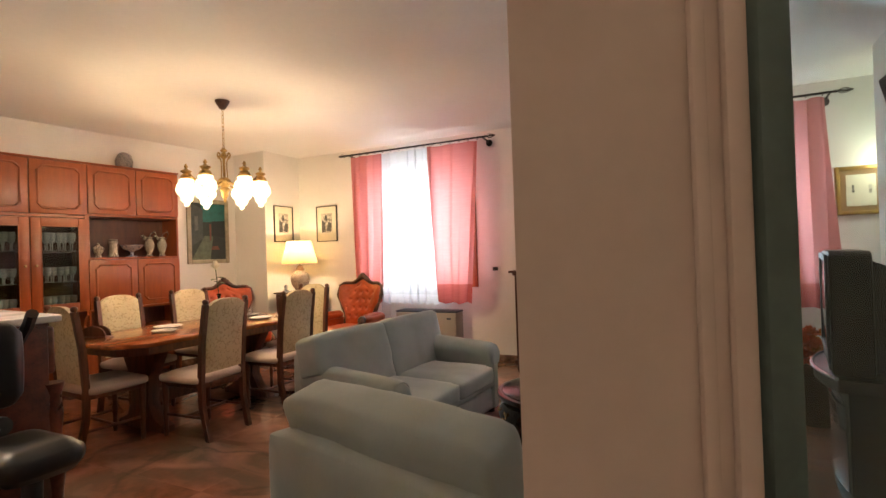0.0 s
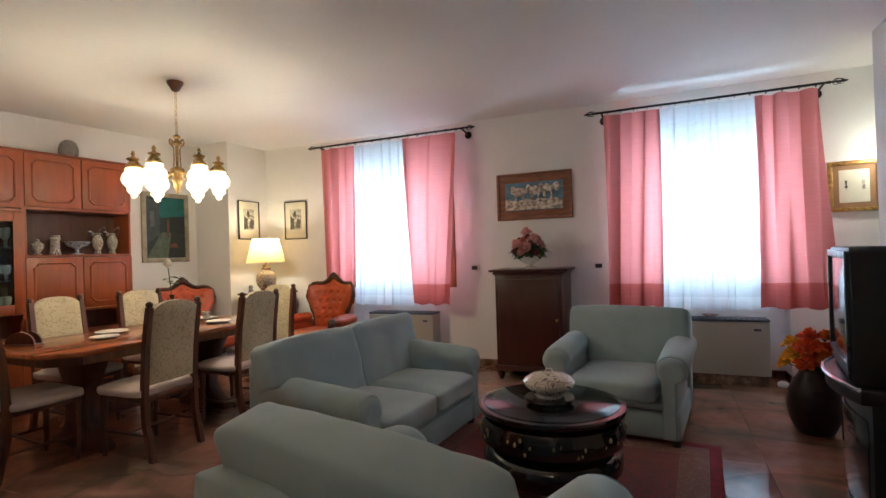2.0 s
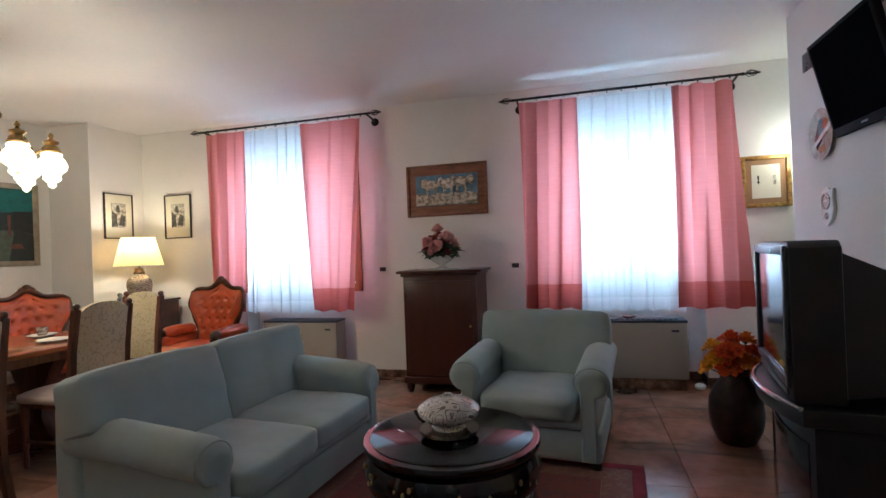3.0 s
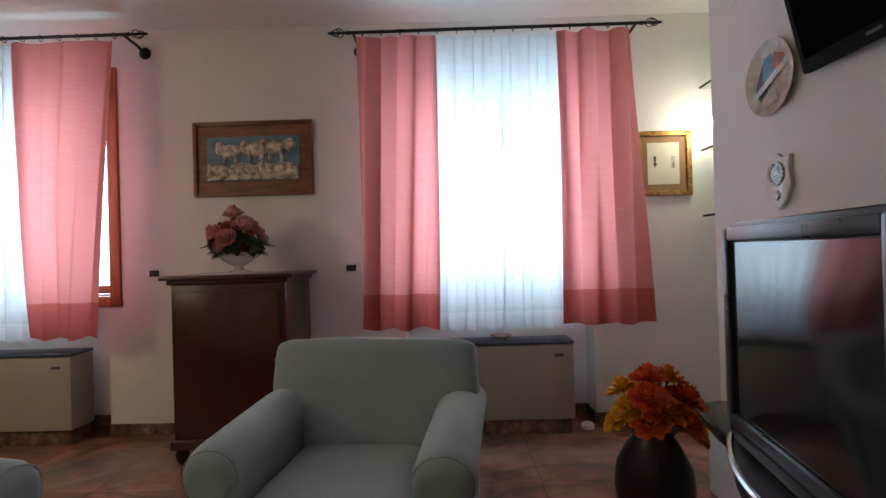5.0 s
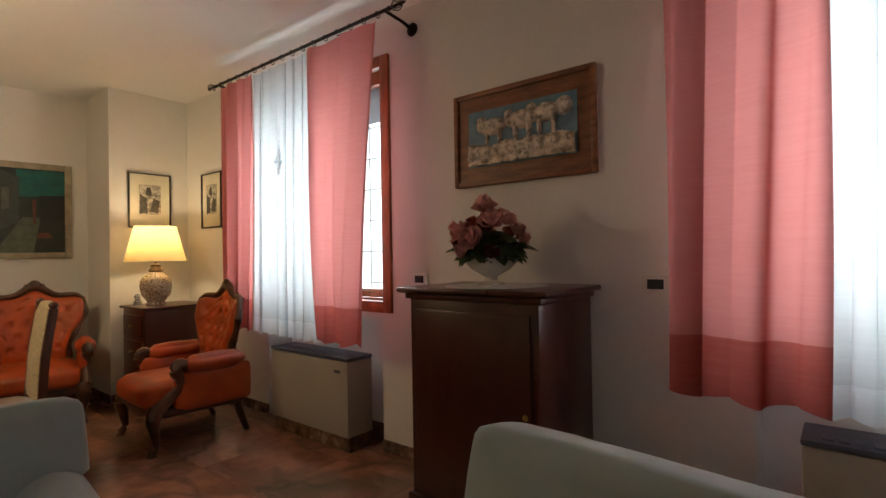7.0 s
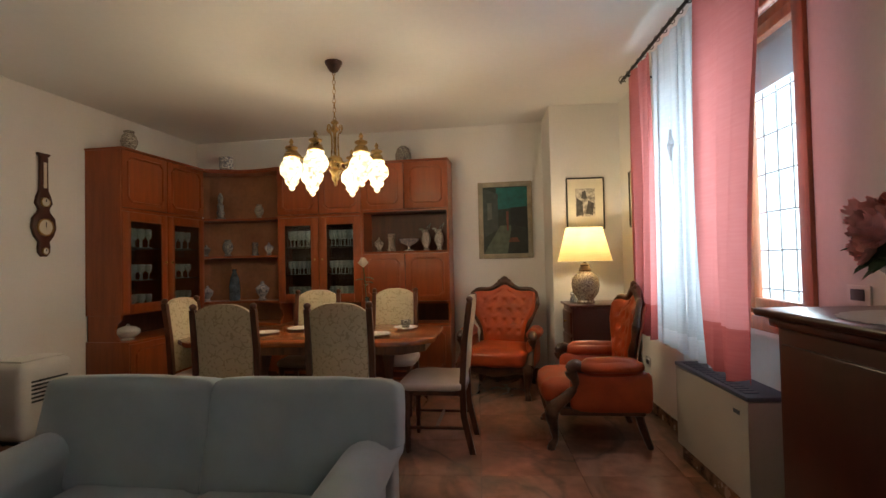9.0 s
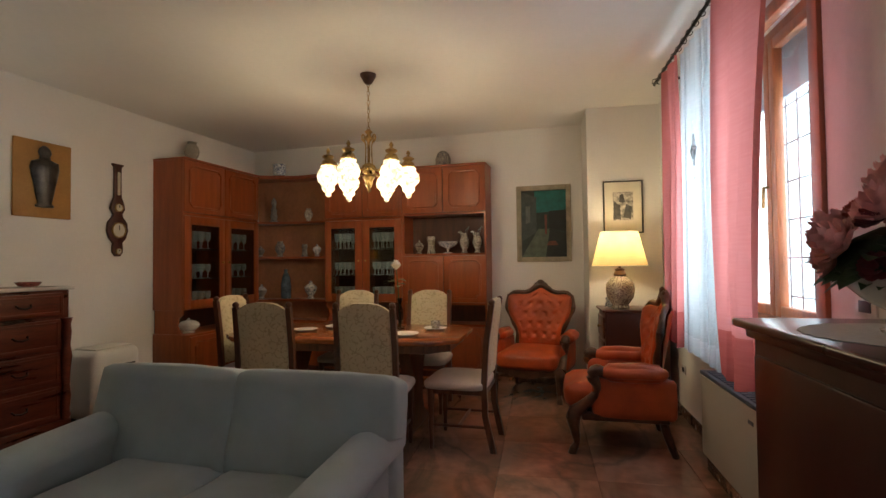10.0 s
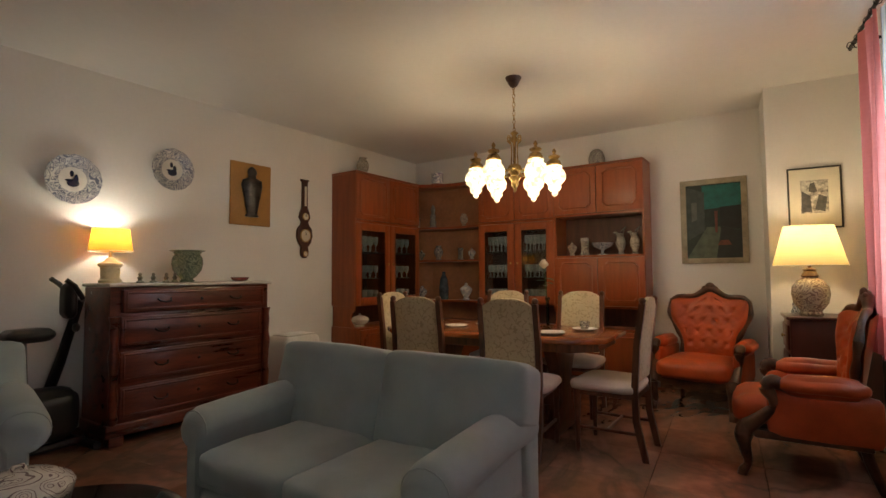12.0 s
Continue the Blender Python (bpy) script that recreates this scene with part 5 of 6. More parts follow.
URN = [(0.04, 0), (0.045, 0.01), (0.03, 0.03), (0.06, 0.08), (0.068, 0.12), (0.055, 0.165), (0.035, 0.19), (0.045, 0.205), (0.042, 0.21)]
ALBARELLO = [(0.04, 0), (0.045, 0.015), (0.036, 0.03), (0.034, 0.12), (0.045, 0.135), (0.036, 0.15), (0.04, 0.165), (0.037, 0.168)]
POT = [(0.055, 0), (0.06, 0.02), (0.058, 0.09), (0.062, 0.10), (0.055, 0.105)]
DOME = [(0.065, 0), (0.075, 0.01), (0.08, 0.08), (0.06, 0.14), (0.03, 0.165), (0.012, 0.17)]
BOTTLE = [(0.045, 0), (0.05, 0.02), (0.052, 0.13), (0.04, 0.22), (0.018, 0.27), (0.02, 0.295), (0.017, 0.30)]
LIDDED = [(0.03, 0), (0.035, 0.01), (0.022, 0.03), (0.05, 0.07), (0.058, 0.10), (0.06, 0.105), (0.045, 0.125), (0.015, 0.145), (0.018, 0.155), (0.006, 0.17)]
FOOTED = [(0.05, 0), (0.055, 0.008), (0.014, 0.02), (0.016, 0.055), (0.09, 0.09), (0.115, 0.13), (0.11, 0.132)]
STATUE = [(0.05, 0), (0.05, 0.02), (0.03, 0.03), (0.045, 0.07), (0.03, 0.11), (0.04, 0.15), (0.02, 0.18), (0.032, 0.23), (0.02, 0.27), (0.008, 0.29)]
M_DARKWARE = plate_mat("dark_painted_ware", (0.10, 0.10, 0.11), (0.45, 0.43, 0.38))
M_BLUEGREY = mat("blue_grey_glaze", (0.07, 0.10, 0.13), 0.2, var=0.3, scale=14, bump=0.01, coat=0.2)
M_GREENWARE = plate_mat("green_painted_ware", (0.22, 0.27, 0.20), (0.06, 0.085, 0.07))
TOP = 2.4355
ware("jar", "small painted ceramic jar standing on the cabinet", "jar", SW @ pose(1.30, 0.17, TOP), scaled(URN, 1.15), M_PAINTEDWARE)
ware("pot", "blue and white cylindrical pot standing on the corner unit", "pot", SW @ pose(0.34, 0.62, TOP + 0.002), scaled(POT, 1.35), M_BLUEWARE)
ware("domed_jar", "dark blue and cream patterned domed jar standing on the cabinet", "jar", SW @ pose(0.17, 2.72, TOP), scaled(DOME, 1.15), plate_mat("dark_dome_ware", (0.42, 0.38, 0.34), (0.035, 0.03, 0.045), -0.3, 34))
# corner shelves
for u, v, z, prof, k, mm, nm, lab in ((0.25, 0.48, 1.856, STATUE, 1.1, M_DARKWARE, "figured_vase", "slender dark painted vase on the upper corner shelf"), (0.30, 0.25, 1.856, ALBARELLO, 0.9, M_BLUEWARE, "small_jar", "small painted jar on the upper corner shelf"), (0.20, 0.95, 1.856, URN, 0.8, M_PAINTEDWARE, "small_jar", "small painted jar on the upper corner shelf"),
                                       (0.30, 0.32, 1.416, LIDDED, 0.85, M_DARKWARE, "small_jar", "small dark ornament on the middle corner shelf"), (0.22, 0.55, 1.416, URN, 0.95, M_DARKWARE, "small_jar", "dark painted jar on the middle corner shelf"), (0.18, 0.88, 1.416, ALBARELLO, 0.95, M_DARKWARE, "small_jar", "dark painted jar on the middle corner shelf"), (0.22, 1.08, 1.416, LIDDED, 0.9, M_BLUEWARE, "small_jar", "small painted jar on the middle corner shelf"),
                                       (0.20, 0.62, 0.886, BOTTLE, 1.25, M_BLUEGREY, "tall_vase", "tall blue-grey glazed vase on the low corner shelf"), (0.34, 0.36, 0.886, LIDDED, 1.1, M_BLUEWARE, "lidded_bowl", "lidded porcelain bowl on the low corner shelf"), (0.24, 1.00, 0.886, LIDDED, 1.35, M_BLUEWARE, "lidded_jar", "lidded porcelain jar on the low corner shelf")):
    ware(nm, lab, "ceramics", SW @ pose(u, v, z), scaled(prof, k), mm, "cabinet ceramics")
# open shelf of the right unit
for v, prof, k, mm, nm, lab in ((2.42, LIDDED, 0.95, M_PAINTEDWARE, "lidded_bowl", "small lidded painted bowl on the open shelf"), (2.57, ALBARELLO, 1.2, M_PAINTEDWARE, "apothecary_jar", "painted apothecary jar on the open shelf"), (2.77, FOOTED, 1.05, M_BLUEWARE, "footed_bowl", "footed painted bowl on the open shelf"), (2.97, URN, 1.1, M_PAINTEDWARE, "ewer", "painted ewer with curled handle on the open shelf"), (3.12, URN, 1.1, M_PAINTEDWARE, "ewer", "painted ewer with curled handle on the open shelf")):
    m = SW @ pose(0.19, v, 1.4242)
    if nm == "ewer":
        t = thing("ewer", lab, "ceramics", m, "cabinet ceramics")
        part("body", lathe(scaled(URN, k * 0.72, k), 20), mm, t)
        part("handle", tube([(0.03, 0.03, 0.20), (0.05, 0.05, 0.27), (0.02, 0.06, 0.30), (0.0, 0.02, 0.27), (0.0, 0.0, 0.23)], 0.006, 6), M_DARKWARE, t)
        part("spout", tube([(-0.02, -0.03, 0.21), (-0.03, -0.06, 0.25), (-0.02, -0.08, 0.24)], [0.02, 0.015, 0.01], 8), mm, t)
    else:
        ware(nm, lab, "ceramics", m, scaled(prof, k), mm, "cabinet ceramics")
# glasses behind the doors
M_CRYSTAL = mat("crystal", (0.80, 0.83, 0.83), 0.08, var=0.1, scale=60, fine=200, bump=0.02, coat=0.6)
GOBLET = [(0.026, 0), (0.028, 0.003), (0.005, 0.008), (0.005, 0.05), (0.022, 0.065), (0.028, 0.09), (0.026, 0.125), (0.024, 0.125), (0.026, 0.09), (0.018, 0.068), (0.002, 0.062)]
goblet_mesh = None
for base_m, width, depth in ((CAB_L, 1.20, 0.38), (CAB_R, 1.01, 0.32)):
    for z in (0.8825, 1.1803, 1.5003):
        for door in (-1, 1):
            for k in range(12):
                x = door * width / 4 + (k % 6 - 2.5) * 0.056 + 0.012 * (k // 6)
                m = base_m @ pose(x, -depth * (0.72 - 0.24 * (k // 6) + 0.08 * (k % 2)), z) @ Matrix.Diagonal((1.12, 1.12, 1.5 if z > 1.4 else 1.25, 1))
                if goblet_mesh is None:
                    ob = link("goblet", lathe(GOBLET, 12), M_CRYSTAL, smooth=True)
                    goblet_mesh = ob.data
                else:
                    ob = new("goblet", goblet_mesh)
                ob.matrix_world = m
                tagged(ob, "crystal stem glass behind the cabinet door", "glass", "cabinet glassware")
# tureen in the recess of the left unit
def tureen(label, m, k, body, handles=True):
    t = thing("tureen", label, "tureen", m)
    part("bowl", lathe(scaled([(0.08, 0), (0.085, 0.012), (0.06, 0.025), (0.11, 0.05), (0.145, 0.085), (0.15, 0.115), (0.142, 0.125)], k), 36), body, t)
    lid = part("lid", lathe(scaled([(0.145, 0.126), (0.14, 0.135), (0.10, 0.165), (0.04, 0.182), (0.012, 0.186)], k), 36), body, t)
    part("knob", tube([(-0.02 * k, 0, 0.184 * k), (-0.012 * k, 0, 0.205 * k), (0.012 * k, 0, 0.205 * k), (0.02 * k, 0, 0.184 * k)], 0.007 * k, 8), body, lid)
    if handles:
        for s in (-1, 1):
            part("handle", tube([(s * 0.135 * k, -0.03 * k, 0.09 * k), (s * 0.18 * k, -0.02 * k, 0.10 * k), (s * 0.18 * k, 0.02 * k, 0.10 * k), (s * 0.135 * k, 0.03 * k, 0.09 * k)], 0.008 * k, 8), body, t)
    return t


tureen("white porcelain lidded tureen in the cabinet recess", SW @ pose(1.48, 0.30, 0.6185), 0.72, M_PORC)
tureen("white painted porcelain tureen on the round coffee table", pose(0.235, 4.63, 0.5285) @ Matrix.Diagonal((0.92, 0.92, 0.72, 1)), 1.0, M_FLOWERWARE, False)
t = thing("tureen_stand", "low black lacquered stand under the tureen", "stand", pose(0.235, 4.63, 0.4878))
part("top", lathe([(0.12, 0.026), (0.135, 0.030), (0.13, 0.040)], 32), M_EBONY, t)
for k in range(4):
    a = radians(90 * k + 30)
    part("foot", tube([(0.10 * math.cos(a), 0.10 * math.sin(a), 0.028), (0.12 * math.cos(a), 0.12 * math.sin(a), 0.0)], 0.010, 6), M_EBONY, t)

# things on the chest
ware("urn", "green painted ceramic urn with small handles on the chest", "urn", SW @ pose(3.52, 0.25, 1.1722), [(0.055, 0), (0.06, 0.012), (0.045, 0.022), (0.075, 0.05), (0.112, 0.10), (0.124, 0.155), (0.118, 0.205), (0.100, 0.235), (0.112, 0.255), (0.138, 0.262), (0.138, 0.268), (0.118, 0.270)], M_GREENWARE, seg=28)
ware("ashtray", "small reddish ceramic bowl on the chest", "bowl", SW @ pose(3.02, 0.25, 1.1722), [(0.05, 0), (0.07, 0.012), (0.085, 0.035), (0.08, 0.037), (0.05, 0.016), (0.01, 0.014)], plate_mat("red_bowl", (0.30, 0.07, 0.05), (0.10, 0.03, 0.03)), seg=24)
for k, u in enumerate((3.92, 3.83, 3.72, 3.66)):
    t = thing("figurine", "small grey metal figurine on the chest", "figurine", SW @ pose(u, 0.30 + 0.02 * (k % 2), 1.172), "chest figurines")
    bm = lathe([(0.025, 0), (0.03, 0.008), (0.012, 0.02), (0.02, 0.04), (0.01, 0.055), (0.014, 0.068), (0.004, 0.08)], 10)
    part("body", bm, mat("pewter", (0.20, 0.20, 0.18), 0.4, metal=0.5, var=0.3, scale=40, bump=0.1), t)

# set on the dining table
t = thing("bud_vase", "slim glass vase with one white rose on the table", "vase", pose(-3.25, 5.10, 0.76))
part("glass", lathe([(0.035, 0), (0.038, 0.008), (0.015, 0.03), (0.014, 0.22), (0.024, 0.26), (0.022, 0.26), (0.012, 0.22), (0.012, 0.03), (0.002, 0.02)], 16), M_TINT, t)
part("stem", tube([(0, 0, 0.03), (0.003, -0.01, 0.3), (-0.005, -0.03, 0.52)], 0.004, 6), M_GREEN, t)


def petal_flower(center, r, layers, squash, seed, tilt=None, spread=0.75):
    """Flower of curled petals, layer on layer."""
    rnd = random.Random(seed)
    bm = bmesh.new()
    c = Vector(center)
    base = []
    for L in range(layers):
        n = 5 + L * 2
        for k in range(n):
            a = 6.283 * k / n + L * 0.6 + rnd.uniform(-0.15, 0.15)
            op = (0.25 + spread * L / max(1, layers - 1))
            w = r * (0.55 + 0.15 * rnd.random())
            rows = []
            for i in range(4):
                f = i / 3
                rad = r * op * math.sin(f * 1.35) * 1.0 + 0.002
                z = r * squash * (f * (1.25 - op * 0.9) - 0.25 * op * f * f)
                half = w * math.sin(0.35 + f * 2.3) * 0.55
                row = []
                for s in (-1, -0.3, 0.3, 1):
                    aa = a + s * half / max(rad, r * 0.35)
                    p = Vector((rad * math.cos(aa), rad * math.sin(aa), z + (0.12 * r * s * s) + rnd.uniform(-0.02, 0.02) * r))
                    row.append(bm.verts.new((tilt @ p if tilt is not None else p) + c))
                rows.append(row)
            for p, q in zip(rows, rows[1:]):
                for i in range(3):
                    bm.faces.new((p[i], p[i + 1], q[i + 1], q[i]))
            base += rows[0]
    bmesh.ops.pointmerge(bm, verts=base, merge_co=c)      # all petals grow from one point
    return bm


def leaf(base, way, size, bm=None):
    bm = bm or bmesh.new()
    b, w = Vector(base), Vector(way).normalized()
    side = w.cross(Vector((0, 0, 1)))
    side = side.normalized() if side.length > 0.1 else Vector((1, 0, 0))
    up = side.cross(w)
    prev = None
    for i in range(6):
        f = i / 5
        hw = 0.32 * size * math.sin(3.14 * min(1, f * 0.97 + 0.03)) ** 0.8
        c = b + w * size * f + up * (-0.25 * size * f * f)
        row = [bm.verts.new(c - side * hw + up * hw * 0.3), bm.verts.new(c), bm.verts.new(c + side * hw + up * hw * 0.3)]
        if prev:
            for k in (0, 1):
                bm.faces.new((prev[k], prev[k + 1], row[k + 1], row[k]))
        prev = row
    return bm


M_ROSEW = mat("white_petal", (0.78, 0.74, 0.62), 0.6, var=0.06, scale=30, bump=0.02)
part("rose", petal_flower((-0.005, -0.03, 0.50), 0.062, 5, 1.35, 5, None, 0.42), M_ROSEW, t, "white rose bloom")
for k, w in enumerate(((1, 0.4, 0.2), (-0.8, 0.7, 0.1), (0.3, -1, 0.2), (0.2, 1.0, 0.0))):
    part("leaf", leaf((0, -0.02, 0.36 + 0.02 * k), w, 0.085), M_GREEN, t)
for x, y, r, nm, lab in ((-2.85, 5.25, 0.11, "plate", "white china plate laid on the table"), (-3.20, 5.42, 0.10, "saucer", "white china saucer laid on the table"), (-3.25, 4.55, 0.12, "plate", "white china plate laid on the table"), (-3.02, 4.35, 0.10, "plate", "white china plate laid on the table")):
    ware(nm, lab, "plate", pose(x, y, 0.7602), [(r * 0.6, 0), (r * 0.7, 0.004), (r, 0.018), (r * 0.98, 0.021), (r * 0.65, 0.008), (0.005, 0.007)], M_PORC, "table ware", 28)
ware("cup", "painted china cup on its saucer", "cup", pose(-3.20, 5.42, 0.7685), [(0.025, 0), (0.028, 0.005), (0.036, 0.03), (0.04, 0.065), (0.037, 0.065), (0.033, 0.03), (0.005, 0.008)], M_PAINTEDWARE, "table ware")
t = thing("napkin_holder", "dark wooden arched holder standing on the table", "holder", pose(-3.32, 3.98, 0.76, 0, 0, 20))
for s in (-1, 1):
    part("arch", slab([(0.11 * math.cos(a), 0.015 + 0.085 * math.sin(a)) for a in [3.14 * k / 10 for k in range(11)]], s * 0.03 - 0.006, s * 0.03 + 0.006, 0, "y"), M_CHAIRWOOD, t)
part("base", boxed((-0.12, -0.045, 0), (0.12, 0.045, 0.0145), 0.004), M_CHAIRWOOD, t)

# ---------------------------------------------------------------- orange leather armchairs


def carved_armchair(label, m):
    """Rococo armchair, buttoned leather back, facing its own -y."""
    t = thing("leather_armchair", label, "armchair", m, "leather armchairs")
    part("seat_cushion", cushion((-0.285, -0.40, 0.285), (0.285, 0.20, 0.45), 0.055, 0.022), M_LEATHER, t)

    def half_width(f):
        k = max(0.0, min(1.0, (f - 0.22) / 0.60))
        return 0.222 + 0.118 * k * k * (3 - 2 * k) - 0.10 * max(0.0, f - 0.92)

    def crest(u):
        return 0.985 + 0.060 * math.exp(-(u / 0.30) ** 2) + 0.014 * math.cos(u * 6.0) * (1 - u * u) - 0.035 * abs(u) ** 8

    nx, nz = 36, 40
    lean = lambda z: 0.19 + 0.17 * (z - 0.42)
    bm = bmesh.new()
    grid = []
    for j in range(nz + 1):
        f = j / nz
        row = []
        for i in range(nx + 1):
            u = 2 * i / nx - 1
            z = 0.42 + (crest(u) - 0.42) * f
            x = u * half_width(f)
            # diamond buttoning in the inner field, smooth roll near the edge
            gx, gz = x / 0.105, (z - 0.45) / 0.105
            d = 0.0
            if abs(u) < 0.82 and 0.08 < f < 0.90:
                row_k = round(gz)
                off = 0.5 if row_k % 2 else 0.0
                dx, dz = gx - off - round(gx - off), gz - row_k
                d = -0.030 * math.exp(-(dx * dx + dz * dz) / 0.035) - 0.009 * math.exp(-((abs(dx) - 0.9 * abs(dz)) ** 2) / 0.006)
            e = min(1.0, 5 * min(1 - abs(u), f, 1 - f))
            bulge = 0.055 * e ** 0.5 - 0.045 * (1 - u * u) * 0.6
            wing = -0.07 * abs(u) ** 3 * min(1, f * 1.4)
            row.append(bm.verts.new((x, lean(z) - bulge - d * 0.95 * 1.0 + wing, z)))
        grid.append(row)
    for j in range(nz):
        for i in range(nx):
            bm.faces.new((grid[j][i], grid[j][i + 1], grid[j + 1][i + 1], grid[j + 1][i]))
    part("backrest", bm, M_LEATHER, t, "buttoned orange leather")
    bm = bmesh.new()
    gb = []
    for j in range(11):
        f = j / 10
        row = []
        for i in range(9):
            u = 2 * i / 8 - 1
            z = 0.30 + (crest(u) - 0.30) * f
            row.append(bm.verts.new((u * half_width(f) * 0.99, lean(z) + 0.055 - 0.07 * abs(u) ** 3 * min(1, f * 1.4), z)))
        gb.append(row)
    for j in range(10):
        for i in range(8):
            bm.faces.new((gb[j][i], gb[j][i + 1], gb[j + 1][i + 1], gb[j + 1][i]))
    part("back_cover", bm, M_LEATHER, t)
    pts, rad = [], []
    for s in (1,):
        for k in range(15):
            f = 0.02 + 0.98 * k / 14
            u = -1.0
            z = 0.42 + (crest(u) - 0.42) * f
            pts.append((-half_width(f) - 0.012, lean(z) - 0.05 * min(1, f * 1.4), z))
            rad.append(0.022 + 0.006 * math.sin(k * 1.3))
        for k in range(1, 16):
            u = -1 + 2 * k / 16
            z = crest(u) + 0.012
            pts.append((u * half_width(1.0), lean(z) - 0.05 * abs(u) ** 3, z))
            rad.append(0.022 + 0.014 * max(0, 1 - abs(u) * 2.2))
        for k in range(14, -1, -1):
            f = 0.02 + 0.98 * k / 14
            z = 0.42 + (crest(1.0) - 0.42) * f
            pts.append((half_width(f) + 0.012, lean(z) - 0.05 * min(1, f * 1.4), z))
            rad.append(0.022 + 0.006 * math.sin(k * 1.3))
    part("back_frame", tube(pts, rad, 10), M_CARVED, t, "carved dark walnut frame")
    bm = bmesh.new()
    for u, r in ((-0.28, 0.022), (-0.14, 0.03), (0, 0.04), (0.14, 0.03), (0.28, 0.022)):
        ball(bm, (u * 0.3, lean(1.05) - 0.008, crest(u) + 0.022 + r * 0.25), r, 2, (1.1, 0.55, 0.9))
    part("crest_carving", bm, M_CARVED, t)
    for s in (-1, 1):
        part("side_panel", cushion((s * 0.325 - 0.035, -0.22, 0.25), (s * 0.325 + 0.035, 0.30, 0.53), 0.03, 0.012, 4), M_LEATHER, t)
        part("arm_pad", cushion((s * 0.345 - 0.058, -0.16, 0.515), (s * 0.345 + 0.058, 0.24, 0.615), 0.048, 0.018, 4), M_LEATHER, t)
        part("arm_support", carved_bar([(s * 0.345, -0.12, 0.545), (s * 0.35, -0.195, 0.575), (s * 0.352, -0.225, 0.535), (s * 0.345, -0.195, 0.475), (s * 0.338, -0.20, 0.42), (s * 0.332, -0.26, 0.355), (s * 0.33, -0.335, 0.29)], [0.03, 0.044, 0.042, 0.030, 0.028, 0.036, 0.048], 10), M_CARVED, t)
        part("front_leg", carved_bar([(s * 0.31, -0.33, 0.30), (s * 0.325, -0.355, 0.24), (s * 0.315, -0.345, 0.15), (s * 0.31, -0.335, 0.07), (s * 0.32, -0.36, 0.025), (s * 0.32, -0.365, 0.0)], [0.05, 0.048, 0.032, 0.022, 0.028, 0.03], 10), M_CARVED, t)
        part("back_leg", carved_bar([(s * 0.28, 0.22, 0.32), (s * 0.28, 0.24, 0.18), (s * 0.285, 0.30, 0.0)], [0.035, 0.028, 0.022], 8), M_CARVED, t)
        part("side_rail", boxed((s * 0.325 - 0.03, -0.30, 0.235), (s * 0.325 + 0.03, 0.26, 0.285), 0.012), M_CARVED, t)
    out = [(-0.31, 0.30), (-0.31, 0.25), (-0.2, 0.24), (-0.1, 0.215), (0, 0.20), (0.1, 0.215), (0.2, 0.24), (0.31, 0.25), (0.31, 0.30)]
    part("apron", slab(out, -0.365, -0.325, 0.008, "y"), M_CARVED, t)
    part("seat_base", boxed((-0.30, -0.32, 0.24), (0.30, 0.24, 0.31), 0.01), M_CARVED, t)
    return t


carved_armchair("orange buttoned leather armchair with carved dark frame, by the wall", pose(-4.30, 6.22, 0, 0, 0, 76))
carved_armchair("orange buttoned leather armchair with carved dark frame, by the window", pose(-2.98, 6.86, 0, 0, 0, -3))

# ---------------------------------------------------------------- television corner and fireplace
M_SCREEN = mat("dark_screen", (0.012, 0.014, 0.018), 0.06, var=0.1, scale=3, fine=20, bump=0, coat=0.8)
M_CHROME = mat("brushed_chrome", (0.62, 0.63, 0.65), 0.18, metal=1.0, var=0.08, scale=10, fine=200, bump=0.005)
TV = pose(1.63, 5.02, 0, 0, 0, -99)      # local -y looks into the room (-x)


def bowed(x0, x1, z0, z1, y, bow, depth, n=12, inset=0.0):
    """A block whose front bows out towards -y."""
    out = []
    for i in range(n + 1):
        u = 2 * i / n - 1
        out.append((x0 + (x1 - x0) * i / n, y - bow * (1 - u * u)))
    return slab(out + [(x1, y + depth), (x0, y + depth)], z0, z1, 0.006)


t = thing("tv_stand", "black television stand with a chrome-edged bowed shelf", "stand", TV)
part("body", bowed(-0.37, 0.37, 0.02, 0.60, 0.06, 0.05, 0.44), M_BLACKPL, t)
part("top", bowed(-0.40, 0.40, 0.60, 0.665, 0.02, 0.09, 0.50), M_BLACKPL, t)
part("chrome_edge", tube([(-0.40 + 0.8 * i / 16, 0.014 - 0.09 * (1 - (2 * i / 16 - 1) ** 2), 0.668) for i in range(17)], 0.010, 8), M_CHROME, t, "bright chrome edge strip")
part("door", bowed(-0.33, 0.33, 0.10, 0.52, 0.045, 0.05, 0.02), M_SCREEN, t, "dark glass door")

t = thing("television", "black tube television on its stand, switched off", "television", TV @ pose(0, 0, 0.678))
part("front_shell", slab([(-0.355, 0.0), (0.355, 0.0), (0.36, 0.03), (0.36, 0.585), (0.33, 0.61), (-0.33, 0.61), (-0.36, 0.585), (-0.36, 0.03)], 0.0, 0.17, 0.014, "y"), M_BLACKPL, t)
bm = bmesh.new()
frame_ring(bm, -0.345, 0.345, 0.05, 0.595, 0.035, -0.016, -0.0005, 0.006)
part("bezel", bm, M_GREYPL, t, "dark grey front bezel")
bm = bmesh.new()
g = [[bm.verts.new((-0.305 + 0.61 * i / 14, -0.004 - 0.010 * (1 - (2 * i / 14 - 1) ** 2) * (1 - (2 * j / 10 - 1) ** 2), 0.09 + 0.465 * j / 10)) for i in range(15)] for j in range(11)]
for j in range(10):
    for i in range(14):
        bm.faces.new((g[j][i], g[j][i + 1], g[j + 1][i + 1], g[j + 1][i]))
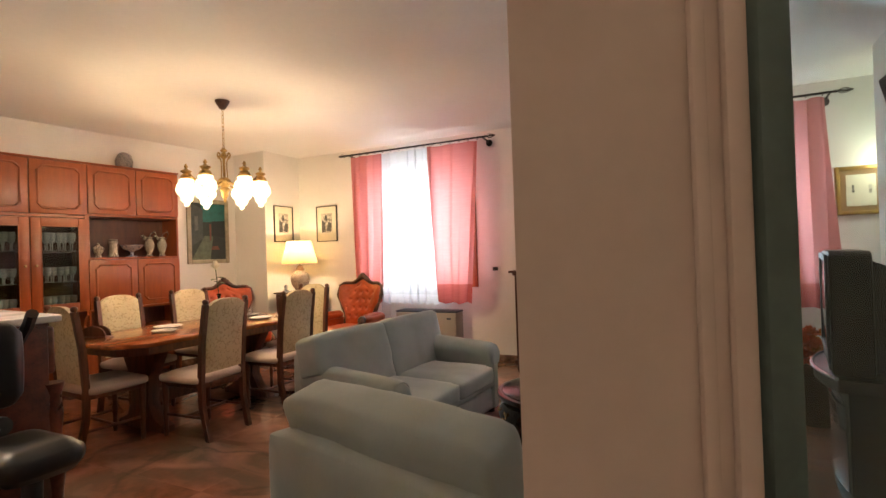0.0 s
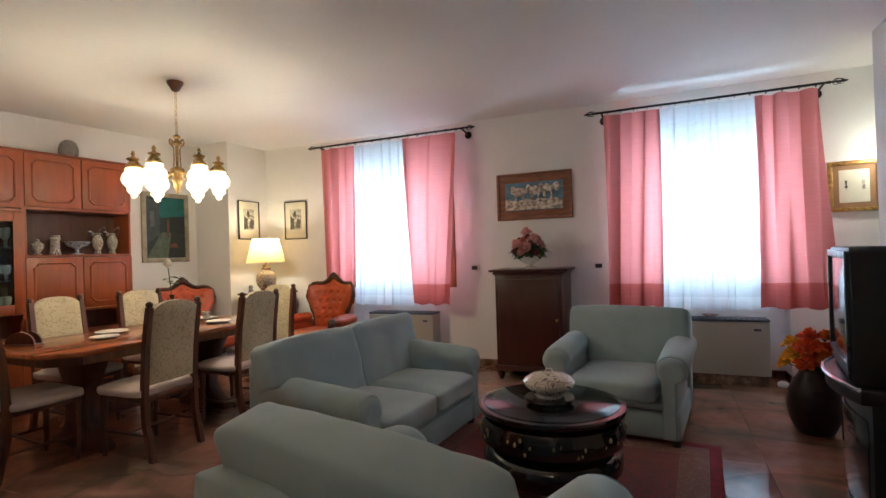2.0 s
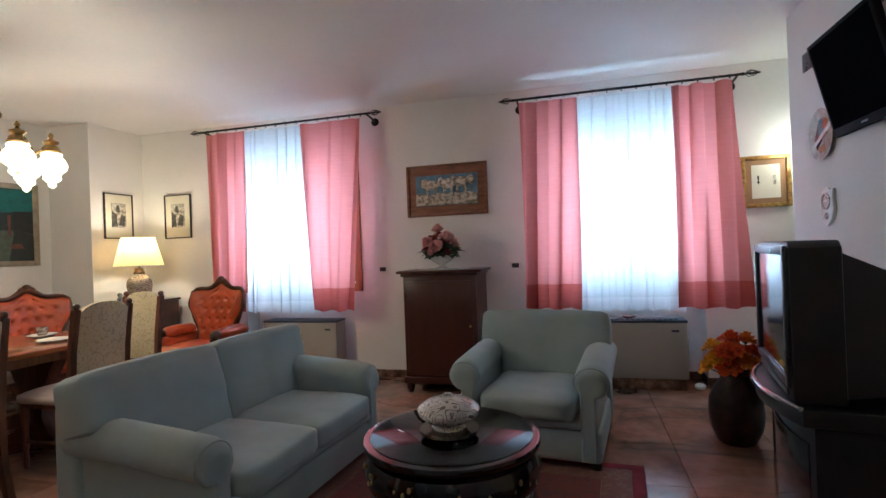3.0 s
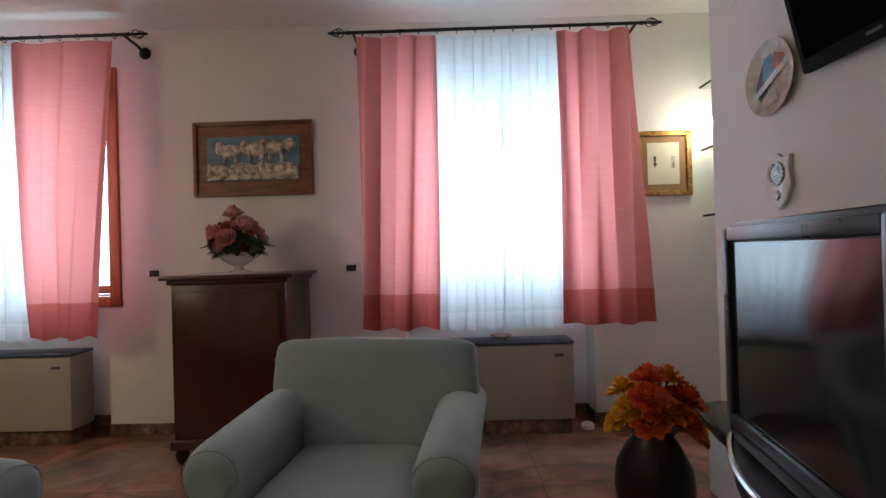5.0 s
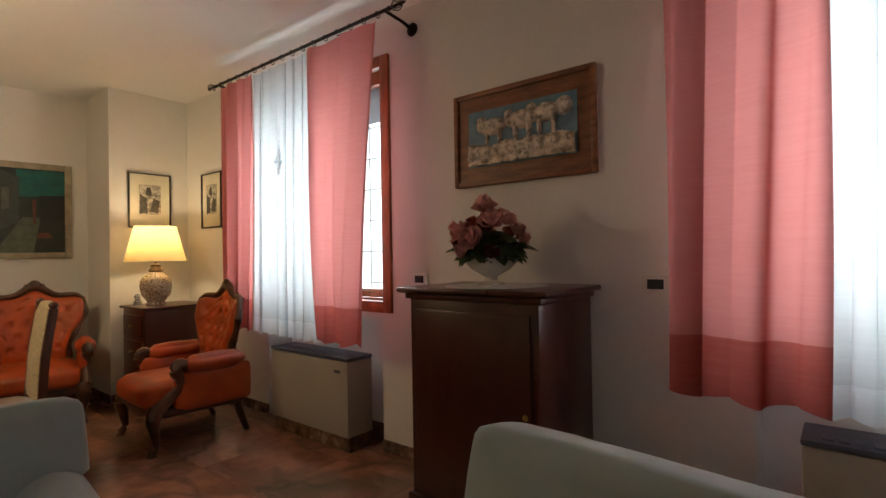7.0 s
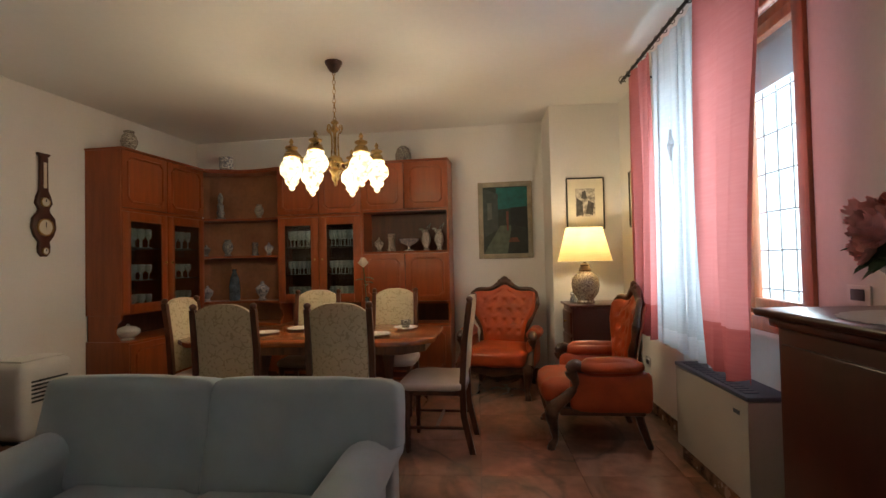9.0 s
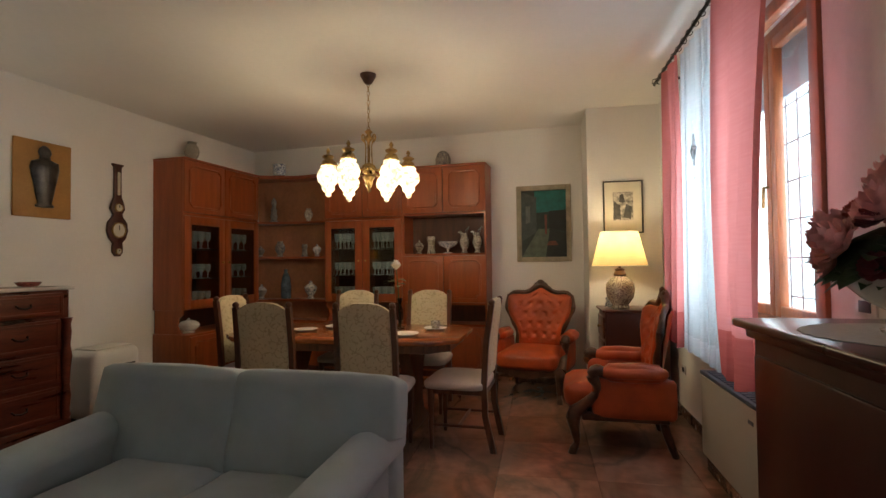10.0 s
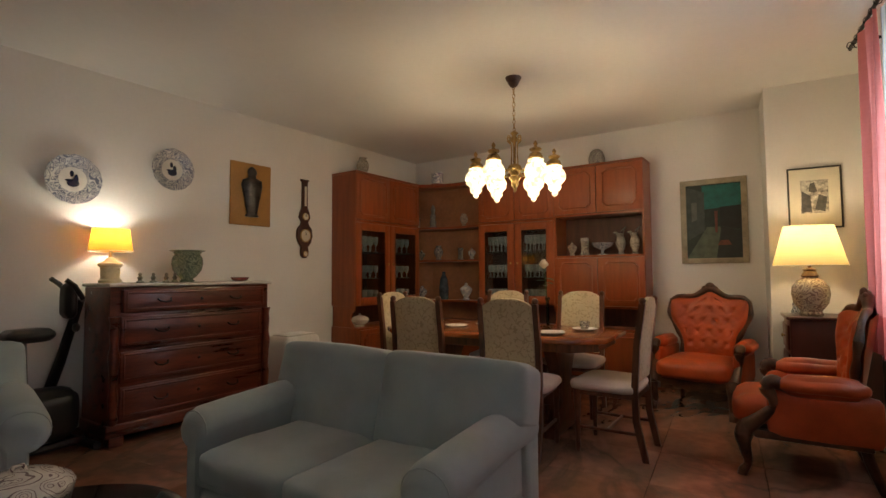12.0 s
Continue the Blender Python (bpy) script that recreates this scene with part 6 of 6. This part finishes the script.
part("screen", bm, M_SCREEN, t, "dark glossy curved glass screen")
part("control_strip", boxed((-0.30, -0.010, 0.012), (0.30, -0.0006, 0.04), 0.003), M_GREYPL, t)
bm = bmesh.new()
fr = [bm.verts.new(p) for p in ((-0.34, 0.171, 0.02), (0.34, 0.171, 0.02), (0.34, 0.171, 0.56), (-0.34, 0.171, 0.56))]
bk = [bm.verts.new(p) for p in ((-0.22, 0.47, 0.04), (0.22, 0.47, 0.04), (0.20, 0.47, 0.42), (-0.20, 0.47, 0.42))]
bm.faces.new(fr)
bm.faces.new(bk)
for i in range(4):
    bm.faces.new((fr[i], fr[(i + 1) % 4], bk[(i + 1) % 4], bk[i]))
part("back_shell", bm, M_BLACKPL, t, smooth=False)

# fireplace set into the breast
t = structure(new("fireplace"), "open fireplace with dark metal frame and hearth slab")
bm = bmesh.new()
box(bm, (CH - 0.012, 5.50, 0.40), (CH + 0.02, 5.55, 1.085), 0.004)
box(bm, (CH - 0.012, 6.40, 0.40), (CH + 0.02, 6.45, 1.085), 0.004)
box(bm, (CH - 0.012, 5.55, 1.035), (CH + 0.02, 6.40, 1.085), 0.004)
part("metal_frame", bm, M_IRON, t)
M_SOOT = mat("sooty_brick", (0.025, 0.02, 0.018), 0.9, var=0.3, scale=14, fine=60, bump=0.1)
bm = bmesh.new()
box(bm, (CH + 0.48, 5.502, 0.40), (CH + 0.498, 6.438, 1.083))
box(bm, (CH + 0.021, 5.502, 0.40), (CH + 0.48, 5.512, 1.083))
box(bm, (CH + 0.021, 6.428, 0.40), (CH + 0.48, 6.438, 1.083))
box(bm, (CH + 0.021, 5.512, 1.073), (CH + 0.48, 6.428, 1.083))
part("lining", bm, M_SOOT, t, smooth=False)
arc = [(CH - 0.16 - 0.10 * math.sin(math.pi * k / 10), 6.50 - 1.08 * k / 10) for k in range(11)]
part("hearth_slab", slab([(CH - 0.001, 5.40), (CH - 0.001, 6.53)] + arc, 0.37, 0.43, 0.012), M_EBONY, t, "dark rounded hearth slab")
part("hearth_floor", boxed((CH + 0.001, 5.512, 0.36), (CH + 0.479, 6.427, 0.40)), M_SOOT, t, smooth=False)
part("hearth_base", boxed((CH - 0.13, 5.46, 0.0), (CH - 0.001, 6.46, 0.369), 0.006), M_WALL, t)
ob = ware("porcelain_egg", "small painted porcelain ornament on the hearth slab", "ornament", pose(CH - 0.10, 6.22, 0.4302), [(0.02, 0), (0.045, 0.02), (0.055, 0.05), (0.045, 0.085), (0.02, 0.105), (0.004, 0.11)], M_PAINTEDWARE)

# tilted flat television on a wall arm
t = thing("wall_television", "black flat television tilted down on a wall bracket", "television", pose(2.185, 5.485, 2.12, 0, -13, 0))
part("panel", boxed((-0.018, -0.325, -0.275), (0.018, 0.325, 0.27), 0.008), mat("matt_casing", (0.006, 0.006, 0.007), 0.7, var=0.1, scale=6, fine=200, bump=0.01, spec=0.1), t)
part("screen", boxed((-0.0205, -0.295, -0.225), (-0.0182, 0.295, 0.245)), mat("matt_screen", (0.004, 0.0045, 0.006), 0.6, var=0.1, scale=3, fine=40, bump=0, spec=0.0), t, "dark matt screen", smooth=False)
part("badge", boxed((-0.0205, -0.03, -0.252), (-0.0182, 0.03, -0.242)), M_GREYPL, t, smooth=False)
part("back_cover", boxed((0.0185, -0.22, -0.12), (0.04, 0.22, 0.18), 0.008), M_BLACKPL, t)
part("bracket", tube([(0.03, 0.05, 0.06), (0.09, 0.05, 0.05), (0.125, 0.05, 0.05)], 0.016, 8), M_GREYPL, t)
part("cable", tube([(0.03, -0.10, 0.2), (0.08, -0.35, 0.26), (0.13, -0.60, 0.40)], 0.004, 5), M_BLACKPL, t)
t = thing("air_vent", "grey slotted metal vent in the chimney breast", "vent", pose(CH, 6.16, 2.44))
part("frame", boxed((-0.010, -0.16, -0.06), (0.0, 0.16, 0.06), 0.003), M_GREYPL, t)
for k in range(5):
    part("slat", boxed((-0.016, -0.14, -0.045 + k * 0.02), (-0.0102, 0.14, -0.036 + k * 0.02), 0.002, 1), M_GREYPL, t)

# plate and shield ornament on the chimney breast
t = thing("painted_plate", "round painted plate with abstract coloured shapes", "plate", pose(CH, 6.06, 1.925, 0, 0, -90))
part("dish", lathe([(0.06, 0.004), (0.11, 0.010), (0.155, 0.026), (0.158, 0.031), (0.11, 0.020), (0.10, 0.016), (0.003, 0.016)], 40, (0, 0, 0), RX), plain("plate_cream", (0.50, 0.44, 0.36), 0.25), t)
for nm, pts, col in (("dark_field", [(-0.10, -0.02), (-0.07, -0.09), (0.0, -0.03), (-0.04, 0.09)], (0.02, 0.02, 0.03)), ("blue_field", [(-0.05, 0.0), (0.0, -0.03), (0.04, 0.02), (0.01, 0.10), (-0.04, 0.09)], (0.10, 0.22, 0.30)), ("orange_field", [(0.015, 0.03), (0.07, 0.03), (0.085, 0.075), (0.03, 0.10)], (0.42, 0.11, 0.03)), ("band", [(-0.11, -0.05), (-0.09, -0.07), (0.12, 0.03), (0.11, 0.055)], (0.62, 0.60, 0.56)), ("ochre_field", [(-0.05, -0.08), (0.04, -0.06), (0.05, -0.10), (-0.02, -0.115)], (0.40, 0.17, 0.05))):
    patch(t, nm, pts, -0.0175 - 0.0015 * len(t.children), plain("plate_" + nm, col, 0.25), 0.001)
t = thing("shield_ornament", "white ceramic shield-shaped wall ornament with medallion", "ornament", pose(CH, 6.035, 1.485, 0, 0, -90))
sh = [(-0.075, 0.10), (-0.03, 0.095), (0.0, 0.115), (0.03, 0.095), (0.08, 0.10), (0.07, 0.04), (0.085, -0.02), (0.05, -0.085), (0.0, -0.12), (-0.05, -0.085), (-0.08, -0.02), (-0.065, 0.04)]
part("shield", slab(sh, -0.022, -0.001, 0.006, "y"), M_PORC, t)
part("medallion", lathe([(0.052, 0), (0.050, 0.008), (0.036, 0.009), (0.034, 0.005), (0.003, 0.005)], 28, (0, -0.022, 0.03), RX), M_PAINTEDWARE, t)
part("small_boss", lathe([(0.022, 0), (0.018, 0.007), (0.003, 0.009)], 18, (0, -0.022, -0.06), RX), M_PAINTEDWARE, t)

# glass shelves with a small lamp in the alcove
for z in (1.42, 1.87, 2.30):
    t = thing("glass_shelf", "thin glass wall shelf on dark brackets", "shelf", pose(0, 0, z), "alcove shelves")
    part("pane", boxed((2.65, 6.66, 0.0), (EAST - 0.001, 7.40, 0.010), 0.002, 1), M_SHELFGLASS, t, smooth=False)
    part("front_edge", boxed((2.642, 6.66, -0.002), (2.6495, 7.40, 0.012), 0.002, 1), M_IRON, t, smooth=False)
ware("green_vase", "pale green glass vase on the alcove shelf", "vase", pose(2.76, 7.15, 1.4305), [(0.05, 0), (0.055, 0.02), (0.07, 0.12), (0.05, 0.24), (0.06, 0.32), (0.055, 0.32)], mat("green_glass", (0.22, 0.42, 0.34), 0.12, var=0.1, scale=8, bump=0, coat=0.4), seg=24)
ware("pale_vase", "pale ceramic vase on the top alcove shelf", "vase", pose(2.78, 7.10, 2.3105), [(0.045, 0), (0.06, 0.02), (0.08, 0.10), (0.05, 0.18), (0.06, 0.22), (0.055, 0.22)], M_PORC, seg=24)
t = thing("shelf_lamp", "small lit white globe lamp on the alcove shelf", "lamp", pose(2.72, 7.28, 1.8805))
part("foot", lathe([(0.05, 0), (0.05, 0.012), (0.015, 0.025), (0.015, 0.09)], 18), M_CHROME, t)
part("globe", ball(bmesh.new(), (0, 0, 0.155), 0.068, 3), mat("lit_globe", (0.9, 0.86, 0.75), 0.3, var=0.02, bump=0, emit=(1.0, 0.88, 0.66, 9)), t, "glowing white globe")
bulb_light("shelf_lamp_light", (2.61, 7.22, 2.03), 5, (1.0, 0.86, 0.62), 0.06)

# ---------------------------------------------------------------- floor vase with big blooms
t = thing("floor_vase", "dark brown clay floor vase with orange artificial blooms", "vase", pose(1.755, 6.12, 0) @ Matrix.Diagonal((0.93, 0.93, 0.95, 1)))
part("body", lathe([(0.11, 0.0), (0.125, 0.02), (0.16, 0.10), (0.178, 0.20), (0.165, 0.30), (0.12, 0.39), (0.092, 0.43), (0.088, 0.455), (0.105, 0.475), (0.10, 0.478), (0.08, 0.455), (0.01, 0.44)], 40, wave=lambda a, z: 1 + 0.01 * math.sin(z * 90)), M_VASE, t)
M_ORANGE = [mat("orange_petal", (0.85, 0.26, 0.015), 0.6, var=0.15, scale=18, bump=0.03), mat("red_petal", (0.80, 0.12, 0.014), 0.6, var=0.15, scale=18, bump=0.03), mat("yellow_petal", (0.88, 0.46, 0.02), 0.6, var=0.12, scale=18, bump=0.03)]
M_HEART = mat("flower_heart", (0.06, 0.045, 0.012), 0.8, var=0.3, scale=60, bump=0.2)
rnd = random.Random(12)
for k, (x, y, z, ci, r) in enumerate(((-0.13, -0.08, 0.57, 2, 0.075), (-0.06, -0.13, 0.63, 1, 0.08), (0.03, -0.11, 0.56, 0, 0.08), (0.12, -0.06, 0.60, 1, 0.085), (0.10, -0.12, 0.51, 1, 0.07), (-0.02, -0.02, 0.69, 1, 0.075), (0.08, 0.02, 0.67, 0, 0.08), (-0.12, 0.03, 0.63, 2, 0.07), (0.0, 0.10, 0.62, 0, 0.075), (-0.17, -0.02, 0.50, 2, 0.06), (0.16, 0.03, 0.52, 2, 0.065), (0.05, 0.12, 0.56, 1, 0.07), (-0.07, -0.15, 0.53, 1, 0.075), (0.15, -0.10, 0.46, 0, 0.06))):
    way = Vector((x, y, 0.22 + 0.9 * (z - 0.5))).normalized()
    tilt = way.to_track_quat("Z", "Y").to_matrix().to_4x4()
    fl = part("bloom", petal_flower((x, y, z), r * 1.2, 4, 0.75, 100 + k, tilt), M_ORANGE[ci], t)
    part("heart", ball(bmesh.new(), Vector((x, y, z)) + way * 0.012, r * 0.28, 1), M_HEART, fl)
    part("stem", tube([(x * 0.3, y * 0.3, 0.40), (x * 0.6, y * 0.6, 0.47), (x, y, z)], 0.004, 5), M_GREEN, t)

# flower bowl and lace cloth on the cupboard
t = thing("lace_doily", "white crocheted doily with scalloped edge on the cupboard", "doily", pose(-0.44, 7.15, 1.1302))
part("cloth", lathe([(0.235, 0.0), (0.24, 0.002), (0.01, 0.003)], 72, wave=lambda a, z: 1 + 0.035 * abs(math.sin(a * 12))), M_LACE, t)
t = thing("flower_bowl", "white footed bowl with pink and dark red silk flowers", "flowers", pose(-0.46, 7.14, 1.1337))
part("bowl", lathe([(0.06, 0), (0.065, 0.008), (0.03, 0.02), (0.028, 0.04), (0.09, 0.075), (0.135, 0.12), (0.14, 0.135), (0.132, 0.135), (0.08, 0.085), (0.01, 0.07)], 32), M_PORC, t)
M_PETALS = [mat("pink_petal", (0.82, 0.42, 0.40), 0.6, var=0.1, scale=20, bump=0.03), mat("dark_rose_petal", (0.20, 0.035, 0.045), 0.6, var=0.15, scale=20, bump=0.03), mat("coral_petal", (0.55, 0.15, 0.12), 0.6, var=0.12, scale=20, bump=0.03)]
for k in range(34):
    a, e = rnd.uniform(0, 6.283), rnd.uniform(0.05, 1.4)
    if k < 4:      # the large blooms: one on top, three towards the room
        a, e = ((-2.6, 1.42), (-1.0, 0.85), (-2.3, 0.55), (-1.6, 0.35))[k]
    x, y, z = 0.15 * math.cos(a) * math.cos(e), 0.14 * math.sin(a) * math.cos(e), 0.145 + 0.17 * math.sin(e)
    way = Vector((x, y, (z - 0.12) * 0.9)).normalized()
    tilt = way.to_track_quat("Z", "Y").to_matrix().to_4x4()
    part("bloom", petal_flower((x, y, z + (0.03 if k == 0 else 0.0)), 0.088 if k < 4 else 0.058 if k % 3 == 0 else 0.046, 4 if k % 3 == 0 else 3, 1.0, 300 + k, tilt, 0.5), M_PETALS[0 if k < 4 or k % 3 == 0 else 2 if k % 2 == 0 else 1], t)
part("foliage", lathe([(0.132, 0.125), (0.150, 0.15), (0.135, 0.19), (0.10, 0.23), (0.05, 0.255), (0.004, 0.262)], 26, wave=lambda a, z: 1 + 0.10 * math.sin(a * 9 + z * 60) + 0.05 * math.sin(a * 17)), M_GREEN, t, "dense dark green foliage")
for k in range(84):
    a, e = rnd.uniform(0, 6.283), rnd.uniform(-0.7, 0.8)
    r = rnd.uniform(0.07, 0.125)
    p = (r * math.cos(a), r * 0.95 * math.sin(a), 0.145 + 0.10 * max(0, math.sin(e)))
    part("leaf", leaf(p, (math.cos(a), math.sin(a), math.sin(e) * 0.6), rnd.uniform(0.07, 0.11)), M_GREEN, t)
ware("dish", "small red and white painted dish on the convector", "dish", pose(1.23, 7.37, 0.627), [(0.035, 0), (0.04, 0.004), (0.075, 0.022), (0.073, 0.025), (0.035, 0.008), (0.003, 0.007)], plate_mat("red_dish", (0.55, 0.48, 0.44), (0.30, 0.03, 0.03)), seg=28)
t = thing("floor_plug", "white cable plug lying by the skirting", "plug", pose(1.80, 7.36, 0))
part("plug", lathe([(0.03, 0.0), (0.045, 0.01), (0.045, 0.03), (0.03, 0.045), (0.004, 0.05)], 16), M_WHITE, t)
part("cable", tube([(0.03, 0, 0.012), (0.15, 0.03, 0.006), (0.30, 0.02, 0.006), (0.42, 0.05, 0.006)], 0.004, 6), M_BLACKPL, t)

# white appliance by the chest
t = thing("dehumidifier", "white plastic dehumidifier with rounded top against the wall", "appliance", SW @ pose(2.35, 0.20, 0, 0, 0, 180))
part("body", cushion((-0.22, -0.17, 0.02), (0.22, 0.17, 0.60), 0.05, 0.01), M_WHITE, t)
part("lid", boxed((-0.18, -0.12, 0.602), (0.18, 0.12, 0.618), 0.007), M_WHITE, t)
for k in range(6):
    part("grille_slat", boxed((-0.15, -0.186, 0.30 + k * 0.03), (0.15, -0.176, 0.315 + k * 0.03), 0.002, 1), M_GREYPL, t)
part("base", boxed((-0.2, -0.15, 0.0), (0.2, 0.15, 0.022)), M_BLACKPL, t, smooth=False)

# exercise bike by the doorway
t = thing("exercise_bike", "black upright exercise bike standing beside the chest", "exercise bike", pose(-0.87, 2.32, 0, 0, 0, 90))
part("mast", tube([(-0.34, -0.02, 0.06), (-0.14, 0.06, 0.60), (0.02, 0.11, 1.06)], [0.040, 0.036, 0.028], 10), M_BLACKPL, t)
part("handlebar", tube([(0.10, -0.02, 1.20), (0.11, 0.03, 1.16), (0.09, 0.09, 1.07), (0.03, 0.12, 1.05), (-0.04, 0.12, 1.05), (-0.11, 0.10, 1.08), (-0.13, 0.04, 1.17), (-0.12, -0.02, 1.21)], 0.017, 8), M_BLACKPL, t)
part("console", cushion((-0.05, 0.0, 0.93), (0.09, 0.07, 1.17), 0.034, 0.008, 4), M_BLACKPL, t)
part("tension_knob", lathe([(0.02, 0), (0.03, 0.01), (0.03, 0.03), (0.01, 0.035)], 14, (0.05, 0.09, 0.86), RX), M_BLACKPL, t)
part("housing", cushion((-0.10, -0.34, 0.10), (0.10, 0.10, 0.44), 0.08, 0.02), M_BLACKPL, t)
part("seat_post", tube([(0.0, -0.20, 0.40), (0.0, -0.22, 0.80)], 0.024, 10), M_GREYPL, t)
part("saddle", cushion((-0.11, -0.32, 0.79), (0.09, -0.06, 0.865), 0.036, 0.012, 4), M_BLACKPL, t)
for y in (-0.34, 0.16):
    part("floor_bar", tube([(-0.20, y, 0.03), (0.20, y, 0.03)], 0.028, 10), M_BLACKPL, t)
part("beam", tube([(0.0, -0.34, 0.05), (0.0, 0.16, 0.05)], 0.03, 8), M_BLACKPL, t)
for s in (-1, 1):
    part("pedal", boxed((s * 0.16 - 0.04, -0.15 - s * 0.1, 0.26 - s * 0.09), (s * 0.16 + 0.04, -0.05 - s * 0.1, 0.285 - s * 0.09), 0.006), M_BLACKPL, t)
    part("crank", tube([(s * 0.10, -0.10, 0.27), (s * 0.12, -0.10 - s * 0.1, 0.27 - s * 0.09)], 0.010, 6), M_GREYPL, t)

# ---------------------------------------------------------------- glazed door leaf in the doorway
M_DOORWHITE = mat("door_cream_lacquer", (0.60, 0.51, 0.45), 0.5, var=0.05, scale=3, fine=60, bump=0.02)
M_DOOREDGE = mat("door_green_metal", (0.10, 0.15, 0.14), 0.45, metal=0.3, var=0.12, scale=6, fine=120, bump=0.02)
DX, DY = 0.091, 0.060
t = structure(new("door_1"), "cream glazed door leaf with a green-grey metal edge")
t.matrix_world = pose(0.900, 1.770, 0, 0, 0, math.degrees(math.atan2(DY, DX)))
LEAF = math.hypot(DX, DY)
part("stile", slab([(0.0, 0.0), (LEAF * 0.86, 0.0), (LEAF * 0.86, 0.03), (0.05, 0.03), (0.034, 0.022)], 0.01, 2.33), M_DOORWHITE, t, smooth=False)
part("stile_moulding", boxed((LEAF * 0.64, -0.004, 0.01), (LEAF * 0.70, -0.0003, 2.33), 0.0015), M_DOORWHITE, t)
part("stile_moulding", boxed((LEAF * 0.76, -0.005, 0.01), (LEAF * 0.855, -0.0003, 2.33), 0.002), M_DOORWHITE, t)
part("metal_edge", boxed((LEAF * 0.865, -0.008, 0.01), (LEAF, 0.030, 2.33), 0.002), M_DOOREDGE, t, "green-grey metal edge strip")
part("screw", lathe([(0.0025, 0), (0.0025, 0.001), (0.001, 0.0015)], 10, (LEAF * 0.93, -0.0082, 1.52), RX), M_BLACKPL, t)
gp = part("pane", boxed((LEAF + 0.001, 0.006, 0.10), (LEAF + 0.20, 0.012, 2.30)), glass_mat("door_glass", (0.80, 0.93, 0.95)), t, smooth=False)
gp.visible_shadow = False
part("rail", boxed((LEAF + 0.001, 0.0, 0.01), (LEAF + 0.20, 0.03, 0.10), 0.003), M_DOORWHITE, t)
part("hinge_stile", boxed((LEAF + 0.201, 0.0, 0.01), (LEAF + 0.24, 0.035, 2.33), 0.003), M_DOORWHITE, t)

# unseen ceiling lamp assumed behind the doorway, added to light the door leaf
t = thing("hall_ceiling_lamp", "assumed lit white globe ceiling lamp in the hall, out of view", "lamp", pose(0.9, 0.35, 0))
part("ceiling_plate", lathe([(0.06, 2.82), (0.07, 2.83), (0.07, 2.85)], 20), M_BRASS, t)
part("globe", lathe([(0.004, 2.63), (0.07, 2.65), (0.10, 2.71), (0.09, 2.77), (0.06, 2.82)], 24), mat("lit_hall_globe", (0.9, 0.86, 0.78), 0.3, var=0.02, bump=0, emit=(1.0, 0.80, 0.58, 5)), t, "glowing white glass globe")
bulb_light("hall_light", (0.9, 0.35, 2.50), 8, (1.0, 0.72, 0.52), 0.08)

# ---------------------------------------------------------------- marble floor slabs
def marble_floor():
    """Polished reddish marble: rose clouds, grey-green drifts and dark veins running across the slabs."""
    m = mat("rosso_marble", (0.34, 0.155, 0.10), 0.10, var=0.2, scale=2.6, fine=14, bump=0.001, rand=0.10, rvar=0.05)
    n, l = tree(m)
    b = n["Principled BSDF"]
    src = b.inputs["Base Color"].links[0].from_socket
    geo, mp = n.new("ShaderNodeNewGeometry"), n.new("ShaderNodeMapping")
    mp.inputs["Rotation"].default_value = (0, 0, radians(35))
    mp.inputs["Scale"].default_value = (1.0, 1.5, 1.0)
    l.new(geo.outputs["Position"], mp.inputs[0])

    def layer(below, scale, distort, lo, hi, color, ridge=False):
        nz, ramp, mx = n.new("ShaderNodeTexNoise"), n.new("ShaderNodeValToRGB"), n.new("ShaderNodeMix")
        nz.inputs["Scale"].default_value, nz.inputs["Detail"].default_value, nz.inputs["Distortion"].default_value = scale, 6, distort
        l.new(mp.outputs[0], nz.inputs["Vector"])
        src_v = nz.outputs[0]
        if ridge:
            sub, ab = n.new("ShaderNodeMath"), n.new("ShaderNodeMath")
            sub.operation, ab.operation = "SUBTRACT", "ABSOLUTE"
            sub.inputs[1].default_value = 0.5
            l.new(src_v, sub.inputs[0])
            l.new(sub.outputs[0], ab.inputs[0])
            src_v = ab.outputs[0]
        ramp.color_ramp.elements[0].position, ramp.color_ramp.elements[1].position = lo, hi
        if ridge:
            ramp.color_ramp.elements[0].color, ramp.color_ramp.elements[1].color = (0.5, 0.5, 0.5, 1), (0, 0, 0, 1)
        l.new(src_v, ramp.inputs[0])
        mx.data_type = "RGBA"
        l.new(ramp.outputs[0], mx.inputs[0])
        l.new(below, mx.inputs[6])
        mx.inputs[7].default_value = (*color, 1)
        return mx.outputs[2]

    c = layer(src, 0.9, 0.9, 0.42, 0.66, (0.165, 0.115, 0.085))
    c = layer(c, 1.7, 1.0, 0.52, 0.74, (0.38, 0.20, 0.145))
    c = layer(c, 0.8, 0.8, 0.0, 0.035, (0.07, 0.065, 0.052), True)
    l.new(c, b.inputs["Base Color"])
    return m


M_FLOOR = marble_floor()
TILE, GAP = 0.60, 0.0015
tile_bm = boxed((GAP / 2, GAP / 2, -0.012), (TILE - GAP / 2, TILE - GAP / 2, 0.0), 0.0015, 1)
first = None
for i in range(-10, 6):
    for j in range(-13, 3):
        x, y = i * TILE + 0.15, 6.60 + j * TILE
        if x < -5.9 or x > EAST + 0.2 or y < -1.2 or y > 7.6:
            continue
        if first is None:
            ob = link("slab", tile_bm, M_FLOOR, floor)
            first = ob.data
        else:
            ob = new("slab", first)
            ob.parent = floor
        ob.location = (x, y, 0)
